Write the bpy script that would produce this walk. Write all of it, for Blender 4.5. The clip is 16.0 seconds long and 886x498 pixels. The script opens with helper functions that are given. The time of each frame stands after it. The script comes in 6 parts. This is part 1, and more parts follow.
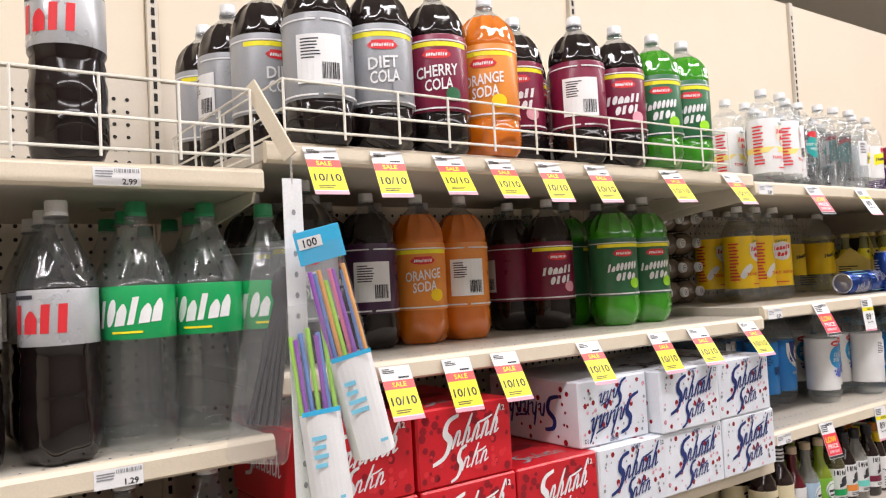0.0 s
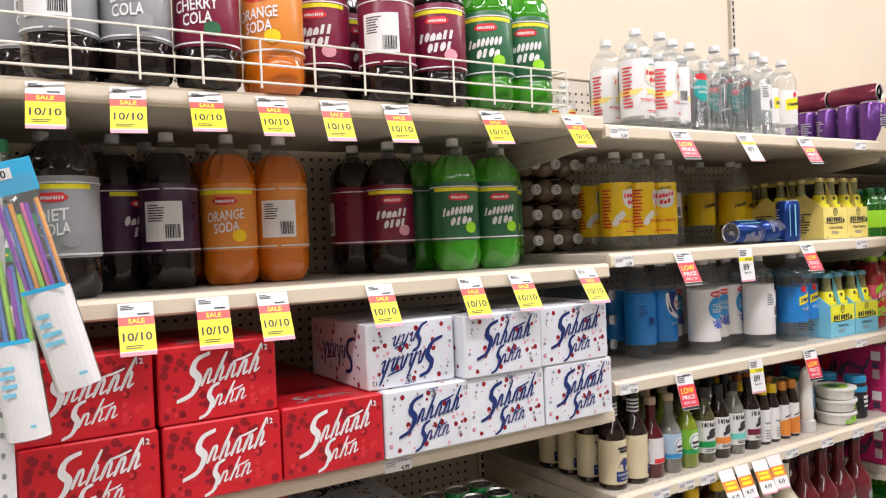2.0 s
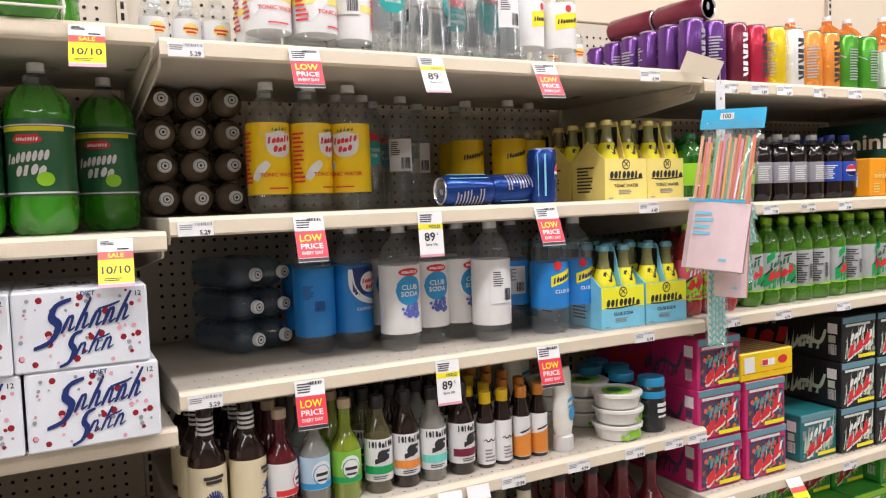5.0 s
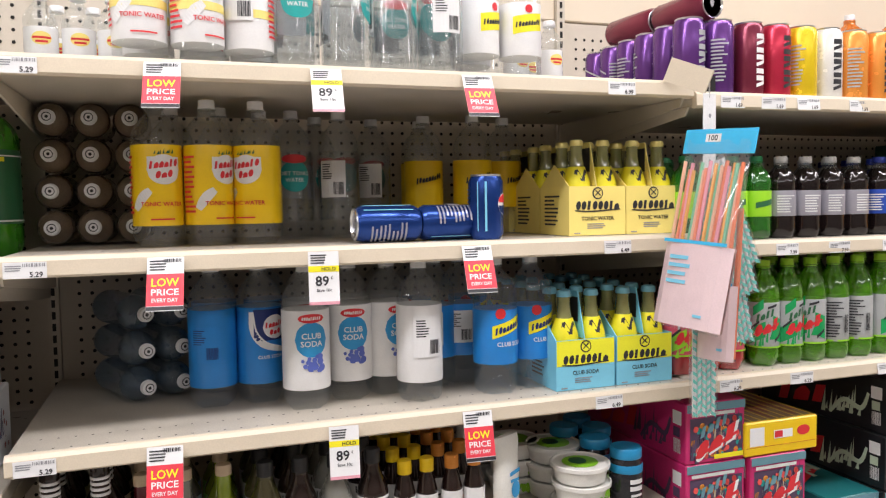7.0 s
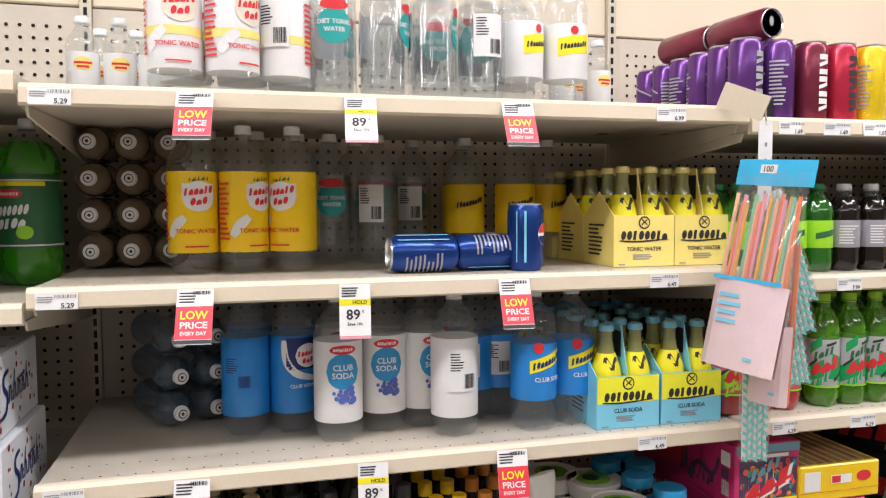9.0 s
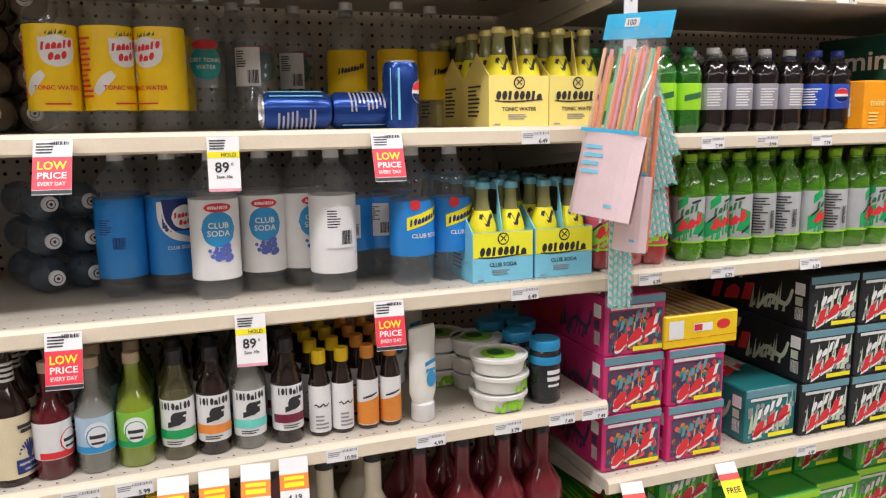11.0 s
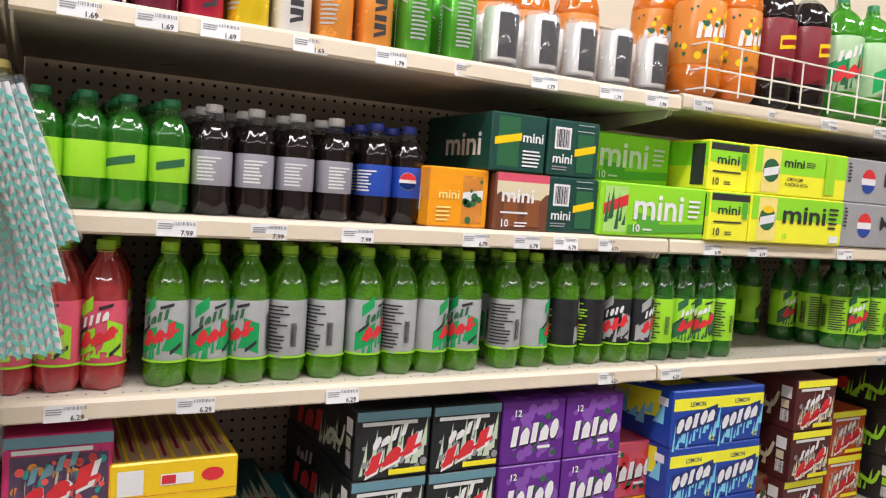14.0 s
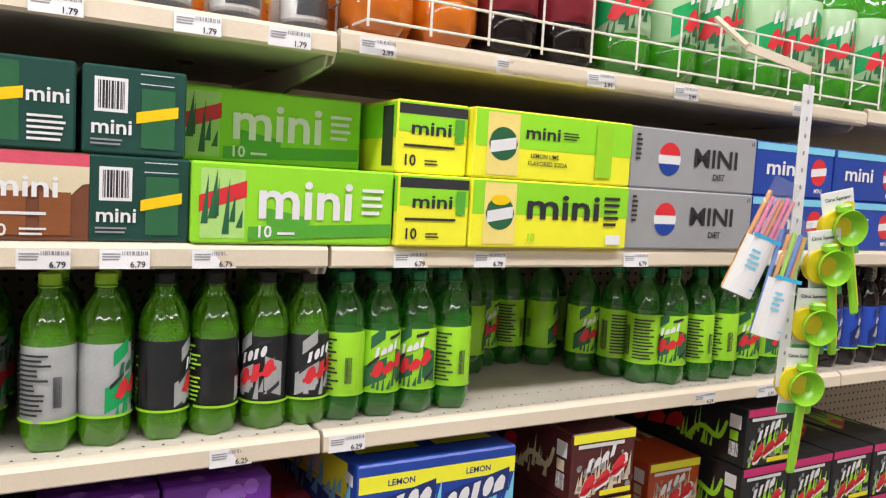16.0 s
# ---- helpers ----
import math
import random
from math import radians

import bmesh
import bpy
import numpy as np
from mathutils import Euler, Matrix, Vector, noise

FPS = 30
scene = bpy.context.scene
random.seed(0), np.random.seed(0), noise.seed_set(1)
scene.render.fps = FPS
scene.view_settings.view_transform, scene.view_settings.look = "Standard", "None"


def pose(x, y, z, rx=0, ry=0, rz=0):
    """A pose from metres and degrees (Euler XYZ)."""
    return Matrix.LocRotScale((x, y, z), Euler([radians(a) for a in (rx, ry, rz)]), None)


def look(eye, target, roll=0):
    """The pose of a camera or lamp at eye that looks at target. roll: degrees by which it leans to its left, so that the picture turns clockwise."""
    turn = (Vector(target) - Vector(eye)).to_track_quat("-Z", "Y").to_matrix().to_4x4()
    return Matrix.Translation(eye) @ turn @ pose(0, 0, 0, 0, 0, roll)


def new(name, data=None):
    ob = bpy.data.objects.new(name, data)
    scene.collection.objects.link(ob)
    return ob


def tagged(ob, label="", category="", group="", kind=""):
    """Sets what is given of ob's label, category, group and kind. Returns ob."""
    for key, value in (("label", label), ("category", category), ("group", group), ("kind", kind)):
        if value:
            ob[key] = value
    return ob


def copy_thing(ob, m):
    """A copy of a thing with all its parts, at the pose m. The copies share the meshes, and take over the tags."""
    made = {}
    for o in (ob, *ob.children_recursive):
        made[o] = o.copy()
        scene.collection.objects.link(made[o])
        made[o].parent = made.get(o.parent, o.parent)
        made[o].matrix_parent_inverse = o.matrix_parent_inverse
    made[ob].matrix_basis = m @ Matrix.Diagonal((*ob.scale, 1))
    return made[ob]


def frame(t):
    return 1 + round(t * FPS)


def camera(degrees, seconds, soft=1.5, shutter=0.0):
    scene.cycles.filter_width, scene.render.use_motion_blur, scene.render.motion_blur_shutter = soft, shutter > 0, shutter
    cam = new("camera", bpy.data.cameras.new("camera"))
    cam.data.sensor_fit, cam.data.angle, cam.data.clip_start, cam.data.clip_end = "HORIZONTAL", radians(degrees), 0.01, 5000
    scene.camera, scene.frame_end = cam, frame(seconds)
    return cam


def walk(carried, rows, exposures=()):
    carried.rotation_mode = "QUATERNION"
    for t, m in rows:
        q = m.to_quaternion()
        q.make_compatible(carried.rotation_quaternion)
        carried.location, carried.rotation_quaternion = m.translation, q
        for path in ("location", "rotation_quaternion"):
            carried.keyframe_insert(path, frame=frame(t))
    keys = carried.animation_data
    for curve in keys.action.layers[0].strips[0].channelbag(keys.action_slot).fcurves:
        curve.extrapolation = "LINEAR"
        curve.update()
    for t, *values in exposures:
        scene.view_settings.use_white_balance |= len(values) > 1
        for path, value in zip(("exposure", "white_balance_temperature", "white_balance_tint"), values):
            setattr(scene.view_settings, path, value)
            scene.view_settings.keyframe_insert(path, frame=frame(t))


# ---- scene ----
cam = camera(60.5, 16.0, soft=1.2)
PATH = [
    (0, (-0.428, -1.033, 1.447), (0.735, 0.592, 1.538), -3.1),
    (0.5, (-0.352, -1.148, 1.426), (0.85, 0.448, 1.502), -2.9),
    (1, (-0.278, -1.195, 1.417), (0.926, 0.401, 1.474), -2.8),
    (1.5, (-0.173, -1.225, 1.394), (0.99, 0.401, 1.419), -2.7),
    (2, (-0.028, -1.277, 1.403), (1.038, 0.415, 1.376), -2.4),
    (2.5, (0.132, -1.399, 1.391), (1.114, 0.343, 1.332), -2.4),
    (3, (0.264, -1.413, 1.37), (1.18, 0.362, 1.271), -2.4),
    (3.5, (0.455, -1.358, 1.366), (1.338, 0.432, 1.245), -2.6),
    (4, (0.651, -1.36, 1.358), (1.535, 0.43, 1.236), -2.6),
    (4.5, (0.839, -1.385, 1.375), (1.742, 0.396, 1.255), -2.5),
    (5, (1.048, -1.34, 1.367), (1.96, 0.435, 1.238), -2.0),
    (5.2, (1.13, -1.306, 1.374), (2.042, 0.469, 1.237), -1.7),
    (7.5, (1.512, -1.244, 1.45), (2.061, 0.678, 1.366), -0.5),
    (8, (1.533, -1.223, 1.482), (2.017, 0.717, 1.469), -0.1),
    (10.3, (1.517, -1.27, 1.394), (2.098, 0.619, 1.087), -0.7),
    (10.5, (1.539, -1.317, 1.375), (2.132, 0.567, 1.061), -0.8),
    (11, (1.608, -1.289, 1.369), (2.288, 0.561, 1.031), -0.7),
    (11.5, (1.726, -1.23, 1.36), (2.465, 0.602, 1.047), -0.5),
    (12, (1.855, -1.267, 1.335), (2.663, 0.548, 1.103), -0.2),
    (12.5, (2.0, -1.358, 1.37), (2.851, 0.44, 1.164), 0.9),
    (13, (2.166, -1.329, 1.37), (3.053, 0.454, 1.187), 2.3),
    (13.5, (2.319, -1.24, 1.381), (3.239, 0.53, 1.234), 3.4),
    (14, (2.49, -1.199, 1.396), (3.426, 0.562, 1.248), 4.1),
    (14.5, (2.708, -1.182, 1.416), (3.649, 0.576, 1.259), 4.4),
    (15, (2.88, -1.155, 1.424), (3.831, 0.596, 1.253), 3.9),
    (15.5, (3.088, -1.06, 1.419), (4.042, 0.692, 1.276), 3.4),
    (16, (3.274, -1.026, 1.428), (4.248, 0.713, 1.261), 3.2),
]
walk(cam, [(t, look(eye, target, roll)) for t, eye, target, roll in PATH])

# ---- light ----
world = bpy.data.worlds.new("world")
scene.world = world
world.use_nodes = True
world.node_tree.nodes["Background"].inputs[0].default_value = (0.9, 0.95, 1.0, 1)
world.node_tree.nodes["Background"].inputs[1].default_value = 0.02
scene.view_settings.exposure = -0.23

CEIL = 3.5
for lx in (-2.2, 0.3, 2.8, 5.3):
    for ly, watts in ((-1.05, 60), (-3.6, 24)):
        lamp = bpy.data.lights.new("tube_light", "AREA")
        lamp.shape, lamp.size, lamp.size_y, lamp.energy = "RECTANGLE", 2.3, 0.3, watts
        lamp.color = (1.0, 0.96, 1.0)
        new("tube_light", lamp).matrix_world = pose(lx, ly, CEIL - 0.13)

# ---- materials ----
MATS = {}


def mat(name, col, rough=0.5, metal=0.0, vary=0.08, scale=30.0, bump=0.0, coat=0.0, clear=0.0, tint=None, emit=0.0, grain=400.0):
    """A surface: base colour broken up at two scales, fine relief, and for films and PET a share of see-through."""
    if name in MATS:
        return MATS[name]
    m = bpy.data.materials.new(name)
    m.use_nodes = True
    nt = m.node_tree
    n, l = nt.nodes, nt.links
    p = n["Principled BSDF"]
    p.inputs["Roughness"].default_value = rough
    p.inputs["Metallic"].default_value = metal
    p.inputs["Coat Weight"].default_value = coat
    p.inputs["Coat Roughness"].default_value = 0.03
    tc = n.new("ShaderNodeTexCoord")
    n1 = n.new("ShaderNodeTexNoise")
    n1.inputs["Scale"].default_value = scale
    n1.inputs["Detail"].default_value = 4
    l.new(tc.outputs["Object"], n1.inputs["Vector"])
    n2 = n.new("ShaderNodeTexNoise")
    n2.inputs["Scale"].default_value = grain
    l.new(tc.outputs["Object"], n2.inputs["Vector"])
    oi = n.new("ShaderNodeObjectInfo")
    add = n.new("ShaderNodeMath")
    add.operation = "ADD"
    l.new(n1.outputs["Fac"], add.inputs[0])
    l.new(n2.outputs["Fac"], add.inputs[1])
    add2 = n.new("ShaderNodeMath")
    add2.operation = "MULTIPLY_ADD"
    l.new(oi.outputs["Random"], add2.inputs[0])
    add2.inputs[1].default_value = 0.5
    l.new(add.outputs[0], add2.inputs[2])
    mr = n.new("ShaderNodeMapRange")
    mr.inputs["From Min"].default_value, mr.inputs["From Max"].default_value = 0.75, 1.75
    mr.inputs["To Min"].default_value, mr.inputs["To Max"].default_value = 1 - vary * 1.6, 1 + vary
    l.new(add2.outputs[0], mr.inputs["Value"])
    mx = n.new("ShaderNodeVectorMath")
    mx.operation = "SCALE"
    mx.inputs[0].default_value = col
    l.new(mr.outputs[0], mx.inputs["Scale"])
    l.new(mx.outputs[0], p.inputs["Base Color"])
    rr = n.new("ShaderNodeMapRange")
    rr.inputs["To Min"].default_value, rr.inputs["To Max"].default_value = max(0.02, rough * 0.75), rough * 1.25 + 0.01
    l.new(n1.outputs["Fac"], rr.inputs["Value"])
    l.new(rr.outputs[0], p.inputs["Roughness"])
    if bump:
        b = n.new("ShaderNodeBump")
        b.inputs["Strength"].default_value = bump
        b.inputs["Distance"].default_value = 0.002
        l.new(n1.outputs["Fac"], b.inputs["Height"])
        l.new(b.outputs[0], p.inputs["Normal"])
    if emit:
        p.inputs["Emission Color"].default_value = (*col, 1)
        p.inputs["Emission Strength"].default_value = emit
    if clear:
        tr = n.new("ShaderNodeBsdfTransparent")
        tr.inputs[0].default_value = (*(tint or (1, 1, 1)), 1)
        ms = n.new("ShaderNodeMixShader")
        ms.inputs[0].default_value = clear
        l.new(p.outputs[0], ms.inputs[1])
        l.new(tr.outputs[0], ms.inputs[2])
        gl = n.new("ShaderNodeBsdfGlossy")
        gl.inputs["Color"].default_value = (1, 1, 1, 1)
        gl.inputs["Roughness"].default_value = 0.05
        lw = n.new("ShaderNodeLayerWeight")
        lw.inputs["Blend"].default_value = 0.5
        pw = n.new("ShaderNodeMath")
        pw.operation, pw.inputs[1].default_value = "POWER", 4.0
        l.new(lw.outputs["Facing"], pw.inputs[0])
        fr = n.new("ShaderNodeMath")
        fr.operation, fr.inputs[1].default_value, fr.inputs[2].default_value = "MULTIPLY_ADD", 0.5, 0.045
        l.new(pw.outputs[0], fr.inputs[0])
        ad = n.new("ShaderNodeMixShader")
        l.new(fr.outputs[0], ad.inputs[0])
        l.new(ms.outputs[0], ad.inputs[1])
        l.new(gl.outputs[0], ad.inputs[2])
        l.new(ad.outputs[0], n["Material Output"].inputs["Surface"])
    MATS[name] = m
    return m


CREAM = mat("cream_powder_coat", (0.74, 0.645, 0.50), 0.42, vary=0.07, scale=6, bump=0.02)
DECK = mat("shelf_deck_paint", (0.60, 0.545, 0.46), 0.30, vary=0.16, scale=9, bump=0.03)
PANEL = mat("cream_back_panel", (0.80, 0.70, 0.55), 0.55, vary=0.04, scale=4, bump=0.03)
PEG = mat("pegboard_paint", (0.68, 0.61, 0.51), 0.6, vary=0.07, scale=5, bump=0.05)
HOLE = mat("peg_hole_dark", (0.02, 0.018, 0.016), 0.9)
UPR = mat("upright_steel", (0.66, 0.60, 0.50), 0.45, vary=0.05)
WIRE = mat("white_coated_wire", (0.82, 0.79, 0.70), 0.35, coat=0.3)
WHITE = mat("white_paper", (0.82, 0.82, 0.82), 0.6, vary=0.04)
LABELW = mat("white_film_label", (0.80, 0.80, 0.80), 0.32, vary=0.05)
INK = mat("black_ink", (0.025, 0.025, 0.03), 0.5)
GREYINK = mat("grey_ink", (0.30, 0.30, 0.32), 0.5)
YELLOW = mat("sale_yellow_card", (0.90, 0.80, 0.02), 0.45, vary=0.04)
RED = mat("print_red", (0.70, 0.03, 0.04), 0.4, vary=0.06)
SALERED = mat("sale_red_card", (0.80, 0.10, 0.09), 0.45, vary=0.05)
LOWRED = mat("low_price_red_card", (0.78, 0.05, 0.08), 0.45, vary=0.05)
PINK = mat("tag_pink_edge", (0.75, 0.35, 0.42), 0.5)
ORANGEC = mat("tag_orange", (0.85, 0.28, 0.05), 0.5)
COLA = mat("dark_cola_in_pet", (0.010, 0.006, 0.006), 0.08, vary=0.2, coat=0.25)
PET = mat("clear_pet", (0.55, 0.58, 0.60), 0.05, vary=0.05, clear=0.935, tint=(0.96, 0.975, 0.98), coat=0.6)
PETNECK = mat("clear_pet_neck", (0.25, 0.26, 0.27), 0.06, vary=0.05, clear=0.88, tint=(0.86, 0.88, 0.9), coat=0.6)
SODAGREEN = mat("bright_green_soda", (0.05, 0.36, 0.012), 0.08, vary=0.12, coat=0.5, clear=0.3, tint=(0.3, 0.85, 0.05))
DEWGREEN = mat("yellow_green_soda", (0.10, 0.36, 0.006), 0.08, vary=0.14, coat=0.5, clear=0.42, tint=(0.42, 0.75, 0.08))
DEWDARK = mat("green_pet_soda", (0.022, 0.20, 0.014), 0.08, vary=0.14, coat=0.5, clear=0.4, tint=(0.2, 0.62, 0.12))
ORSODA = mat("orange_soda", (0.80, 0.20, 0.008), 0.08, vary=0.08, coat=0.5, clear=0.2, tint=(0.8, 0.3, 0.05))
REDSODA = mat("red_soda", (0.42, 0.03, 0.035), 0.10, vary=0.1, coat=0.5, clear=0.15, tint=(0.7, 0.1, 0.1))
PURPSODA = mat("dark_purple_soda", (0.03, 0.008, 0.012), 0.10, vary=0.1, coat=0.5)
BROWNSODA = mat("brown_ginger_pack", (0.23, 0.17, 0.12), 0.2, vary=0.2, coat=0.4, clear=0.15, tint=(0.5, 0.4, 0.3))
BLUEPACK = mat("blue_tinted_bottle", (0.12, 0.17, 0.22), 0.10, vary=0.2, coat=0.4, clear=0.6, tint=(0.7, 0.8, 0.9))
CAPW = mat("white_cap_plastic", (0.80, 0.80, 0.80), 0.35)
CAPG = mat("green_cap_plastic", (0.02, 0.24, 0.09), 0.35)
CAPL = mat("lime_cap_plastic", (0.42, 0.78, 0.05), 0.35)
CAPK = mat("black_cap_plastic", (0.02, 0.02, 0.022), 0.35)
CAPB = mat("blue_cap_plastic", (0.03, 0.06, 0.42), 0.35)
CAPBEIGE = mat("beige_cap_plastic", (0.55, 0.42, 0.28), 0.4)
SILVER = mat("silver_film", (0.55, 0.56, 0.58), 0.28, metal=0.35, vary=0.08)
ALU = mat("brushed_aluminium", (0.75, 0.75, 0.76), 0.28, metal=0.95, vary=0.06)
MAROON = mat("maroon_label", (0.20, 0.012, 0.045), 0.3, vary=0.1)
DKPURP = mat("dark_purple_label", (0.05, 0.012, 0.05), 0.3, vary=0.1)
ORLABEL = mat("orange_label", (0.75, 0.26, 0.04), 0.3, vary=0.06)
GRLABEL = mat("deep_green_label", (0.03, 0.14, 0.06), 0.3, vary=0.08)
SPGREEN = mat("vivid_green_label", (0.01, 0.35, 0.10), 0.3, vary=0.06)
LIMELAB = mat("lime_label", (0.34, 0.72, 0.03), 0.3, vary=0.06)
YELLAB = mat("yellow_label", (0.93, 0.62, 0.01), 0.3, vary=0.05)
PALEYEL = mat("pale_yellow_card", (0.90, 0.74, 0.22), 0.4, vary=0.05)
LEMON = mat("lemon_yellow_card", (0.90, 0.88, 0.04), 0.35, vary=0.05)
SKYBLUE = mat("sky_blue_card", (0.22, 0.62, 0.82), 0.4, vary=0.05)
BLUELAB = mat("bright_blue_label", (0.02, 0.24, 0.68), 0.3, vary=0.06)
MIDBLUE = mat("mid_blue_label", (0.03, 0.30, 0.62), 0.3, vary=0.06)
NAVY = mat("navy_print", (0.012, 0.03, 0.16), 0.3, vary=0.08)
COBALT = mat("cobalt_can", (0.015, 0.055, 0.26), 0.22, metal=0.6, vary=0.1)
TEAL = mat("teal_label", (0.02, 0.34, 0.32), 0.3, vary=0.06)
TEALBOX = mat("teal_carton", (0.015, 0.16, 0.17), 0.35, vary=0.12)
PURPLE = mat("purple_carton", (0.13, 0.02, 0.27), 0.35, vary=0.12)
LILAC = mat("lilac_print", (0.25, 0.09, 0.45), 0.35)
MAGENTA = mat("magenta_carton", (0.62, 0.03, 0.17), 0.35, vary=0.1)
PINKBOX = mat("rose_carton", (0.72, 0.10, 0.16), 0.35, vary=0.1)
SLATE = mat("slate_blue_band", (0.14, 0.30, 0.36), 0.35, vary=0.06)
REDBOX = mat("red_carton", (0.60, 0.012, 0.022), 0.32, vary=0.12, scale=18)
DKRED = mat("dark_red_print", (0.28, 0.006, 0.015), 0.35)
WHITEBOX = mat("white_carton", (0.74, 0.77, 0.82), 0.35, vary=0.06)
BLACKBOX = mat("black_carton", (0.014, 0.016, 0.018), 0.35, vary=0.3)
DKGREENBOX = mat("dark_green_carton", (0.012, 0.065, 0.05), 0.35, vary=0.1)
GREENBOX = mat("green_carton", (0.05, 0.36, 0.05), 0.35, vary=0.12)
LIMEBOX = mat("lime_carton", (0.30, 0.74, 0.03), 0.35, vary=0.05)
ORBOX = mat("orange_carton", (0.88, 0.34, 0.01), 0.35, vary=0.06)
BROWNBOX = mat("brown_carton", (0.17, 0.06, 0.03), 0.35, vary=0.15)
BLUEBOX = mat("royal_blue_carton", (0.015, 0.06, 0.36), 0.35, vary=0.1)
GREYBOX = mat("silver_carton", (0.42, 0.43, 0.45), 0.3, metal=0.25, vary=0.06)
KRAFT = mat("kraft_board", (0.42, 0.30, 0.18), 0.7, vary=0.1)
PURPCAN = mat("purple_can", (0.14, 0.045, 0.24), 0.22, metal=0.5, vary=0.1)
REDCAN = mat("red_can", (0.55, 0.03, 0.07), 0.22, metal=0.45, vary=0.1)
WINECAN = mat("wine_can", (0.22, 0.03, 0.06), 0.22, metal=0.45, vary=0.1)
YELCAN = mat("yellow_can", (0.85, 0.62, 0.02), 0.25, metal=0.3, vary=0.06)
ORCAN = mat("orange_can", (0.85, 0.33, 0.06), 0.25, metal=0.3, vary=0.06)
GRNCAN = mat("green_can", (0.10, 0.42, 0.04), 0.22, metal=0.4, vary=0.08)
WHTCAN = mat("white_can", (0.78, 0.78, 0.76), 0.25, metal=0.2)
AMBER = mat("dark_amber_glass", (0.022, 0.010, 0.008), 0.08, coat=0.5, vary=0.2)
GRENA = mat("grenadine_glass", (0.11, 0.008, 0.014), 0.08, coat=0.5, vary=0.15)
LIMEJ = mat("lime_juice_glass", (0.27, 0.36, 0.02), 0.08, coat=0.5, clear=0.2, tint=(0.6, 0.7, 0.1))
OLIVEG = mat("olive_glass", (0.10, 0.09, 0.035), 0.08, coat=0.5, clear=0.25, tint=(0.5, 0.45, 0.2))
PALEG = mat("pale_glass", (0.40, 0.40, 0.36), 0.08, coat=0.5, clear=0.5, tint=(0.8, 0.8, 0.75))
TOPOGL = mat("yellow_green_glass_bottle", (0.36, 0.36, 0.14), 0.08, coat=0.5, clear=0.4, tint=(0.8, 0.8, 0.5))
CREAMMIX = mat("cream_mix", (0.72, 0.66, 0.50), 0.25)
MIXRED = mat("dark_red_mix", (0.13, 0.012, 0.018), 0.1, coat=0.5)
TUBW = mat("white_tub_plastic", (0.80, 0.79, 0.74), 0.3)
JARK = mat("black_jar", (0.018, 0.018, 0.022), 0.15, coat=0.4)
LIDBLUE = mat("blue_lid", (0.02, 0.28, 0.55), 0.3)
CREAMLAB = mat("cream_paper_label", (0.72, 0.63, 0.42), 0.55, vary=0.05)
FILM = mat("crinkled_film", (0.60, 0.62, 0.65), 0.08, clear=0.93, scale=60, bump=0.6, coat=0.5)
STRAWS = [mat("straw_" + k, c, 0.3) for k, c in (("coral", (0.85, 0.25, 0.13)), ("pink", (0.85, 0.36, 0.45)), ("orange", (0.88, 0.42, 0.10)), ("green", (0.22, 0.55, 0.35)), ("peach", (0.85, 0.50, 0.35)))]
NEON = [mat("neon_" + k, c, 0.3) for k, c in (("lime", (0.45, 0.85, 0.12)), ("pink", (0.88, 0.25, 0.45)), ("purple", (0.35, 0.12, 0.55)), ("blue", (0.18, 0.32, 0.72)), ("orange", (0.9, 0.45, 0.15)))]
AQUA = mat("aqua_paper_straw", (0.16, 0.66, 0.58), 0.6)
BLUSH = mat("pale_pink_bag", (0.80, 0.62, 0.64), 0.35, vary=0.06)
HDRBLUE = mat("blue_header_card", (0.05, 0.48, 0.80), 0.4)
GREYBAG = mat("grey_cutlery", (0.07, 0.065, 0.07), 0.35)
SQGREEN = mat("squeezer_green", (0.27, 0.62, 0.03), 0.3)
SQYEL = mat("squeezer_yellow", (0.88, 0.68, 0.03), 0.3)
FLOORM = mat("floor_tile", (0.36, 0.34, 0.31), 0.25, vary=0.08, scale=3)
CEILM = mat("ceiling_tile", (0.85, 0.84, 0.82), 0.8, vary=0.05, bump=0.1)
TUBE = mat("tube_diffuser", (1.0, 0.96, 0.9), 0.5, emit=3.0)
BLACKTRAY = mat("black_card_tray", (0.012, 0.012, 0.014), 0.4)


# ---- mesh helpers ----
def part(name, bm, material, parent=None, label="", smooth=False):
    me = bpy.data.meshes.new(name)
    if isinstance(bm, bmesh.types.BMesh):
        bm.to_mesh(me)
        bm.free()
    else:
        me.from_pydata(bm[0], [], bm[1])
        me.update()
    me.materials.append(material)
    if smooth:
        me.shade_smooth()
        me.set_sharp_from_angle(angle=radians(38))
    ob = new(name, me)
    if parent:
        ob.parent = parent
    if label:
        ob["label"] = label
    return ob


def thing(name, label, category, group="", kind="", m=None):
    ob = tagged(new(name), label, category, group, kind)
    ob.empty_display_size = 0.05
    if m is not None:
        ob.matrix_basis = m
    return ob


def box(bm, x0, y0, z0, x1, y1, z1, bevel=0.0):
    r = bmesh.ops.create_cube(bm, size=1)
    for v in r["verts"]:
        v.co = Vector(((x0 + x1) / 2 + v.co.x * (x1 - x0), (y0 + y1) / 2 + v.co.y * (y1 - y0), (z0 + z1) / 2 + v.co.z * (z1 - z0)))
    if bevel:
        bmesh.ops.bevel(bm, geom=list({e for v in r["verts"] for e in v.link_edges}), offset=bevel, segments=1, affect="EDGES")
    return bm


def boxes(*dims, bevel=0.0):
    bm = bmesh.new()
    for d in dims:
        box(bm, *d, bevel=bevel)
    return bm


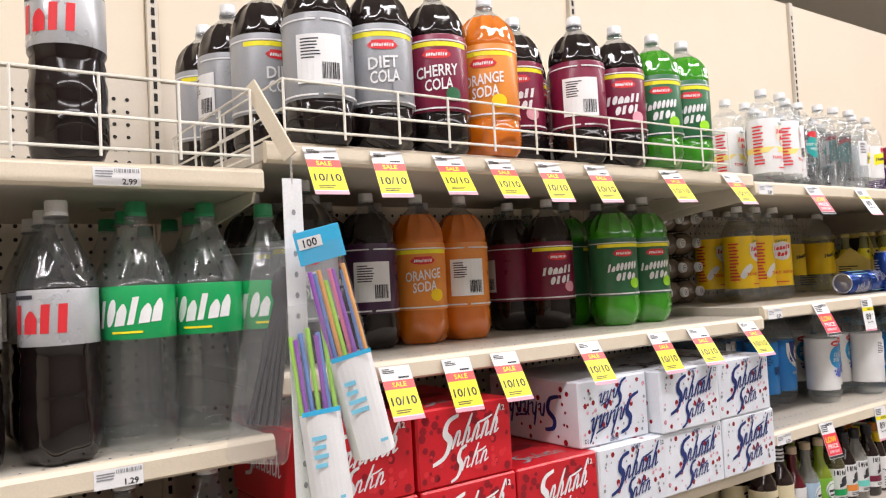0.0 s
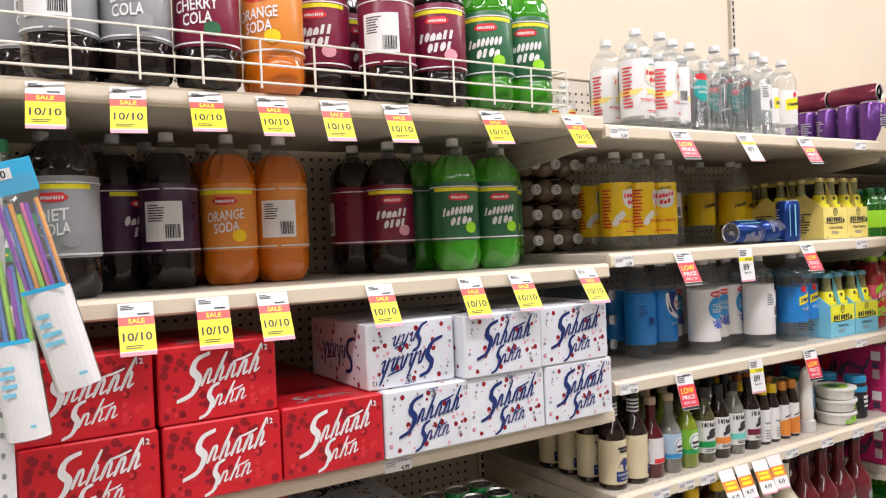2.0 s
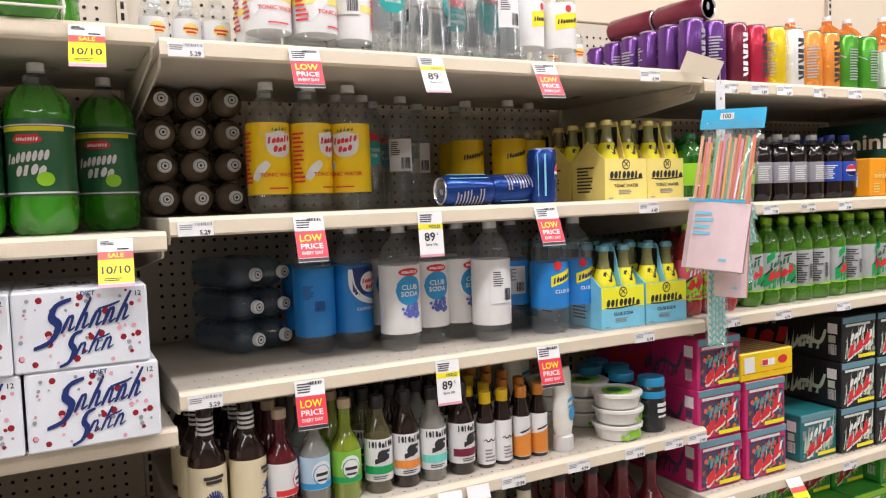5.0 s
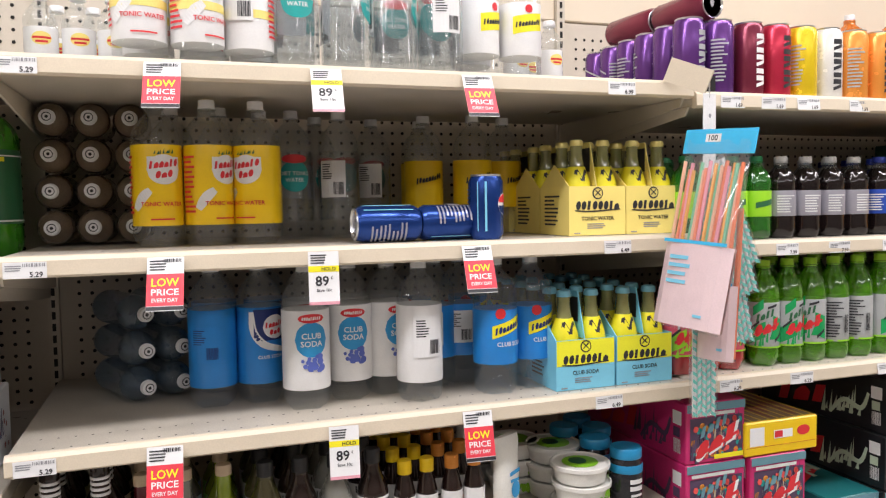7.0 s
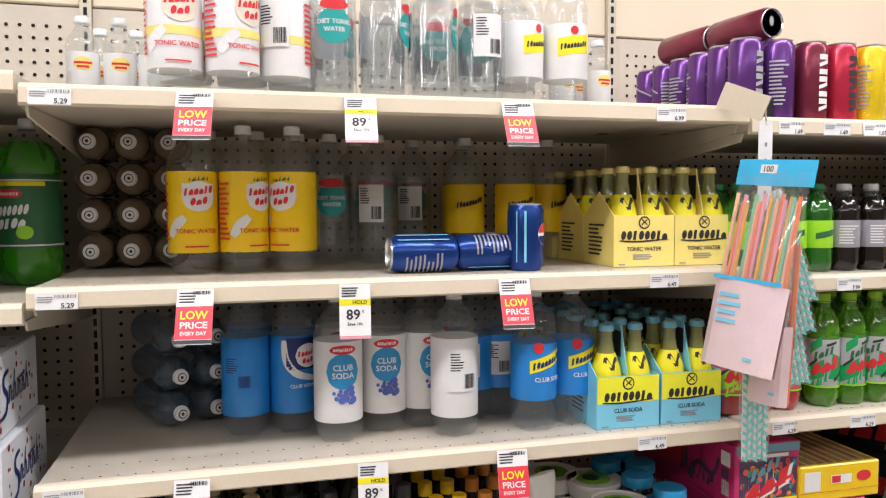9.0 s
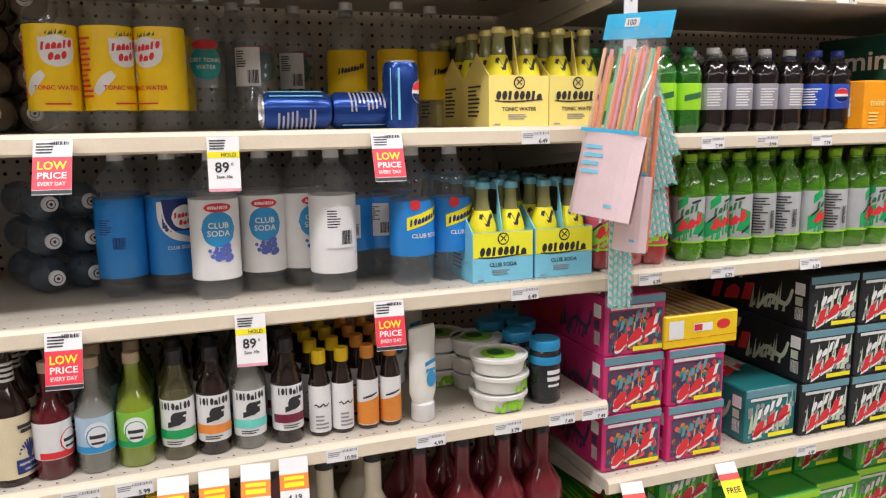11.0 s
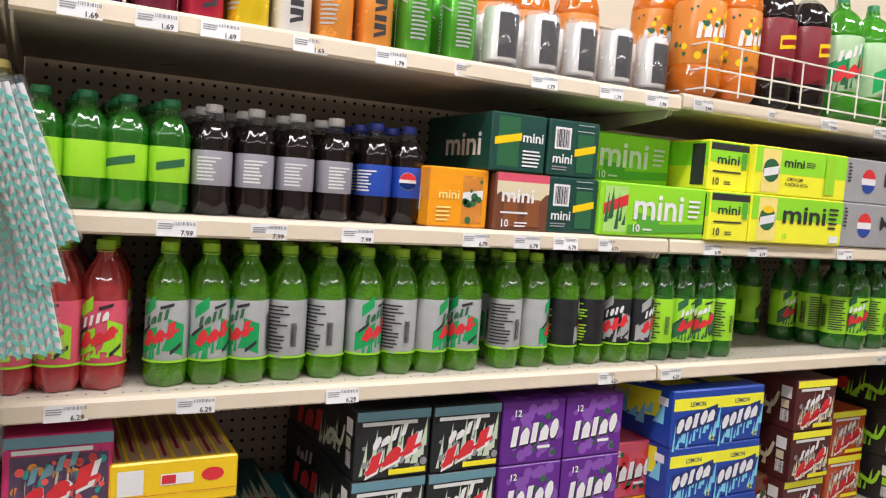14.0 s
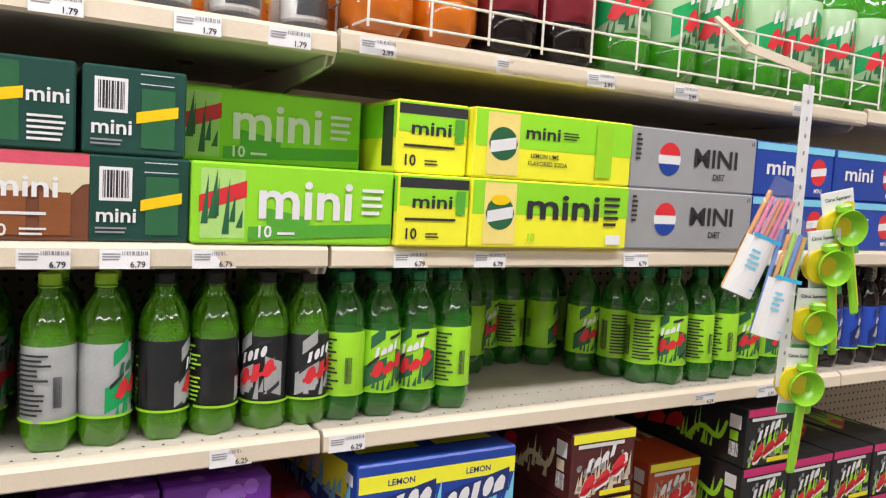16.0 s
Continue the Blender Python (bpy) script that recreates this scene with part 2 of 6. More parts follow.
def lathe(profile, seg=28, flute=None):
    """Turned shape from (radius, height) pairs; flute=(z0, z1, count, depth) presses ribs into a stretch of it."""
    vs, fs = [], []
    for r, z in profile:
        for i in range(seg):
            a = 2 * math.pi * i / seg
            rr = r
            if flute:
                for z0, z1, cnt, dep in flute:
                    if z0 <= z <= z1:
                        rr = r - dep * (0.5 - 0.5 * math.cos(cnt * a))
            vs.append((rr * math.cos(a), rr * math.sin(a), z))
    for j in range(len(profile) - 1):
        for i in range(seg):
            k = (i + 1) % seg
            fs.append((j * seg + i, j * seg + k, (j + 1) * seg + k, (j + 1) * seg + i))
    fs.append(tuple(range(seg))[::-1])
    fs.append(tuple((len(profile) - 1) * seg + i for i in range(seg)))
    return vs, fs


def rod(bm, a, b, r, seg=6):
    a, b = Vector(a), Vector(b)
    d = b - a
    q = d.to_track_quat("Z", "Y").to_matrix().to_4x4()
    bmesh.ops.create_cone(bm, cap_ends=True, segments=seg, radius1=r, radius2=r, depth=d.length, matrix=Matrix.Translation((a + b) / 2) @ q)
    return bm


# flat shapes for print: lists of (verts2d, faces)
def strip(x0, x1, lo, hi, n=10):
    vs, fs = [], []
    for i in range(n + 1):
        x = x0 + (x1 - x0) * i / n
        vs += [(x, lo(x)), (x, hi(x))]
    for i in range(n):
        fs.append((2 * i, 2 * i + 2, 2 * i + 3, 2 * i + 1))
    return vs, fs


def rect(x0, y0, x1, y1, n=8):
    return strip(x0, x1, lambda x: y0, lambda x: y1, n)


def oval(cx, cy, rx, ry, n=14):
    h = lambda x: ry * math.sqrt(max(0.0, 1 - ((x - cx) / rx) ** 2))
    return strip(cx - rx, cx + rx, lambda x: cy - h(x), lambda x: cy + h(x), n)


def slant(x0, x1, y0, h, slope, n=8):
    return strip(x0, x1, lambda x: y0 + slope * (x - x0), lambda x: y0 + h + slope * (x - x0), n)


def ribbon(pts, w):
    vs, fs = [], []
    n = len(pts)
    for i, (x, y) in enumerate(pts):
        ax, ay = pts[max(0, i - 1)]
        bx, by = pts[min(n - 1, i + 1)]
        dx, dy = bx - ax, by - ay
        L = math.hypot(dx, dy) or 1
        ww = w * (0.55 + 0.45 * math.sin(math.pi * (i + 0.6) / n)) / 2
        vs += [(x - dy / L * ww, y + dx / L * ww), (x + dy / L * ww, y - dx / L * ww)]
    for i in range(n - 1):
        fs.append((2 * i + 1, 2 * i + 3, 2 * i + 2, 2 * i))
    return vs, fs


TEXTS = {}


def text(s, cx, cy, h, width=None, bold=0.0):
    """Letters of the built-in font, centred, h the capital height."""
    if s not in TEXTS:
        cu = bpy.data.curves.new("letters", "FONT")
        cu.body, cu.align_x, cu.resolution_u = s, "CENTER", 2
        cu.offset = 0.018
        ob = new("letters", cu)
        bpy.context.view_layer.update()
        me = bpy.data.meshes.new_from_object(ob.evaluated_get(bpy.context.evaluated_depsgraph_get()))
        vs = [(v.co.x, v.co.y) for v in me.vertices]
        fs = [tuple(p.vertices) for p in me.polygons]
        bpy.data.objects.remove(ob)
        bpy.data.curves.remove(cu)
        bpy.data.meshes.remove(me)
        TEXTS[s] = (vs, fs)
    vs, fs = TEXTS[s]
    xs = [v[0] for v in vs]
    ys = [v[1] for v in vs]
    k = h / 0.70
    kx = k if width is None else width / (max(xs) - min(xs))
    mx, my = (max(xs) + min(xs)) / 2, (max(ys) + min(ys)) / 2
    return [((x - mx) * kx + cx, (y - my) * k + cy) for x, y in vs], fs


def bars(x0, y0, x1, y1, rows, seed=1):
    rnd = random.Random(seed)
    out, dy = [], (y1 - y0) / rows
    for i in range(rows):
        w = (x1 - x0) * rnd.uniform(0.6, 1.0)
        out.append(rect(x0, y0 + i * dy, x0 + w, y0 + i * dy + dy * 0.45, 4))
    return out


def barcode(x0, y0, x1, y1, seed=1):
    rnd = random.Random(seed)
    out, x = [], x0
    while x < x1:
        w = (x1 - x0) * rnd.choice((0.03, 0.05, 0.09))
        out.append(rect(x, y0, min(x + w, x1), y1, 1))
        x += w + (x1 - x0) * rnd.choice((0.03, 0.05))
    return out


def wordmark(cx, cy, w, h, n, slope=0.0, lean=0.2, seed=1, bold=0.30):
    """A row of n block marks with stems and cross strokes, leaning and climbing, that stands for a logo word."""
    rnd = random.Random(seed * 31 + n)
    out, p = [], w / n
    for i in range(n):
        x = cx - w / 2 + p * (i + 0.06)
        g, hh = p * 0.88, h * rnd.choice((0.72, 0.8, 0.86))
        k = rnd.randrange(3) if i else seed % 2
        if k == 0:
            out.append(rect(x + g * 0.12, -h / 2, x + g * 0.12 + g * (bold + 0.25), h / 2, 1))
        elif k == 1:
            out.append(oval(x + g / 2, 0, g / 2, h / 2, 8))
        else:
            out.append(strip(x, x + g, lambda q: -h / 2, lambda q, x=x: -h / 2 + hh * (0.62 + 0.38 * math.sin((q - x) / g * math.pi)), 5))
    return [([(x + lean * y, cy + y + slope * (x - cx)) for x, y in vs], fs) for vs, fs in out]


def swoop(x0, y0, pts, w):
    """A pen stroke through control points, smoothed."""
    P = [(x0 + a, y0 + b) for a, b in pts]
    P = [P[0]] + P + [P[-1]]
    line = []
    for i in range(1, len(P) - 2):
        for k in range(5):
            t = k / 5
            line.append(tuple(0.5 * (2 * P[i][d] + (P[i + 1][d] - P[i - 1][d]) * t + (2 * P[i - 1][d] - 5 * P[i][d] + 4 * P[i + 1][d] - P[i + 2][d]) * t * t + (3 * P[i][d] - P[i - 1][d] - 3 * P[i + 1][d] + P[i + 2][d]) * t ** 3) for d in (0, 1)))
    line.append(P[-2])
    return ribbon(line, w)


def brush(cx, cy, w, h, seed=3, loops=5):
    """A brush-pen mark with no letters: one tall swash, then short slanted strokes and arches."""
    rnd = random.Random(seed)
    out = [swoop(cx - w / 2, cy, [(w * 0.26, h * 0.50), (w * 0.12, h * 0.42), (w * 0.10, h * 0.18), (w * 0.20, -h * 0.05), (w * 0.16, -h * 0.36), (w * 0.0, -h * 0.46)], h * 0.15)]
    p = w * 0.72 / loops
    for i in range(loops):
        x = cx - w * 0.24 + p * i
        y = cy - h * 0.16
        up = h * (0.60 if i in (1, 4) else 0.30)
        out.append(swoop(x, y, [(up * 0.22, up), (up * 0.08, up * 0.4), (-p * 0.04, -h * 0.08)], h * 0.085))
        out.append(swoop(x, y, [(0.0, h * 0.05), (p * 0.32, h * 0.28), (p * 0.50, h * 0.20), (p * 0.46, -h * 0.04), (p * 0.85, h * 0.02)], h * rnd.uniform(0.055, 0.075)))
    out.append(swoop(cx + w * 0.16, cy + h * 0.16, [(-w * 0.08, 0), (w * 0.06, h * 0.03), (w * 0.15, h * 0.08)], h * 0.06))
    return out


def dots(x0, y0, x1, y1, n, r, seed=1):
    rnd = random.Random(seed)
    return [oval(rnd.uniform(x0, x1), rnd.uniform(y0, y1), q, q, 6) for q in [r * rnd.uniform(0.5, 1.3) for _ in range(n)]]


def jag(cx, cy, w, h, seed=1, n=9, slope=0.35):
    """Jagged splinters fanning out, slanted upwards."""
    rnd = random.Random(seed)
    out = []
    for i in range(n):
        x = cx - w / 2 + w * i / n
        ww = w / n * rnd.uniform(0.5, 1.3)
        hh = h * rnd.uniform(0.3, 1.0)
        b = cy - h / 2 + slope * (x - cx) + rnd.uniform(0, h * 0.4)
        out.append(strip(x, x + ww, lambda t, b=b: b + slope * 0, lambda t, x=x, ww=ww, b=b, hh=hh: b + hh * (t - x) / ww, 3))
    return out


def flat(w=None):
    return lambda x, y, o: (x, -o, y)


def bent(R, turn=0.0):
    def f(x, y, o):
        a = -math.pi / 2 + x / R + turn
        return ((R + o) * math.cos(a), (R + o) * math.sin(a), y)
    return f


def decal(name, shapes, material, parent, fn, lift=0.0008, m=None, label=""):
    vs, fs = [], []
    for sv, sf in shapes:
        k = len(vs)
        for x, y in sv:
            p = Vector(fn(x, y, lift))
            vs.append(tuple(m @ p) if m is not None else tuple(p))
        fs += [tuple(i + k for i in f) for f in sf]
    ob = part(name, (vs, fs), material, parent, label)
    if len(shapes) > 1:
        tagged(ob, kind="stuff")
    return ob


# ---- setting ----
X0, X1, DEPTH = -1.22, 6.1, 0.55
SECT = [-1.22, 0.0, 1.22, 2.44, 3.66, 4.88, 6.1]


def structure(name, bm, material, label="", smooth=False):
    return tagged(part(name, bm, material, None, "", smooth), label, "", "", "structure")


structure("floor", boxes((-5, -5.2, -0.1, 9, 2.5, 0.0)), FLOORM, "pale polished vinyl floor tiles")
structure("ceiling", boxes((-5, -5.2, CEIL, 9, 2.5, CEIL + 0.1)), CEILM, "white mineral fibre ceiling")
structure("wall_north", boxes((-5, 2.4, 0, 9, 2.5, CEIL)), PANEL, "plain cream wall behind the shelves")
# unseen stand-in for the opposite shelves, darkened to cut bounced light
structure("wall_south", boxes((-5, -5.2, 0, 9, -5.1, CEIL)), mat("dim_standin_wall", (0.30, 0.27, 0.24), 0.6), "unseen dim wall standing in for the shelves across the aisle")
# end walls out of view, added so lamp light bounces around a closed room
structure("wall_west", boxes((-5.1, -5.2, 0, -5, 2.5, CEIL)), PANEL, "unseen cream end wall, added to close the room for bounced light")
structure("wall_east", boxes((9, -5.2, 0, 9.1, 2.5, CEIL)), PANEL, "unseen cream end wall, added to close the room for bounced light")
for lx in (-2.2, 0.3, 2.8, 5.3):
    for ly in (-1.15, -3.6):
        t = thing("ceiling_light", "long white fluorescent ceiling light, switched on", "ceiling light", "ceiling lights", m=pose(lx, ly, CEIL))
        part("housing", boxes((-1.2, -0.17, -0.07, 1.2, 0.17, 0), bevel=0.01), CEILM, t)
        part("diffuser", boxes((-1.16, -0.13, -0.095, 1.16, 0.13, -0.071), bevel=0.01), TUBE, t)

PEGTOP, TOP = 1.89, 2.475
for i, (a, b) in enumerate(zip(SECT[:-1], SECT[1:])):
    w = structure(f"wall_panel_{i + 1}", boxes((a + 0.012, DEPTH, PEGTOP + 0.004, b - 0.012, DEPTH + 0.03, TOP), bevel=0.003), PANEL, "smooth cream steel back panel of the shelving")
    p = structure(f"wall_pegboard_{i + 1}", boxes((a + 0.012, DEPTH + 0.002, 0.12, b - 0.012, DEPTH + 0.03, PEGTOP)), PEG, "cream pegboard back panel with rows of holes")
    step = 0.0254
    vs, fs = [], []
    x = a + 0.05
    while x < b - 0.03:
        z = 0.35
        while z < PEGTOP - 0.02:
            k = len(vs)
            for q in range(6):
                vs.append((x + 0.0042 * math.cos(q * math.pi / 3), DEPTH + 0.0005, z + 0.0042 * math.sin(q * math.pi / 3)))
            fs.append(tuple(range(k, k + 6)))
            z += step
        x += step
    h = part("peg_hole", (vs, fs), HOLE, p)
    tagged(h, kind="stuff")
for i, a in enumerate(SECT):
    u = structure(f"upright_{i + 1}", boxes((a - 0.011, DEPTH - 0.012, 0.0, a + 0.011, DEPTH + 0.03, TOP)), UPR, "slotted cream steel upright")
    slots = boxes(*[(a - 0.0035, DEPTH - 0.0135, 0.4 + k * 0.0254, a + 0.0035, DEPTH - 0.0115, 0.4 + k * 0.0254 + 0.016) for k in range(80)])
    tagged(part("slot", slots, HOLE, u), kind="stuff")


def shelf(a, b, z, front=0.0, thin=0.032):
    """One gondola shelf: perforated deck, rolled price rail, end brackets."""
    t = thing("gondola_shelf", "cream steel gondola shelf with a price rail", "shelf", "gondola shelves", m=pose(a, front, z))
    w, d = b - a, DEPTH - front - 0.014
    part("deck", boxes((0.004, 0.004, -0.028, w - 0.004, d, -0.0005), bevel=0.002), DECK, t)
    prof = [(0.004, 0.0015), (-0.004, 0.0), (-0.009, -0.006), (-0.010, -thin + 0.004), (-0.004, -thin), (0.004, -thin)]
    n = len(prof)
    vs = [(x, y, zz) for x in (0.003, w - 0.003) for y, zz in prof]
    fs = [(i, (i + 1) % n, n + (i + 1) % n, n + i) for i in range(n)] + [tuple(range(n))[::-1], tuple(range(n, 2 * n))]
    part("price_rail", (vs, fs), CREAM, t)
    for bx in (0.004, w - 0.008):
        vs = [(bx + dx, y, zz) for dx in (0, 0.004) for y, zz in ((0.02, -0.029), (d, -0.029), (d, -0.095), (d * 0.75, -0.085), (0.03, -0.045))]
        fs = [(0, 1, 2, 3, 4), (9, 8, 7, 6, 5)] + [(i, i + 5, (i + 1) % 5 + 5, (i + 1) % 5) for i in range(5)]
        part("bracket", (vs, fs), UPR, t)
    vs, fs = [], []
    for i in range(int(w / 0.0254) - 2):
        for j in range(2):
            k = len(vs)
            x, y = 0.04 + i * 0.0254, 0.018 + j * 0.055
            vs += [(x + 0.0022 * math.cos(q * math.pi / 3), y + 0.0022 * math.sin(q * math.pi / 3), 0.0004) for q in range(6)]
            fs.append(tuple(range(k, k + 6)))
    tagged(part("deck_hole", (vs, fs), HOLE, t), kind="stuff")
    return t


ZS = {"A1": 1.625, "A2": 1.247, "A3": 0.88, "B1": 1.667, "B2": 1.330, "B3": 0.998, "B4": 0.70, "C1": 1.650, "C2": 1.352, "C3": 1.056, "C4": 0.790, "C5": 0.47,
      "D1": 1.632, "D2": 1.333, "D3": 1.060, "D4": 0.612, "D5": 0.33, "E1": 1.638, "E2": 1.333, "E3": 1.060, "E4": 0.612, "E5": 0.33}
for k, z in ZS.items():
    i = "ABCDE".index(k[0])
    shelf(SECT[i], SECT[i + 1], z)
for z in (1.645, 1.333, 1.06, 0.612):
    shelf(SECT[5], SECT[6], z)
for i, (a, b) in enumerate(zip(SECT[:-1], SECT[1:])):
    t = thing("base_deck", "cream steel base deck with a kick plate", "shelf base", "base decks", m=pose(a, 0, 0))
    part("deck", boxes((0.003, -0.02, 0.13, 1.217, DEPTH - 0.015, 0.16), bevel=0.003), DECK, t)
    part("kick_plate", boxes((0.003, 0.03, 0.0, 1.217, 0.05, 0.13)), CREAM, t)


# ---- bottles ----
PROFILES = {
    "contour": [(0.62, 0.0), (0.80, 0.004), (0.95, 0.025), (1.0, 0.08), (1.0, 0.20), (0.955, 0.225), (0.985, 0.255), (0.985, 0.31), (0.93, 0.345), (0.96, 0.385), (0.92, 0.415), (0.985, 0.435), (0.985, 0.66), (0.95, 0.69), (0.84, 0.74), (0.69, 0.79), (0.53, 0.84), (0.39, 0.885), (0.30, 0.915), (0.29, 0.945)],
    "soda": [(0.60, 0.0), (0.80, 0.005), (0.95, 0.035), (1.0, 0.09), (1.0, 0.19), (0.975, 0.205), (0.98, 0.22), (0.98, 0.67), (1.0, 0.685), (0.99, 0.715), (0.945, 0.755), (0.86, 0.795), (0.73, 0.83), (0.58, 0.86), (0.43, 0.882), (0.32, 0.90), (0.28, 0.918), (0.275, 0.95)],
    "litre": [(0.60, 0.0), (0.82, 0.005), (0.95, 0.03), (1.0, 0.08), (1.0, 0.11), (0.98, 0.12), (0.98, 0.69), (1.0, 0.70), (0.985, 0.735), (0.93, 0.775), (0.83, 0.812), (0.69, 0.845), (0.53, 0.872), (0.41, 0.892), (0.34, 0.91), (0.33, 0.95)],
    "small": [(0.62, 0.0), (0.84, 0.006), (0.96, 0.04), (1.0, 0.09), (0.985, 0.15), (0.975, 0.165), (0.975, 0.61), (0.985, 0.625), (1.0, 0.65), (0.99, 0.69), (0.94, 0.735), (0.84, 0.778), (0.69, 0.817), (0.54, 0.85), (0.44, 0.872), (0.40, 0.895), (0.39, 0.95)],
}


def soda_profile(R, H, style="soda"):
    return [(r * R, z * H) for r, z in PROFILES[style]]


def cap_bm(r, z0, z1):
    return lathe([(r * 1.02, z0), (r * 1.06, z0 + (z1 - z0) * 0.18), (r, z0 + (z1 - z0) * 0.22), (r, z1 - 0.002), (r * 0.9, z1)], 24, [(z0 + (z1 - z0) * 0.22, z1 - 0.0021, 24, r * 0.05)])


def bottle(name, label, R, H, liquid, cap, lab, printed, style="soda", group="", lz=None, capr=0.014, neck=PETNECK, seg=48):
    """A PET bottle: body, clear neck, cap, label band and its print. printed: (name, shapes, material, turn) round the band."""
    t = thing(name, label, "bottle", group)
    pr = soda_profile(R, H, style)
    fill = {"contour": 0.60, "soda": 0.85, "litre": 0.84, "small": 0.84}[style]
    cut = next(i for i, (r, z) in enumerate(pr) if z >= fill * H)
    fl = [(0.0, 0.06 * H, 5, R * 0.16), (0.70 * H, 0.89 * H, 12, R * 0.075)]
    part("body", lathe(pr[:cut + 1], seg, fl), liquid, t, "", True)
    part("neck", lathe(pr[cut:], seg, fl), neck, t, "clear plastic neck", True)
    part("neck_ring", lathe([(capr * 1.0, 0.927 * H), (capr * 1.16, 0.929 * H), (capr * 1.16, 0.935 * H), (capr * 1.0, 0.938 * H)], 20), neck, t, "", True)
    part("cap", cap_bm(capr, (0.94 if H > 0.25 else 0.922) * H, H), cap, t, "", True)
    if lab is not None:
        z0, z1 = lz or (0.225, 0.665)
        b = part("label_band", lathe([(R * 0.985, z0 * H), (R * 0.992, z0 * H + 0.001), (R * 0.992, z1 * H - 0.001), (R * 0.985, z1 * H)], seg), lab, t, "", True)
        for i, (nm, sh, mm, turn) in enumerate(printed):
            decal(nm, sh, mm, b, bent(R * 0.992, turn), 0.0007 + 0.0003 * i)
    return t


def back_print(z0, z1, seed, R, col=WHITE, ink=INK):
    w = R * 0.62
    return [("info_panel", [rect(-w, z0, w, z1)], col, math.pi), ("small_print", bars(-w * 0.8, z0 + (z1 - z0) * 0.5, w * 0.1, z1 - 0.004, 7, seed) , ink, math.pi + 0.0),
            ("bar_code", barcode(w * 0.1, z0 + 0.006, w * 0.85, z0 + (z1 - z0) * 0.42, seed), ink, math.pi)]


def store2l(label, liquid, lab, word, accent, cap=CAPW, seed=1):
    """The two-litre bottle with a crest, a yellow strip and two words or bars of lettering."""
    R, H = 0.0555, 0.300
    pp = [("yellow_strip", [rect(-R * 1.1, 0.178, R * 1.1, 0.186)], YELLOW, 0.0),
          ("crest", [oval(0, 0.164, 0.025, 0.0075), rect(-0.018, 0.158, 0.018, 0.172)], RED, 0.0), ("crest_word", wordmark(0, 0.164, 0.036, 0.006, 9, 0.0, 0.2, 5, 0.3), LABELW, 0.0),
          ("edge_line", [rect(-R * 3.05, 0.0715, R * 3.05, 0.0745, 48), rect(-R * 3.05, 0.187, R * 3.05, 0.1895, 48)], LABELW, 0.0)]
    if word:
        a, b = word
        pp.append(("lettering", [([(x, y + 0.10 * x) for x, y in vs], fs) for vs, fs in (text(a, 0.0, 0.136, 0.019, 0.012 * len(a)), text(b, 0.002, 0.113, 0.019, 0.048))], LABELW, 0.0))
    else:
        pp.append(("lettering_mark", wordmark(-0.002, 0.134, 0.072, 0.018, 6 if seed < 6 else 8, 0.10, 0.22, seed, 0.34) + wordmark(0.004, 0.112, 0.050, 0.018, 4, 0.10, 0.22, seed + 3, 0.34), LABELW, 0.0))
    pp.append(("fruit_mark", [oval(0.026, 0.096, 0.014, 0.012)], accent, 0.0))
    pp += back_print(0.09, 0.165, seed, R)
    return bottle("soda_bottle", label, R, H, liquid, cap, lab, pp, group="two-litre soda bottles")


PLACED = {}


def put(key, proto, x, y, z, turn=0.0, tip=0.0):
    """First call sets the prototype, later ones copy it."""
    m = pose(x, y, z, 0, tip, turn)
    if key not in PLACED:
        PLACED[key] = proto()
        PLACED[key].matrix_basis = m
        return PLACED[key]
    return copy_thing(PLACED[key], m)


GREYL = mat("grey_label", (0.33, 0.34, 0.36), 0.3, vary=0.08)
KIND = {
    "diet": lambda: store2l("two-litre diet cola bottle with a grey label", COLA, GREYL, ("DIET", "COLA"), GREYINK, CAPW, 1),
    "cherry": lambda: store2l("two-litre cherry cola bottle with a maroon label", COLA, MAROON, ("CHERRY", "COLA"), GRLABEL, CAPW, 2),
    "orange": lambda: store2l("two-litre orange soda bottle with an orange label", ORSODA, ORLABEL, ("ORANGE", "SODA"), YELLAB, CAPW, 3),
    "doctor": lambda: store2l("two-litre dark cola bottle with a maroon label", COLA, MAROON, None, PINK, CAPW, 4),
    "purple": lambda: store2l("two-litre dark cola bottle with a purple label", COLA, DKPURP, None, PINK, CAPW, 5),
    "green": lambda: store2l("two-litre bright green soda bottle with a green label", SODAGREEN, GRLABEL, None, LIMELAB, CAPW, 6),
}

# section B, top shelf, behind the wire fence
zt = ZS["B1"]
B1 = [("diet", 0.112, 0.03, 180), ("diet", 0.224, 0.03, 0), ("cherry", 0.338, 0.03, -8), ("orange", 0.454, 0.03, -22), ("doctor", 0.575, 0.09, -12), ("doctor", 0.686, 0.03, 165), ("doctor", 0.806, 0.03, -10), ("green", 0.926, 0.03, -12), ("green", 1.030, 0.03, -12),
      ("diet", 0.075, 0.155, 30), ("diet", 0.060, 0.275, 120), ("diet", 0.055, 0.395, 20), ("diet", 0.19, 0.155, 90), ("doctor", 0.66, 0.17, 40), ("green", 0.95, 0.155, 60), ("doctor", 0.79, 0.15, 60), ("green", 1.06, 0.16, 20)]
for k, x, y, r in B1:
    put(k, KIND[k], x, y, zt, r - 25)
zt = ZS["B2"]
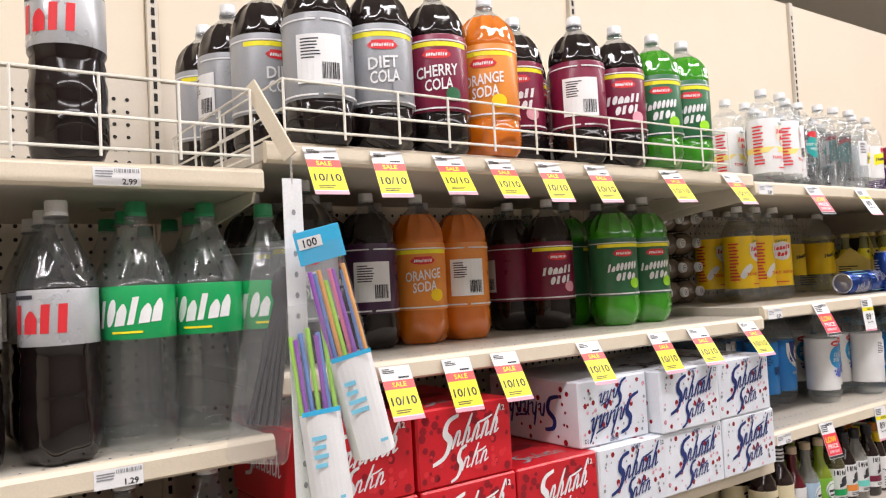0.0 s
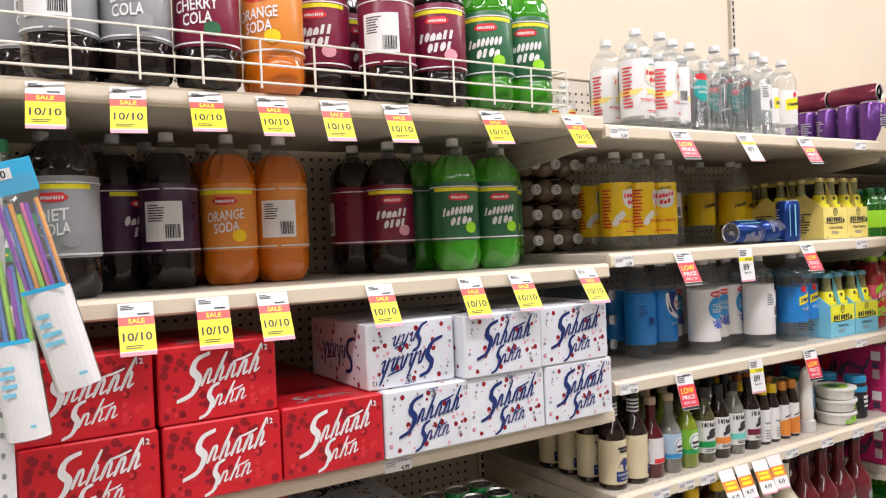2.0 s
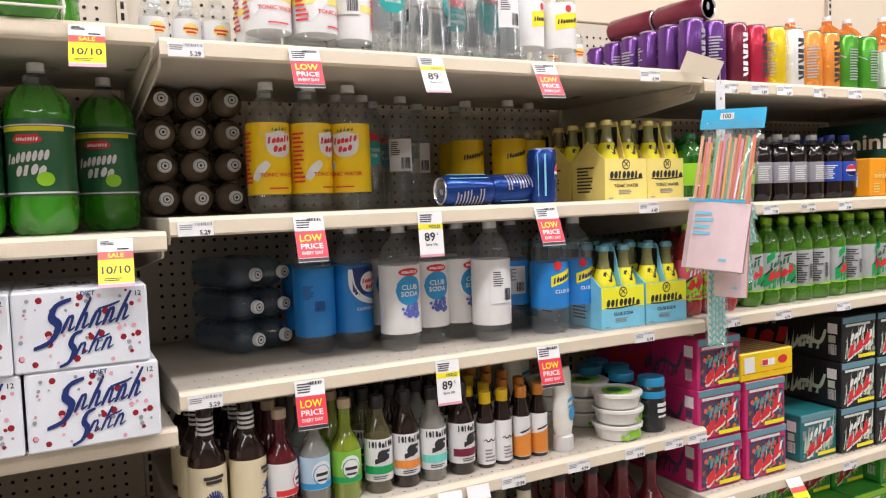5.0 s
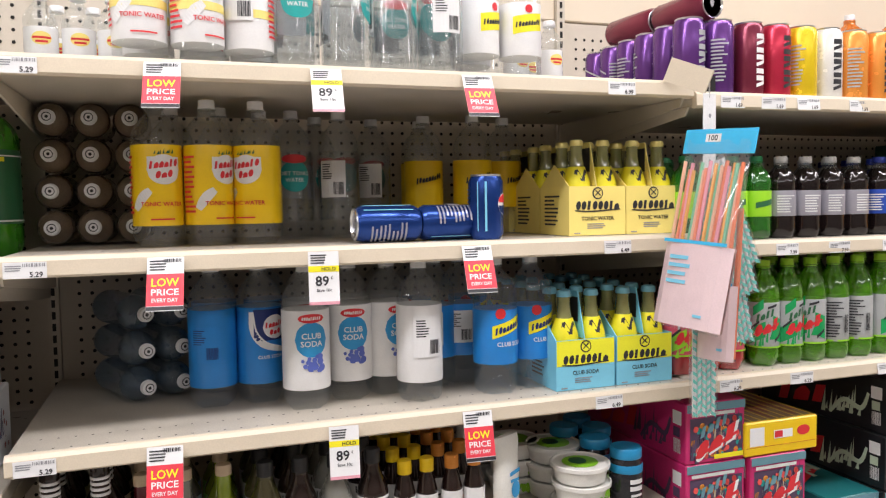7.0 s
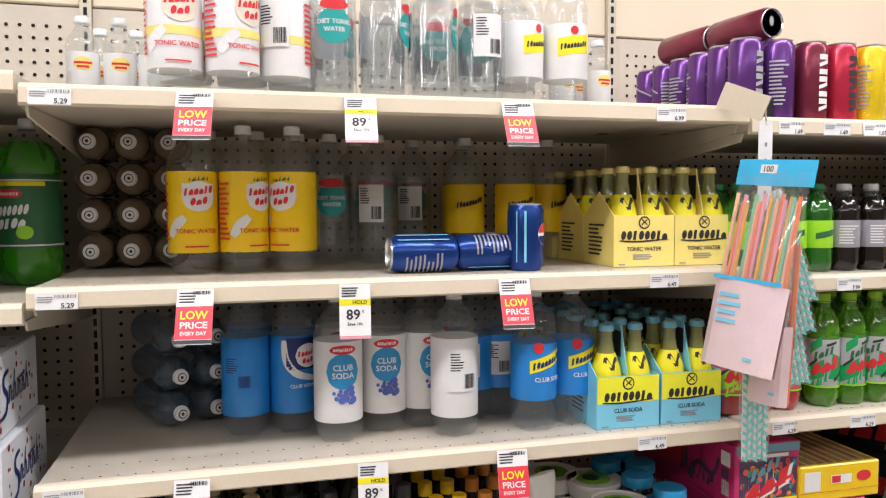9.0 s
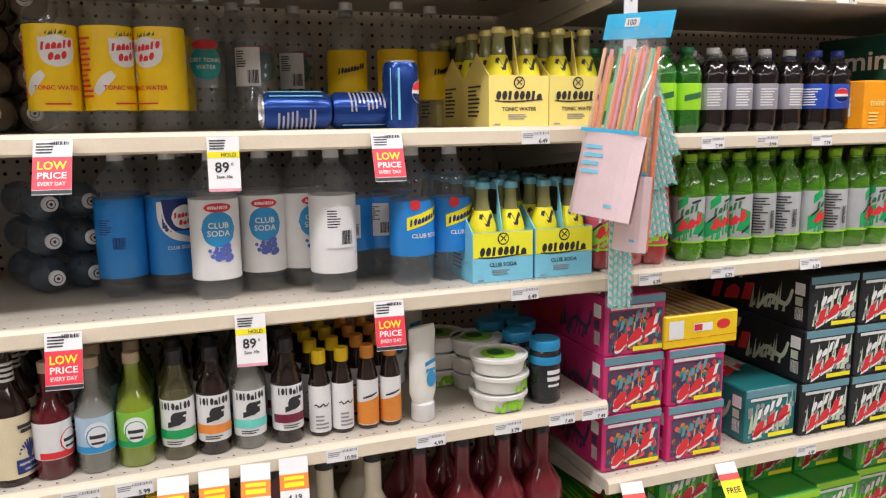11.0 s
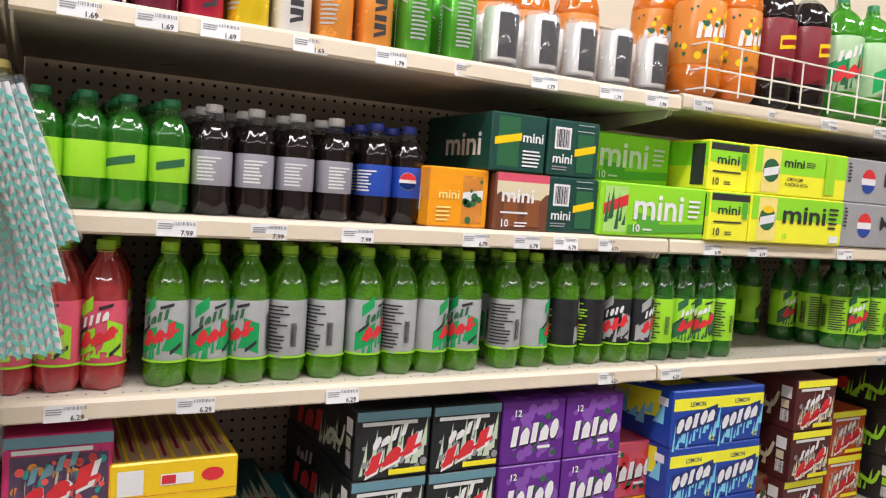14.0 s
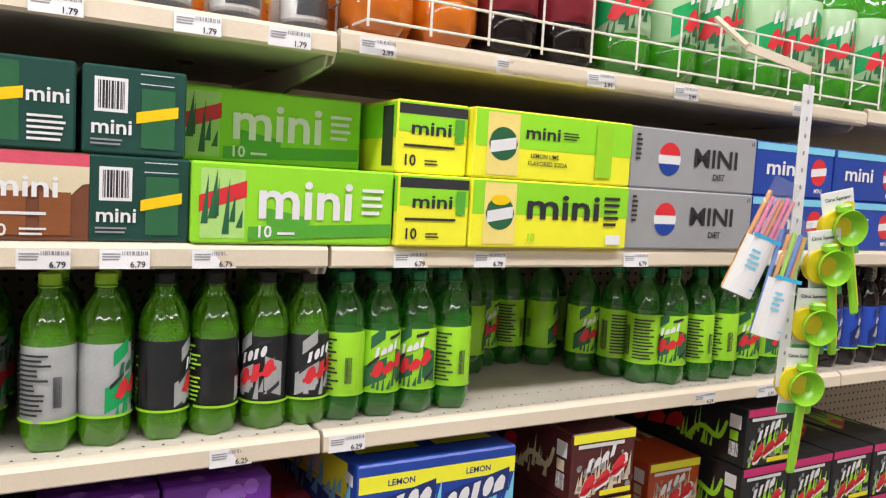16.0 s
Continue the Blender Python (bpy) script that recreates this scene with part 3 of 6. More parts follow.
B2 = [("diet", 0.115, 0.12, -10), ("purple", 0.222, 0.30, 60), ("purple", 0.311, 0.25, 170), ("orange", 0.427, 0.25, -10), ("orange", 0.537, 0.25, 168), ("doctor", 0.804, 0.265, -8), ("doctor", 0.752, 0.345, 80), ("green", 0.926, 0.18, -8), ("green", 1.04, 0.18, -8),
      ("diet", 0.10, 0.30, 60), ("green", 1.155, 0.31, -8), ("green", 0.915, 0.32, 80), ("green", 1.03, 0.32, 80), ("green", 0.90, 0.44, 10), ("purple", 0.30, 0.40, 10), ("orange", 0.42, 0.40, 50), ("orange", 0.53, 0.38, 50), ("doctor", 0.79, 0.42, 10), ("cherry", 0.21, 0.44, 0)]
for k, x, y, r in B2:
    put(k, KIND[k], x, y, zt, r - 14)

# section A
def cola2l():
    R, H = 0.0485, 0.335
    pp = [("logo", wordmark(0.006, 0.183, 0.080, 0.036, 4, 0.0, 0.06, 4, 0.34), RED, 0.0), ("red_word_bar", [rect(-0.034, 0.208, 0.0, 0.213)], INK, 0.0), ("gold_band", [rect(-0.09, 0.152, -0.066, 0.216)], YELLAB, 0.0)] + back_print(0.155, 0.212, 8, R)
    return bottle("soda_bottle", "two-litre diet cola bottle with a silver label", R, H, COLA, CAPW, SILVER, pp, "contour", "two-litre soda bottles", (0.445, 0.655))


def lemon2l():
    R, H = 0.0485, 0.335
    pp = [("logo", wordmark(0.004, 0.186, 0.094, 0.036, 6, 0.08, 0.22, 8, 0.34), WHITE, 0.0), ("yellow_dash", [rect(-0.018, 0.157, 0.022, 0.160)], YELLOW, 0.0)] + back_print(0.155, 0.212, 9, R)
    return bottle("soda_bottle", "two-litre clear lemon-lime bottle with a green label", R, H, PET, CAPG, SPGREEN, pp, "contour", "two-litre soda bottles", (0.445, 0.655), neck=PET)


put("cola2l", cola2l, -0.245, 0.045, ZS["A1"], -45)
for x, r in ((-0.375, 40), (-0.262, -10)):
    put("cola2l", cola2l, x, 0.06, ZS["A2"], r - 35)
for x, r in ((-0.163, -35), (-0.067, -40), (0.025 - 0.09 + 0.087, -20)):
    put("lemon2l", lemon2l, x, 0.06, ZS["A2"], r)
for x, y in ((-0.26, 0.18), (-0.26, 0.30), (-0.37, 0.18)):
    put("cola2l", cola2l, x, y, ZS["A2"], 60)
for x, y in ((-0.15, 0.18), (-0.05, 0.18), (-0.15, 0.30), (-0.05, 0.30), (-0.06, 0.42)):
    put("lemon2l", lemon2l, x, y, ZS["A2"], 60)
for i in range(5):
    put("cola2l", cola2l, -0.075 - 0.113 * i, 0.07, ZS["A3"], 20 * i)


# one-litre bottles, section C
def litre(label, lab, prints, cap=CAPW, lz=(0.145, 0.685), liquid=None, R=0.0435, H=0.262):
    return bottle("soda_bottle", label, R, H, liquid or PET, cap, lab, prints, "litre", "one-litre mixer bottles", lz, neck=PET, capr=0.0145)


RL = 0.0435


def crest_print(col1, col2, word, wordcol, band=None):
    pp = []
    if band:
        pp.append(("band", [rect(-RL * 3.0, 0.090, RL * 3.0, 0.104, 40)], band, 0.0))
    pp += [("swash", [swoop(0, 0, [(-0.050, 0.066), (-0.036, 0.086), (-0.020, 0.100)], 0.018)], LABELW, 0.0), ("crest_edge", [oval(0.004, 0.136, 0.029, 0.026), rect(-0.024, 0.140, 0.032, 0.158)], col2, 0.0), ("crown_mark", jag(0.004, 0.166, 0.034, 0.009, 3, 7, 0.0), GRLABEL, 0.0), ("logo_mark", wordmark(0.004, 0.146, 0.050, 0.013, 6, 0.12, 0.15, 2, 0.3) + wordmark(0.004, 0.128, 0.030, 0.013, 3, 0.12, 0.15, 7, 0.3), col1, 0.0)]
    if word:
        pp.append(("lettering", [text(word, 0, 0.076, 0.0075)], wordcol, 0.0))
    pp.append(("fine_print", bars(-0.080, 0.060, -0.052, 0.165, 12, 6) + bars(-0.02, 0.048, 0.02, 0.054, 1, 2), wordcol, 0.0))
    return pp + back_print(0.085, 0.16, 11, RL)


KIND.update({
    "tonic": lambda: litre("one-litre tonic water bottle with a yellow label", YELLAB, crest_print(RED, LABELW, "TONIC WATER", RED)),
    "diettonic": lambda: litre("one-litre diet tonic bottle with a white label", LABELW, crest_print(RED, mat("cream_crest", (0.80, 0.74, 0.62), 0.35), "TONIC WATER", RED, PALEYEL)),
    "teal": lambda: litre("one-litre diet tonic water bottle with a teal disc", PET, [("disc", [oval(0, 0.128, 0.031, 0.031)], TEAL, 0.0), ("crest", [oval(0, 0.163, 0.026, 0.009)], RED, 0.0)] + [("lettering", [text("DIET TONIC", 0, 0.134, 0.0075), text("WATER", 0, 0.121, 0.0075)], LABELW, 0.0)] + back_print(0.085, 0.16, 12, RL, LABELW)),
    "club": lambda: litre("one-litre club soda bottle with a white label and blue disc", LABELW, [("disc", [oval(0, 0.128, 0.030, 0.031)], MIDBLUE, 0.0), ("crest", [oval(0, 0.166, 0.024, 0.008)], RED, 0.0), ("crest_word", wordmark(0, 0.166, 0.034, 0.006, 9, 0.0, 0.2, 5, 0.3), LABELW, 0.0), ("lettering", [text("CLUB", 0, 0.135, 0.010), text("SODA", 0, 0.121, 0.010)], LABELW, 0.0), ("berry_print", dots(-0.018, 0.072, 0.018, 0.102, 22, 0.0055, 4), mat("berry_blue", (0.10, 0.14, 0.48), 0.35), 0.0)] + back_print(0.085, 0.16, 13, RL, WHITE)),
    "blueclub": lambda: litre("one-litre club soda bottle with a bright blue label", BLUELAB, [("dark_field", [strip(-0.03, 0.04, lambda x: 0.118, lambda x: 0.176, 10)], NAVY, 0.0), ("crescent", [swoop(0, 0, [(-0.034, 0.172), (-0.030, 0.135), (-0.010, 0.110), (0.030, 0.098)], 0.014)], LABELW, 0.0), ("crest_edge", [oval(0.010, 0.143, 0.024, 0.022)], LABELW, 0.0), ("logo_mark", wordmark(0.010, 0.148, 0.040, 0.010, 6, 0.1, 0.1, 2, 0.3) + wordmark(0.010, 0.134, 0.024, 0.010, 3, 0.1, 0.1, 7, 0.3), RED, 0.0), ("lettering", [text("CLUB SODA", 0.0, 0.088, 0.006)], LABELW, 0.0)] + back_print(0.085, 0.15, 14, RL, BLUELAB, NAVY)),
    "schblue": lambda: litre("one-litre club soda bottle with a blue label and yellow slash", BLUELAB, [("slash", [slant(-0.036, 0.040, 0.108, 0.024, 0.30)], YELLOW, 0.0), ("logo_bar", wordmark(0.002, 0.131, 0.066, 0.013, 9, 0.30, 0.1, 4, 0.32), NAVY, 0.0), ("seal", [oval(-0.02, 0.156, 0.010, 0.010)], RED, 0.0), ("lettering", [text("CLUB SODA", 0.004, 0.098, 0.008)], LABELW, 0.0)] + back_print(0.085, 0.15, 15, RL, LABELW), lz=(0.225, 0.62)),
    "schdiet": lambda: litre("one-litre diet tonic bottle with a white and yellow label", LABELW, [("slash", [slant(-0.032, 0.034, 0.100, 0.034, 0.15)], YELLOW, 0.0), ("logo_bar", wordmark(0.001, 0.122, 0.056, 0.011, 9, 0.15, 0.1, 4, 0.32), INK, 0.0), ("seal", [oval(0, 0.149, 0.008, 0.008)], RED, 0.0)] + back_print(0.085, 0.16, 16, RL), lz=(0.225, 0.62)),
    "schyel": lambda: litre("one-litre tonic bottle with a yellow label", YELLAB, [("logo_bar", wordmark(0.0, 0.124, 0.060, 0.013, 9, 0.22, 0.1, 4, 0.32), INK, 0.0)] + back_print(0.085, 0.15, 17, RL, YELLAB), lz=(0.225, 0.62)),
})


def row(shelf_key, items):
    for k, x, y, r in items:
        put(k, KIND[k], x, y, ZS[shelf_key], r)


row("C1", [("diettonic", 1.430, 0.085, 12), ("diettonic", 1.520, 0.085, 40), ("diettonic", 1.606, 0.12, 150), ("teal", 1.688, 0.13, 0), ("teal", 1.780, 0.12, 65), ("teal", 1.868, 0.12, 75), ("teal", 1.960, 0.12, 180), ("schdiet", 2.050, 0.155, 30), ("schdiet", 2.142, 0.155, 0),
           ("diettonic", 1.44, 0.20, 10), ("diettonic", 1.535, 0.20, 60), ("diettonic", 1.625, 0.23, 0), ("teal", 1.70, 0.25, 50), ("teal", 1.80, 0.25, 100), ("teal", 1.90, 0.25, 0), ("teal", 1.99, 0.25, 0), ("schdiet", 2.08, 0.27, 90)])
row("C2", [("tonic", 1.446, 0.19, 12), ("tonic", 1.534, 0.19, 38), ("tonic", 1.620, 0.19, -38), ("teal", 1.702, 0.32, 0), ("teal", 1.768, 0.42, 30), ("teal", 1.80, 0.32, 150), ("teal", 1.90, 0.44, 160), ("schyel", 1.999, 0.36, 0), ("schyel", 2.10, 0.32, 0), ("schyel", 2.19, 0.36, 30), ("schyel", 2.02, 0.46, 0),
           ("tonic", 1.47, 0.30, 0), ("tonic", 1.56, 0.30, 50), ("tonic", 1.64, 0.33, 0)])
row("C3", [("blueclub", 1.531, 0.20, 160), ("blueclub", 1.617, 0.20, 20), ("club", 1.690, 0.115, 5), ("club", 1.778, 0.155, 0), ("club", 1.856, 0.165, 20), ("club", 1.898, 0.09, 185), ("schblue", 1.96, 0.19, 150), ("schblue", 2.02, 0.20, 160), ("schblue", 2.050, 0.085, 18), ("schblue", 2.135, 0.105, 18),
           ("club", 1.71, 0.26, 0), ("club", 1.80, 0.27, 0), ("blueclub", 1.64, 0.31, 0), ("blueclub", 1.54, 0.31, 100), ("schblue", 1.95, 0.31, 0), ("schblue", 2.08, 0.31, 0), ("club", 1.88, 0.30, 90)])


def smallmixer():
    R, H = 0.029, 0.165
    return bottle("mixer_bottle", "small clear mixer bottle with a white label", R, H, PET, CAPW, LABELW, [("crest", [oval(0, 0.078, 0.017, 0.012)], PALEYEL, 0.0), ("logo_mark", [rect(-0.015, 0.077, 0.015, 0.081), rect(-0.010, 0.070, 0.010, 0.074)], RED, 0.0)], style="small", group="small mixer bottles", lz=(0.2, 0.6), neck=PET, capr=0.0135)


for x, y in ((1.255, 0.30), (1.318, 0.30), (1.378, 0.30), (1.27, 0.40), (1.335, 0.40), (2.20, 0.30), (2.262, 0.26), (2.255, 0.36)):
    put("smallmixer", smallmixer, x, y, ZS["C1"] + 0.0, 10)


# stacked packs of bottles lying on their side, caps towards the aisle
def lying_pack(name, label, cols, rows_, R, H, liquid, capm, x, y, z, rz=0.0):
    t = thing(name, label, "bottle pack", m=pose(x, y, z, 0, 0, rz))
    first = None
    for j in range(rows_):
        for i in range(cols):
            m = Matrix.Translation((i * R * 2.08 + R, H, j * R * 2.02 + R + 0.002)) @ Euler((radians(90), 0, 0)).to_matrix().to_4x4()
            if first is None:
                b = part("bottle", lathe(soda_profile(R, H, "litre"), 24), liquid, t, "", True)
                c = part("cap", cap_bm(0.0135, H * 0.945, H), capm, b, "white cap with a round mark", True)
                ring = [ribbon([(0.0075 * math.cos(q * 0.45), 0.0075 * math.sin(q * 0.45)) for q in range(15)], 0.002), oval(0, 0, 0.003, 0.003, 6)]
                r = decal("cap_mark", ring, INK, b, lambda u, v, o: (u, v, H + o))
                first = (b, c, r)
                b.matrix_basis = m
            else:
                b = first[0].copy()
                scene.collection.objects.link(b)
                b.parent, b.matrix_basis = t, m
                for o in first[1:]:
                    q = o.copy()
                    scene.collection.objects.link(q)
                    q.parent = b
    return t


lying_pack("bottle_pack", "shrink-wrapped pack of brown soda bottles lying on its side", 3, 4, 0.0335, 0.205, BROWNSODA, CAPW, 1.226, 0.285, ZS["C2"])
lying_pack("bottle_pack", "pack of blue-tinted water bottles lying on its side", 2, 3, 0.0335, 0.20, BLUEPACK, CAPW, 1.388, 0.205, ZS["C3"], 24)


# twenty-ounce bottles
def dew20(label, liquid, cap, lab, slashcol, bgcol, seed):
    R, H = 0.0338, 0.228
    pp = [("green_patch", [slant(-0.040, -0.004, 0.046, 0.034, 0.5), slant(0.012, 0.038, 0.060, 0.050, -0.4), slant(-0.030, -0.008, 0.108, 0.020, 0.8)], bgcol, 0.0), ("splinter_print", jag(0.004, 0.070, 0.062, 0.045, seed, 8, 0.4), bgcol, 0.0), ("dark_shard", [slant(-0.034, -0.016, 0.078, 0.006, 0.9), slant(0.016, 0.034, 0.052, 0.007, 0.8), slant(0.0, 0.02, 0.124, 0.005, 0.3)], INK, 0.0),
          ("logo", wordmark(0.0, 0.085, 0.052, 0.026, 3, 0.42, 0.12, seed, 0.42) + [slant(-0.028, 0.028, 0.066, 0.006, 0.42)], slashcol, 0.0),
          ("logo_stroke", wordmark(-0.004, 0.111, 0.038, 0.016, 4, 0.42, 0.15, seed + 1, 0.34), LABELW if lab is not FOILW else GRLABEL, 0.0),
          ("edge_line", [rect(-R * 3, 0.0405, R * 3, 0.0440, 36)], LIMELAB, 0.0), ("code_mark", barcode(0.052, 0.055, 0.066, 0.115, seed), INK, 0.0),
          ("small_print", bars(-0.032, 0.050, 0.016, 0.132, 13, seed), INK if lab is not BLACKBOX else LIMELAB, math.pi), ("code_print", barcode(0.018, 0.060, 0.028, 0.100, seed), INK, math.pi)]
    return bottle("soda_bottle", label, R, H, liquid, cap, lab, pp, "small", "twenty-ounce soda bottles", (0.175, 0.605), neck=liquid)


FOILW = mat("pale_silver_label", (0.46, 0.48, 0.48), 0.3, metal=0.2, vary=0.1)
KIND.update({
    "dew": lambda: dew20("green soda bottle with a silver label and lime cap", DEWGREEN, CAPL, FOILW, RED, SPGREEN, 3),
    "dewk": lambda: dew20("green soda bottle with a black label and black cap", DEWGREEN, CAPK, BLACKBOX, RED, FOILW, 5),
    "dewl": lambda: dew20("green soda bottle with a lime label and green cap", DEWDARK, CAPG, LIMELAB, RED, GRLABEL, 7),
    "dewr": lambda: dew20("red soda bottle with a pink label and lime cap", REDSODA, CAPL, PINKBOX, RED, LIMELAB, 9),
})
D3 = [("dewr", 2.517, 0), ("dewr", 2.579, 20)] + [("dew", x, r) for x, r in ((2.672, 10), (2.736, 40), (2.801, -10), (2.867, 180), (2.937, 170), (3.008, 60), (3.077, 180), (3.143, 90), (3.215, 0), (3.309, 190), (3.375, 100))] + [("dewk", x, r) for x, r in ((3.450, 120), (3.518, 150), (3.592, 0), (3.655, 60))] + [("dewl", x, r) for x, r in ((3.715, 170), (3.777, 40), (3.842, 10), (3.908, 180), (4.414, 0), (4.490, 180), (4.562, 160), (4.632, 20), (4.70, 60), (4.77, 0))]
for k, x, r in D3:
    put(k, KIND[k], x, 0.062, ZS["D3"], r - 36)
for i, (k, x, r) in enumerate(D3):
    if x < 3.95:
        put(k, KIND[k], x + 0.012, 0.130, ZS["D3"], r + 50)
        put(k, KIND[k], x + 0.02, 0.20, ZS["D3"], r + 90)
for x, y, r in ((3.99, 0.20, 150), (4.055, 0.25, 100), (4.12, 0.30, 10), (4.185, 0.30, 160), (4.25, 0.27, 60), (4.305, 0.20, 0), (4.345, 0.145, 180), (4.365, 0.085, 160), (4.06, 0.36, 0), (4.19, 0.38, 0), (4.32, 0.33, 90), (4.43, 0.14, 0), (4.50, 0.14, 0), (4.57, 0.14, 90)):
    put("dewl", KIND["dewl"], x, y, ZS["D3"], r)
for x in (4.62, 4.70, 4.78, 4.86):
    for y in (0.14,):
        put("dewl", KIND["dewl"], x, y, ZS["E3"], 30)


KIND["cola20"] = lambda: dew20("cola bottle with a blue label and black cap", COLA, CAPK, mat("cola_blue_label", (0.02, 0.07, 0.42), 0.3), FOILW, NAVY, 11)
for x in (4.845, 4.915, 4.985, 5.055, 5.125):
    for y in (0.065, 0.14):
        put("cola20", KIND["cola20"], x, y, ZS["E3"], 40)


def half20(label, liquid, cap, lab, pp):
    return bottle("soda_bottle", label, 0.0325, 0.178, liquid, cap, lab, pp, "small", "small soda bottles", (0.27, 0.58), neck=PETNECK if liquid is COLA else liquid)


def roundel(r=0.016, z=0.078):
    return [("roundel", [oval(0, z, r, r)], LABELW, 0.0), ("red_half", [strip(-r * 0.9, r * 0.9, lambda x: z + 0.003, lambda x: z + math.sqrt(max(0, r * r - x * x)) * 0.95, 10)], RED, 0.001), ("blue_half", [strip(-r * 0.9, r * 0.9, lambda x: z - math.sqrt(max(0, r * r - x * x)) * 0.95, lambda x: z - 0.003, 10)], COBALT, 0.001)]


SILVLAB = mat("silver_grey_label", (0.38, 0.37, 0.42), 0.3, metal=0.3, vary=0.08)
KIND.update({
    "gsmall": lambda: half20("small green soda bottle with a lime label", DEWDARK, CAPG, LIMELAB, [("logo_slash", [slant(-0.024, 0.02, 0.066, 0.012, 0.2)], GRLABEL, 0.0)]),
    "ksmall": lambda: half20("small cola bottle with a silver label and white cap", COLA, CAPW, SILVLAB, [("small_print", bars(-0.02, 0.056, 0.02, 0.096, 7, 4), LABELW, 0.0), ("logo_bar", [rect(-0.02, 0.066, 0.02, 0.086)], INK, math.pi)]),
    "psmall": lambda: half20("small cola bottle with a blue label and blue cap", COLA, CAPB, mat("cola_blue_label", (0.02, 0.07, 0.42), 0.3), roundel() + [("small_print", bars(-0.02, 0.056, 0.02, 0.096, 7, 4), LABELW, math.pi)]),
})
for k, x, r in (("gsmall", 2.484, 150), ("gsmall", 2.546, 170), ("gsmall", 2.603, 0), ("gsmall", 2.666, 20), ("ksmall", 2.733, 0), ("ksmall", 2.802, 10), ("ksmall", 2.872, 5), ("ksmall", 2.942, 20), ("psmall", 3.018, 150), ("psmall", 3.082, 0)):
    for j, y in enumerate((0.08, 0.15, 0.22, 0.29)):
        put(k, KIND[k], x - 0.004 * j, y, ZS["D2"], r - 18 + 30 * j)


def dew2l():
    R, H = 0.0555, 0.30
    pp = [("green_patch", [slant(-0.070, -0.010, 0.075, 0.050, 0.5), slant(0.025, 0.070, 0.110, 0.070, -0.4)], SPGREEN, 0.0), ("splinter_print", jag(0, 0.11, 0.10, 0.075, 4, 9, 0.5), GRLABEL, 0.0),
          ("logo", wordmark(0.0, 0.120, 0.088, 0.040, 3, 0.40, 0.12, 3, 0.42) + [slant(-0.046, 0.046, 0.090, 0.008, 0.40)], RED, 0.0), ("logo_stroke", wordmark(-0.006, 0.160, 0.064, 0.026, 4, 0.40, 0.15, 4, 0.34), LABELW, 0.0)] + back_print(0.09, 0.17, 21, R)
    return bottle("soda_bottle", "two-litre green soda bottle with a silver and green label", R, H, SODAGREEN, CAPG, mat("pale_green_label", (0.42, 0.62, 0.36), 0.3, metal=0.1), pp, group="two-litre soda bottles", neck=SODAGREEN)


def crush2l():
    R, H = 0.0555, 0.30
    pp = [("fruit_print", dots(-0.09, 0.08, 0.09, 0.185, 16, 0.008, 3), YELLAB, 0.0), ("logo", wordmark(0, 0.14, 0.086, 0.034, 5, 0.12, 0.1, 6, 0.38), LABELW, 0.0), ("leaf_print", dots(-0.09, 0.08, 0.09, 0.185, 14, 0.005, 8), GRLABEL, 0.0)] + back_print(0.10, 0.17, 22, R)
    return bottle("soda_bottle", "two-litre orange soda bottle with an orange fruit label", R, H, ORSODA, CAPW, ORLABEL, pp, group="two-litre soda bottles", neck=ORSODA)


def root2l():
    R, H = 0.0555, 0.30
    pp = [("logo", [slant(-0.03, 0.035, 0.13, 0.03, 0.15)], YELLAB, 0.0), ("logo_edge", [slant(-0.026, 0.03, 0.139, 0.012, 0.15)], DKRED, 0.002)] + back_print(0.09, 0.17, 23, R)
    return bottle("soda_bottle", "two-litre root beer bottle with a dark red label", R, H, COLA, CAPK, mat("root_beer_label", (0.22, 0.02, 0.03), 0.3, vary=0.15), pp, group="two-litre soda bottles")


KIND.update({"dew2l": dew2l, "crush2l": crush2l, "root2l": root2l})
E1 = [("crush2l", 3.735, 0.04, 20), ("crush2l", 3.845, 0.04, 30), ("root2l", 3.960, 0.04, 30), ("root2l", 4.080, 0.04, 40), ("dew2l", 4.205, 0.04, 10), ("dew2l", 4.322, 0.04, 60), ("dew2l", 4.44, 0.04, 0), ("dew2l", 4.558, 0.04, 50), ("dew2l", 4.67, 0.04, 0), ("dew2l", 4.785, 0.04, 10),
      ("crush2l", 3.72, 0.16, 0), ("crush2l", 3.83, 0.16, 30), ("root2l", 3.95, 0.16, 0), ("root2l", 4.07, 0.16, 0), ("dew2l", 4.2, 0.16, 0), ("dew2l", 4.32, 0.16, 40), ("dew2l", 4.44, 0.16, 0)]
E1 += [("dew2l", 4.905, 0.04, 30), ("dew2l", 5.02, 0.04, 0), ("dew2l", 4.56, 0.16, 0), ("dew2l", 4.68, 0.16, 0), ("dew2l", 4.8, 0.16, 0)]
row("E1", [(k, x, y, r - 25) for k, x, y, r in E1])
row("D1", [("crush2l", 3.395, 0.36, 20), ("crush2l", 3.50, 0.36, 10), ("crush2l", 3.60, 0.30, 0), ("crush2l", 3.29, 0.42, 30)])


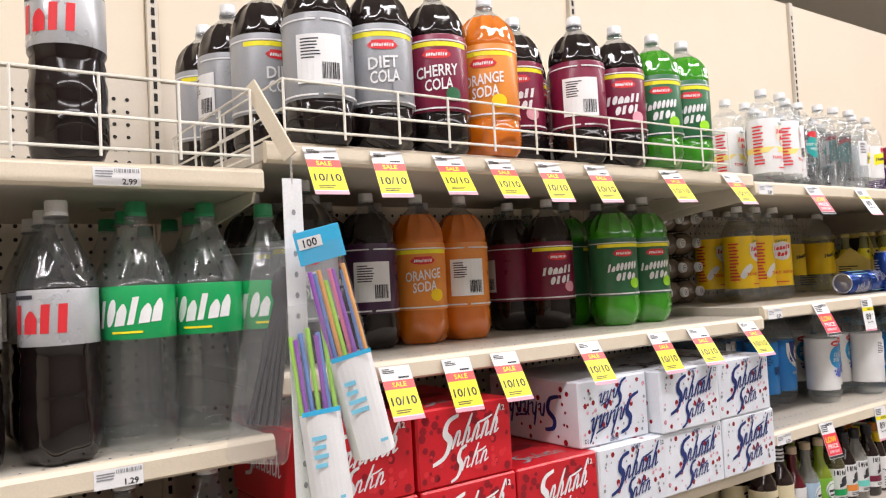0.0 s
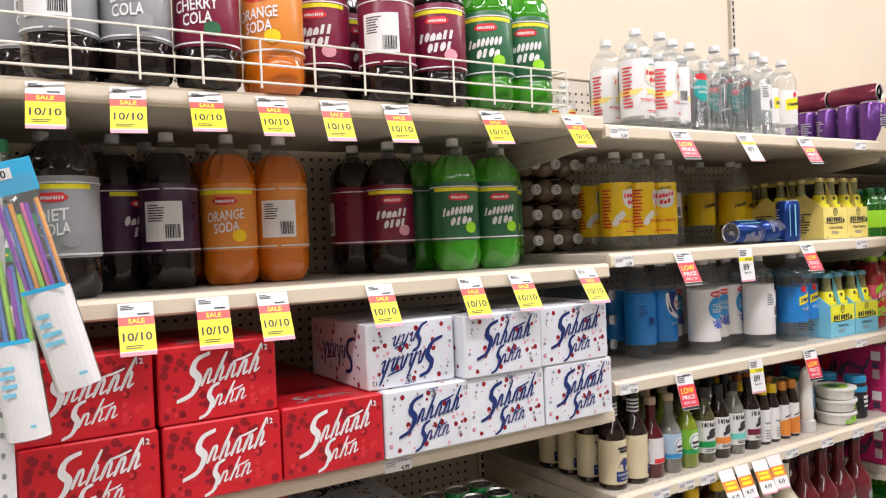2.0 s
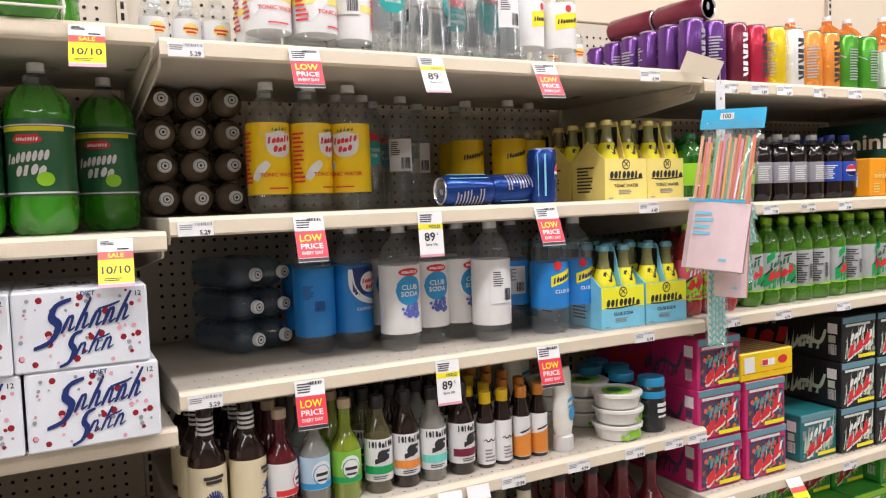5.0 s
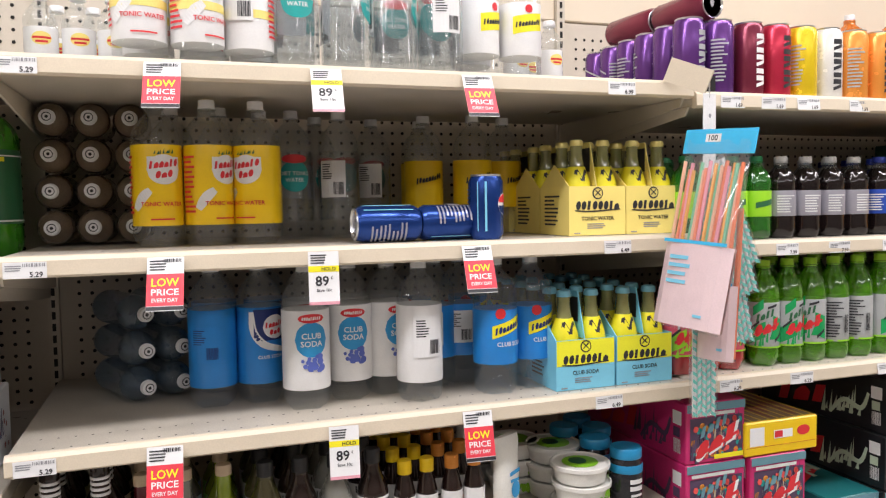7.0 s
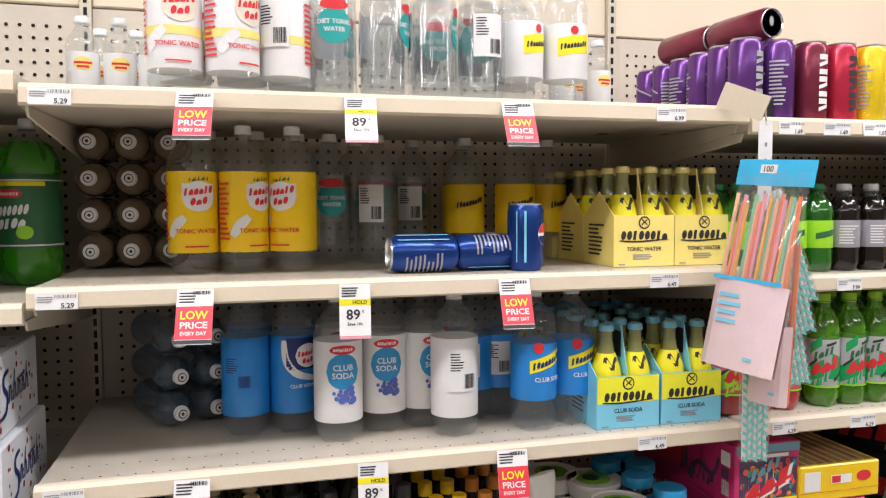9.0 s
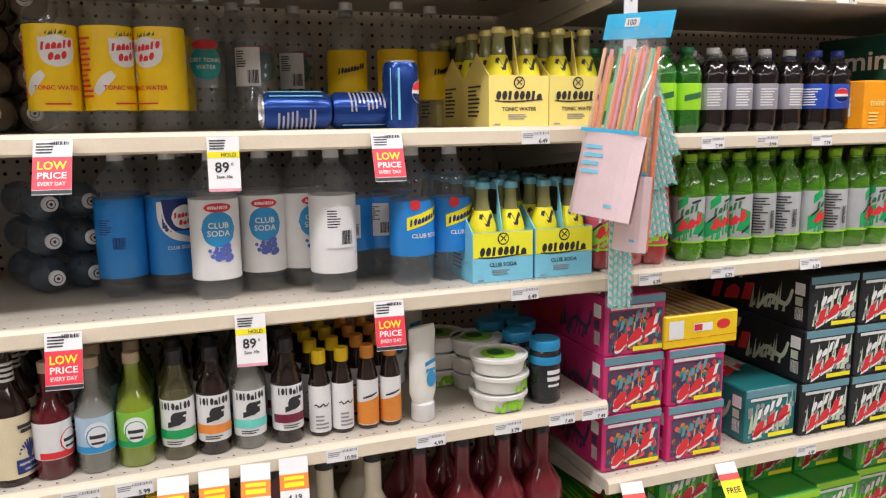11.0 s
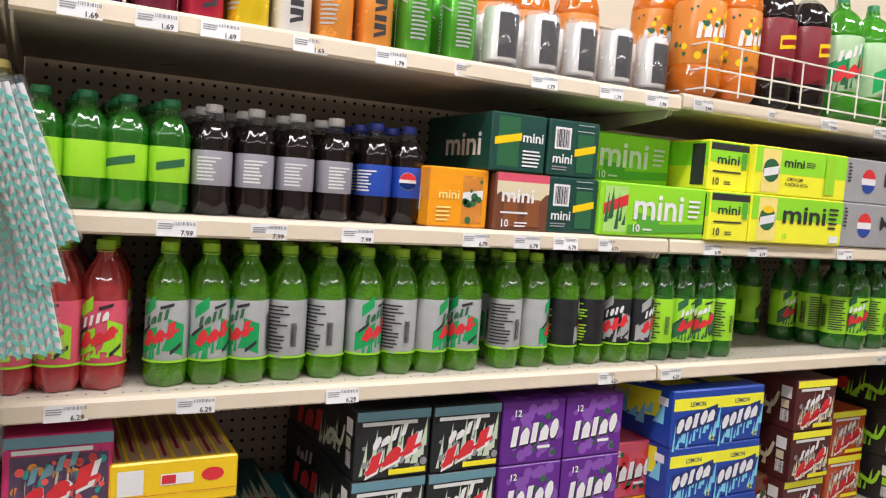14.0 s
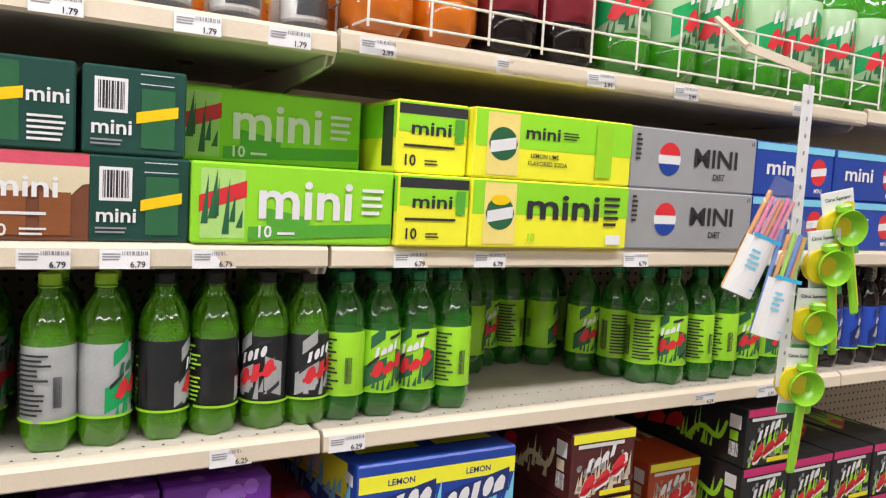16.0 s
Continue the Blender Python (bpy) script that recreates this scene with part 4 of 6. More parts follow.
# ---- cans ----
def can(name, label, R, H, body, prints, group="", ends=ALU):
    t = thing(name, label, "can", group)
    b = part("body", lathe([(R * 0.82, 0.0), (R * 0.86, 0.002), (R, 0.010), (R, H - 0.014), (R * 0.86, H - 0.004)], 28), body, t, "", True)
    part("lid", lathe([(R * 0.84, H - 0.0045), (R * 0.88, H - 0.001), (R * 0.84, H), (R * 0.78, H - 0.004), (R * 0.3, H - 0.004)], 28), ends, t, "aluminium lid", True)
    tab = [oval(0, 0.004, R * 0.18, R * 0.30, 8)]
    decal("tab", tab, GREYINK, t, lambda u, v, o: (u, v, H - 0.004 + o))
    for i, (nm, sh, mm, turn) in enumerate(prints):
        decal(nm, sh, mm, b, bent(R, turn), 0.0006 + 0.0003 * i)
    return t


def upword(z0, z1, w):
    """A run of blocks up the side of a can, standing for a sideways word mark."""
    out, n = [], 8
    for i in range(n):
        a = z0 + (z1 - z0) * i / n
        out.append(rect(-w / 2, a, w / 2, a + (z1 - z0) / n * 0.72, 4) if i % 3 else slant(-w / 2, w / 2, a, (z1 - z0) / n * 0.5, 0.35, 4))
    return out


def tall(label, body, word):
    R, H = 0.0325, 0.158
    return lambda: can("energy_can", label, R, H, body, [("word_mark", upword(0.02, 0.135, 0.022), word, 0.0), ("slash", [slant(-0.03, 0.03, 0.12, 0.004, -0.5)], FOILW, 1.4), ("small_print", bars(-0.018, 0.03, 0.018, 0.12, 12, 3), FOILW, math.pi)], "tall energy drink cans")


KIND.update({"canp": tall("tall purple energy drink can", PURPCAN, FOILW), "canr": tall("tall red energy drink can", REDCAN, INK), "canw": tall("tall wine-red energy drink can", WINECAN, LABELW),
             "cany": tall("tall yellow energy drink can", YELCAN, INK), "canwh": tall("tall white energy drink can", WHTCAN, INK), "cano": tall("tall orange energy drink can", ORCAN, INK), "cang": tall("tall green soda can", GRNCAN, LIMELAB)})
row("D1", [(k, x, 0.07, r) for k, x, r in (("canp", 2.484, 20), ("canp", 2.556, 150), ("canw", 2.634, 10), ("canr", 2.705, 10), ("cany", 2.777, 120), ("canwh", 2.848, 0), ("cano", 2.922, 150), ("cano", 2.995, 0))])
row("D1", [(k, x, 0.145, 30) for k, x in (("canp", 2.562), ("canw", 2.632), ("canr", 2.64), ("canr", 2.71), ("cany", 2.78), ("canwh", 2.85), ("cano", 2.93), ("cano", 3.0))])
row("D1", [("cang", 3.072, 0.07, 180), ("cang", 3.163, 0.07, 180), ("cang", 3.08, 0.145, 180), ("cang", 3.165, 0.145, 180)])
row("D1", [("canp", 2.488, 0.145 + 0.072 * k, 20 + 47 * k) for k in range(5)])
t = thing("card_tray", "low black cardboard display tray under purple cans", "tray", m=pose(2.447, 0.035, ZS["D1"] + 0.001))
part("side", ([(0, 0.42, 0), (0, 0.0, 0), (0, 0.0, 0.022), (0, 0.42, 0.05), (0.003, 0.42, 0), (0.003, 0.0, 0), (0.003, 0.0, 0.022), (0.003, 0.42, 0.05)], [(0, 1, 2, 3), (7, 6, 5, 4), (0, 4, 5, 1), (1, 5, 6, 2), (2, 6, 7, 3), (3, 7, 4, 0)]), BLACKTRAY, t)
part("front", ([(0, 0, 0), (0.06, -0.02, 0), (0.06, -0.02, 0.035), (0, 0, 0.022), (0, 0.003, 0), (0.06, -0.017, 0), (0.06, -0.017, 0.035), (0, 0.003, 0.022)], [(0, 1, 2, 3), (7, 6, 5, 4), (2, 1, 5, 6), (3, 2, 6, 7), (0, 3, 7, 4), (1, 0, 4, 5)]), BLACKTRAY, t)
for x, y, z, rz in ((2.522, 0.222, 1.8245, 7), (2.502, 0.384, 1.8245, 7)):
    c = put("canw", KIND["canw"], 0, 0, 0)
    c.matrix_basis = Matrix.Translation((x, y, z)) @ Euler((radians(90), 0, radians(rz)), "XYZ").to_matrix().to_4x4()


def tumbler_can():
    R, H = 0.034, 0.118
    t = thing("slim_can", "short can with a white panel and black stripe in clear wrap", "can", "white and black cans", )
    b = part("body", lathe([(R * 0.9, 0.016), (R, 0.020), (R, H - 0.006), (R * 0.92, H)], 28), WHTCAN, t, "", True)
    decal("black_panel", [rect(0.004, 0.024, 0.060, H - 0.012, 14)], INK, b, bent(R))
    part("wrap", lathe([(R * 1.05, 0.0), (R * 1.07, 0.02), (R * 1.07, H), (R * 0.9, H + 0.008)], 28), FILM, t, "clear shrink wrap", True)
    part("foot", lathe([(R * 1.0, 0.0), (R * 1.0, 0.014)], 20), PETNECK, t, "", True)
    return t


for x in (3.252, 3.346, 3.440, 3.533, 3.632):
    put("tumbler", tumbler_can, x, 0.065, ZS["D1"], -42)
    put("tumbler", tumbler_can, x + 0.01, 0.15, ZS["D1"], 20)


def cola_can():
    R, H = 0.033, 0.122
    return can("soda_can", "blue cola can with a round emblem, some lying down", R, H, COBALT, [(a, b, c, d) for a, b, c, d in roundel(0.020, 0.066)] + [("small_print", bars(-0.02, 0.03, 0.02, 0.10, 9, 2), SILVLAB, math.pi), ("stripe_print", [rect(0.050, 0.016, 0.054, 0.108, 2), rect(-0.046, 0.016, -0.042, 0.108, 2), rect(-0.060, 0.016, -0.058, 0.108, 2)], SKYBLUE, 0.0), ("word_mark", wordmark(0.0, 0.066, 0.07, 0.022, 7, 0.0, 0.1, 3, 0.3), SILVLAB, 1.6)], "blue cola cans")


put("colacan", cola_can, 2.03, 0.075, ZS["C2"], 55)
for x, y, rz, flip in ((1.898, 0.085, 0, -1), (1.901, 0.092, 3, 1)):
    c = put("colacan", cola_can, 0, 0, 0)
    c.matrix_basis = Matrix.Translation((x, y, ZS["C2"] + 0.0335)) @ pose(0, 0, 0, 0, 90 * flip, rz) @ pose(0, 0, 0, 0, 0, 150)


def lime_can():
    R, H = 0.033, 0.122
    return can("soda_can", "green lemon-lime soda can in a six-pack", R, H, mat("bright_green_can", (0.02, 0.30, 0.08), 0.22, metal=0.4), [("roundel", [oval(0, 0.07, 0.018, 0.018)], RED, 0.0), ("flash", [slant(-0.02, 0.02, 0.05, 0.02, 0.4)], YELLAB, 0.9)], "green soda cans")


for i in range(3):
    for j in range(2):
        put("limecan", lime_can, 0.848 + 0.0665 * i, 0.13 + 0.07 * j, ZS["B4"], 15 * i)


# ---- cartons ----
def carton(name, label, w, h, d, body, front, side=(), top=(), group="", flap=None, category="carton"):
    """A printed carton standing at its front lower left corner; print on the front, the left side and the top."""
    t = thing(name, label, category, group)
    b = part("box", boxes((0.0008, 0, 0.0005, w - 0.0008, d, h - 0.0005), bevel=0.003), body, t)
    for i, (nm, sh, mm) in enumerate(front):
        decal(nm, sh, mm, b, lambda x, y, o: (x, -o, y), 0.0005 + 0.0003 * i)
    for i, (nm, sh, mm) in enumerate(side):
        decal(nm, sh, mm, b, lambda x, y, o: (0.0008 - o, d - x, y), 0.0005 + 0.0003 * i)
        decal(nm, sh, mm, b, lambda x, y, o: (w - 0.0008 + o, x, y), 0.0005 + 0.0003 * i)
    for i, (nm, sh, mm) in enumerate(top):
        decal(nm, sh, mm, b, lambda x, y, o: (x, y, h - 0.0005 + o), 0.0005 + 0.0003 * i)
    return t


def put_box(key, x, z, y=0.0, rz=0.0):
    return put(key, KIND[key], x, y, z, rz)


SW, SH, SD = 0.194, 0.1255, 0.262


def script2(w, h, seed):
    runs = brush(w * 0.52, h * 0.62, w * 0.70, h * 0.56, seed, 5) + brush(w * 0.60, h * 0.26, w * 0.40, h * 0.42, seed + 1, 3)
    return [([(x + 0.30 * (y - h / 2), y + 0.13 * (x - w / 2)) for x, y in vs], fs) for vs, fs in runs]


def shasta_red():
    return carton("soda_carton", "red twelve-pack cola carton with white script", SW, SH, SD, REDBOX,
                  [("bubble_print", dots(0.01, 0.01, SW - 0.01, SH - 0.01, 42, 0.0055, 5), DKRED), ("bright_bubble_print", dots(0.01, 0.005, SW - 0.01, SH * 0.5, 16, 0.005, 6), RED), ("script_mark", script2(SW, SH, 3), WHITE), ("count", [text("12", SW - 0.020, SH - 0.016, 0.009)], WHITE)],
                  [("script_mark", brush(SD / 2, SH / 2, 0.15, 0.06, 3, 5), WHITE)], [("handle_cut", [oval(SW / 2, 0.13, 0.05, 0.022)], DKRED), ("script_mark", brush(SW / 2, 0.05, 0.12, 0.05, 4, 4), GREYINK)], "red cola cartons")


def shasta_diet():
    return carton("soda_carton", "white twelve-pack diet cola carton with dark script and dots", SW, SH, SD, WHITEBOX,
                  [("red_dot_print", dots(0.008, 0.008, SW - 0.008, SH - 0.008, 22, 0.0042, 15), DKRED), ("pink_dot_print", dots(0.008, 0.008, SW - 0.008, SH - 0.008, 20, 0.003, 16), PINK), ("grey_dot_print", dots(0.008, 0.008, SW - 0.008, SH - 0.008, 18, 0.003, 17), GREYINK),
                   ("script_mark", script2(SW, SH, 3), NAVY), ("lettering", [text("DIET", SW * 0.55, SH * 0.93, 0.007)], NAVY), ("count", [text("12", SW - 0.014, SH - 0.014, 0.008)], INK)],
                  [("dot_print", dots(0.008, 0.008, SD - 0.008, SH - 0.008, 30, 0.0045, 18), DKRED), ("script_mark", brush(SD / 2, SH / 2, 0.16, 0.07, 3, 5), NAVY)],
                  [("dot_print", dots(0.008, 0.008, SW - 0.008, SD - 0.008, 40, 0.0045, 19), DKRED), ("script_mark", brush(SW / 2, 0.10, 0.14, 0.08, 3, 5), INK)], "white diet cola cartons")


KIND.update({"shr": shasta_red, "shd": shasta_diet})
z = ZS["B3"] + 0.001
for x in (0.024, 0.222, 0.418):
    put_box("shr", x, z, -0.032)
for x in (0.020, 0.219):
    put_box("shr", x, z + SH, -0.030)
for x in (0.613, 0.799, 0.996):
    put_box("shd", x, z, -0.034)
for x, y in ((0.791, -0.04), (0.985, -0.036)):
    put_box("shd", x, z + SH, y)
inv = put_box("shd", 0, 0)
inv.matrix_basis = Matrix.Translation((0.786, -0.012, z + 2 * SH)) @ Euler((0, radians(180), 0)).to_matrix().to_4x4()
put_box("shr", 0.418, z, 0.235)
for x in (0.40, 0.60):
    for y in (0.02, 0.285):
        c = put_box("shd", x, ZS["B4"] + 0.001, y)
for x in (0.10, 0.29):
    put_box("shr", x, ZS["B4"] + 0.001, 0.10)
    put_box("shr", x, ZS["B4"] + 0.001 + SH, 0.14)

FW, FH, FD = 0.150, 0.129, 0.40


def dew_carton(label, body, band, slash, bg, group, seed):
    ground = [("dark_ground", [rect(0.010, 0.010, FW - 0.008, FH - 0.032)], bg), ("pale_splinter", jag(FW * 0.52, FH * 0.40, FW * 0.84, FH * 0.5, seed + 4, 12, 0.2), CREAMLAB), ("fruit_dot", dots(0.016, 0.014, FW - 0.014, FH * 0.68, 16, 0.007, seed + 6), ORCAN), ("leaf_dot", dots(0.016, 0.014, FW - 0.014, FH * 0.68, 12, 0.006, seed + 7), TEAL)] if body is MAGENTA else []
    f = ground + [("top_band", [rect(0.002, FH - 0.019, FW - 0.002, FH - 0.002)], band), ("splinter_print", jag(FW / 2, FH * 0.42, FW * 0.86, FH * 0.62, seed, 13, 0.25) + jag(FW / 2, FH * 0.36, FW * 0.8, FH * 0.5, seed + 9, 10, 0.1), bg),
         ("side_print", dots(0.012, 0.012, FW - 0.012, FH * 0.7, 24, 0.006, seed), SALERED if body is MAGENTA else GREYINK),
         ("logo_edge", wordmark(FW * 0.515, FH * 0.345, FW * 0.76, 0.042, 3, 0.42, 0.25, seed, 0.5), LABELW),
         ("logo", wordmark(FW * 0.50, FH * 0.36, FW * 0.70, 0.036, 3, 0.42, 0.25, seed, 0.42) + [slant(0.022, FW - 0.020, 0.012, 0.007, 0.42)], slash),
         ("logo_stroke", wordmark(FW * 0.46, FH * 0.62, FW * 0.48, 0.024, 4, 0.42, 0.25, seed + 1, 0.36), SLATE if body is MAGENTA else LABELW),
         ("lettering_strip", [rect(0.012, FH - 0.028, FW * 0.8, FH - 0.021)], mat("pale_print", (0.7, 0.72, 0.7), 0.4)), ("foot_strip", [rect(FW * 0.45, 0.008, FW - 0.008, 0.018)], YELLOW)]
    s = [("panel", [rect(FD - 0.045, FH * 0.62, FD - 0.015, FH - 0.02)], WHITE), ("bar_code", barcode(FD - 0.042, 0.02, FD - 0.018, 0.05, seed), WHITE), ("green_panel", [rect(FD - 0.042, FH * 0.42, FD - 0.020, FH * 0.58)], bg),
         ("splinter_print", jag(0.27, 0.05, 0.12, 0.07, seed + 2, 10, 0.2), bg), ("logo", wordmark(0.15, 0.048, 0.17, 0.046, 3, 0.15, 0.3, seed, 0.36), slash), ("logo_stroke", wordmark(0.14, 0.092, 0.11, 0.026, 4, 0.15, 0.3, seed + 1, 0.32), mat("dull_print", (0.4, 0.42, 0.42), 0.4)), ("wave", [swoop(0, 0, [(0.24, 0.02), (0.28, 0.06), (0.33, 0.05), (0.35, 0.09)], 0.012)], bg)]
    tp = [("logo", [slant(0.03, 0.13, 0.10, 0.05, 0.6)], slash), ("splinter_print", jag(FW / 2, 0.2, FW * 0.8, 0.2, seed + 5, 9, 0.2), bg)]
    return lambda: carton("soda_carton", label, FW, FH, FD, body, f, s, tp, group)


def crush_carton(label, body, blob, group, seed):
    f = [("fruit_print", dots(0.012, 0.012, FW - 0.012, FH - 0.012, 26, 0.011, seed), blob), ("leaf_print", dots(0.01, 0.01, FW - 0.01, FH - 0.02, 10, 0.006, seed + 1), GRLABEL), ("logo_shadow", wordmark(FW * 0.52, FH * 0.465, 0.116, 0.042, 5, 0.10, 0.12, 6, 0.46), INK), ("logo", wordmark(FW * 0.51, FH * 0.49, 0.116, 0.040, 5, 0.10, 0.12, 6, 0.40), WHITE),
         ("count", [text("12", 0.034, FH - 0.024, 0.013)], WHITE), ("flavour_bar", [rect(FW * 0.56, 0.030, FW * 0.76, 0.036)], WHITE)]
    return lambda: carton("soda_carton", label, FW, FH, FD, body, f, [("bar_code", [rect(FD - 0.04, 0.02, FD - 0.015, 0.06)], WHITE), ("logo", wordmark(0.18, 0.06, 0.18, 0.05, 5, 0.10, 0.12, 6, 0.38), WHITE)], [("fruit_print", dots(0.01, 0.01, FW - 0.01, FD - 0.01, 20, 0.014, seed), blob)], group)


def brisk_carton():
    f = [("top_band", [rect(0.003, FH - 0.045, FW - 0.003, FH - 0.018)], LEMON), ("lettering", [text("LEMON", FW * 0.5, FH - 0.032, 0.010)], NAVY), ("ice", jag(FW / 2, FH * 0.32, FW * 0.92, FH * 0.58, 8, 14, 0.2), SKYBLUE), ("logo_ground", [slant(0.012, FW - 0.014, 0.026, 0.040, 0.22)], NAVY), ("logo", wordmark(FW * 0.48, 0.060, 0.116, 0.032, 5, 0.22, 0.2, 5, 0.40), LABELW), ("count", [text("12", FW - 0.024, 0.016, 0.012)], LEMON)]
    s = [("flash", [slant(0.02, 0.36, 0.02, 0.06, 0.12)], LEMON), ("ice", jag(0.2, 0.05, 0.34, 0.08, 4, 12, 0.2), SKYBLUE), ("panel", [rect(FD - 0.045, FH * 0.70, FD - 0.015, FH - 0.02)], WHITE), ("logo", wordmark(0.15, 0.07, 0.18, 0.05, 5, 0.15, 0.2, 5, 0.4), LABELW)]
    return carton("tea_carton", "blue and yellow lemon iced tea twelve-pack", FW, FH, FD, BLUEBOX, f, s, [("flash", [rect(0.02, 0.05, FW - 0.02, 0.3)], LEMON)], "iced tea cartons")


PALEG2 = mat("pale_green_print", (0.55, 0.66, 0.50), 0.4)
KIND.update({
    "dpink": dew_carton("magenta twelve-pack soda carton with a slanted red logo", MAGENTA, SLATE, RED, mat("plum_print", (0.10, 0.06, 0.12), 0.35), "magenta soda cartons", 3),
    "dblack": dew_carton("black twelve-pack soda carton with a slanted red logo", BLACKBOX, SLATE, RED, PALEG2, "black soda cartons", 4),
    "dteal": dew_carton("teal twelve-pack soda carton with a slanted red logo", TEALBOX, SLATE, RED, PALEG2, "teal soda cartons", 5),
    "dgreen": dew_carton("green twelve-pack soda carton with a slanted red logo", GREENBOX, LIMELAB, RED, LIMELAB, "green soda cartons", 6),
    "dspark": dew_carton("dark red and yellow twelve-pack soda carton", mat("dark_maroon_carton", (0.10, 0.02, 0.02), 0.35, vary=0.3), LEMON, RED, CREAMLAB, "dark red soda cartons", 7),
    "dorange": dew_carton("red and orange twelve-pack soda carton", mat("orange_red_carton", (0.55, 0.08, 0.02), 0.35, vary=0.2), LEMON, RED, CREAMLAB, "orange-red soda cartons", 8),
    "dmelon": dew_carton("black twelve-pack soda carton with pink and lime trim", BLACKBOX, MAGENTA, RED, LIMELAB, "pink-trimmed soda cartons", 9),
    "cpurple": crush_carton("purple grape soda twelve-pack with white logo", PURPLE, LILAC, "purple soda cartons", 3),
    "cpink": crush_carton("rose-pink soda twelve-pack with white logo", PINKBOX, RED, "pink soda cartons", 4),
    "corange": crush_carton("orange soda twelve-pack with white logo", ORBOX, ORCAN, "orange soda cartons", 5),
    "brisk": brisk_carton,
    "rootbox": crush_carton("brown root beer twelve-pack", BROWNBOX, DKRED, "root beer cartons", 8),
})
z4 = ZS["D4"] + 0.001
for j in range(3):
    put_box("dpink", 2.449, z4 + FH * j, 0.03)
for j in range(2):
    put_box("dpink", 2.610 - 0.004 * j, z4 + FH * j, 0.022)


def yellow_tray():
    return carton("card_tray", "shallow yellow cardboard tray of drink mixes", 0.196, 0.074, 0.28, YELLAB, [("bar_code", [rect(0.012, 0.022, 0.05, 0.062)], WHITE), ("red_mark", [oval(0.155, 0.045, 0.018, 0.011)], RED), ("white_panel", [rect(0.075, 0.034, 0.125, 0.052)], WHITE), ("red_panel", [rect(0.077, 0.036, 0.098, 0.050)], RED), ("crease", [rect(0.002, 0.019, 0.194, 0.0205)], ORCAN)],
                  (), [("packet_print", [rect(0.006 + 0.023 * i, 0.01, 0.024 + 0.023 * i, 0.27, 2) for i in range(8)], KRAFT), ("packet_top", [rect(0.012 + 0.023 * i, 0.03 * (i % 3) + 0.02, 0.018 + 0.023 * i, 0.2, 2) for i in range(8)], DKRED)], "", category="tray")


KIND["ytray"] = yellow_tray
put_box("ytray", 2.592, z4 + 2 * FH + 0.001, 0.022)
put_box("dteal", 2.835, z4, 0.035)
put_box("dteal", 2.80, z4, 0.44 - 0.30)
PLACEDBLK = [(2.985, 0.022), (3.137, 0.018)]
for x, y in PLACEDBLK:
    for j in range(3):
        put_box("dblack", x + 0.003 * j, z4 + FH * j, y)
for x in (3.293, 3.445):
    for j in range(3):
        put_box("cpurple", x, z4 + FH * j, 0.012 if j else 0.0)
put_box("corange", 3.60, z4, 0.06)
put_box("cpink", 3.60, z4 + FH, 0.06)
for x in (3.726, 3.866):
    for j in range(3):
        put_box("brisk", x - 0.003 * j, z4 + FH * j, -0.006)
put_box("rootbox", 4.03, z4, 0.06)
for j in (1, 2):
    put_box("dspark", 4.135, z4 + FH * j, 0.0)
put_box("dspark", 4.135, z4, 0.01)
for j in range(2):
    put_box("dorange", 4.43, z4 + FH * j - (0.0 if j else 0), 0.10)
for x in (4.60, 4.752, 4.905, 5.06):
    for j in range(3 if x < 4.7 else 2):
        put_box("dmelon", x, z4 + FH * j, 0.005)
z5 = ZS["D5"] + 0.001
for i in range(12):
    x = 2.46 + 0.156 * i
    for j in range(2 if i % 4 == 1 else 1):
        put_box("dgreen", x, z5 + FH * j, 0.03 + 0.02 * (i % 3))
    put_box("dgreen", x, z5 + FH * (1 + (i % 4 == 1)) * 1.0, 0.12) if i > 1 else None

# minis
MW, MH, MD = 0.123, 0.109, 0.262


def can_art(x, w, z0, z1, a, b):
    return [("can_panel", [rect(x, z0, x + w, z1)], a), ("can_slash", [slant(x, x + w, z0 + (z1 - z0) * 0.45, (z1 - z0) * 0.2, 0.15)], b)]


def mini_end(label, body, art, word, wordcol, extra=(), wx=0.05, wy=0.06, wh=0.02, ww=0.05):
    return lambda: carton("mini_carton", label, MW, MH, MD, body, list(art) + [("lettering", [text(word, wx, wy, wh, ww)], wordcol)] + list(extra),
                          [("lettering", [text("mini", MD * 0.6, 0.05, 0.045, 0.14)], LABELW)], (), "mini can cartons")


def mini_long(label, body, w, art, word, wordcol, wx, wy, wh, ww, extra=()):
    return lambda: carton("mini_carton", label, w, MH, 0.13, body, list(art) + [("lettering", [text(word, wx, wy, wh, ww)], wordcol)] + list(extra), [("side_panel", [rect(0.02, 0.02, 0.10, 0.09)], LIMELAB if body is LIMEBOX else GREYINK)], (), "mini can cartons")


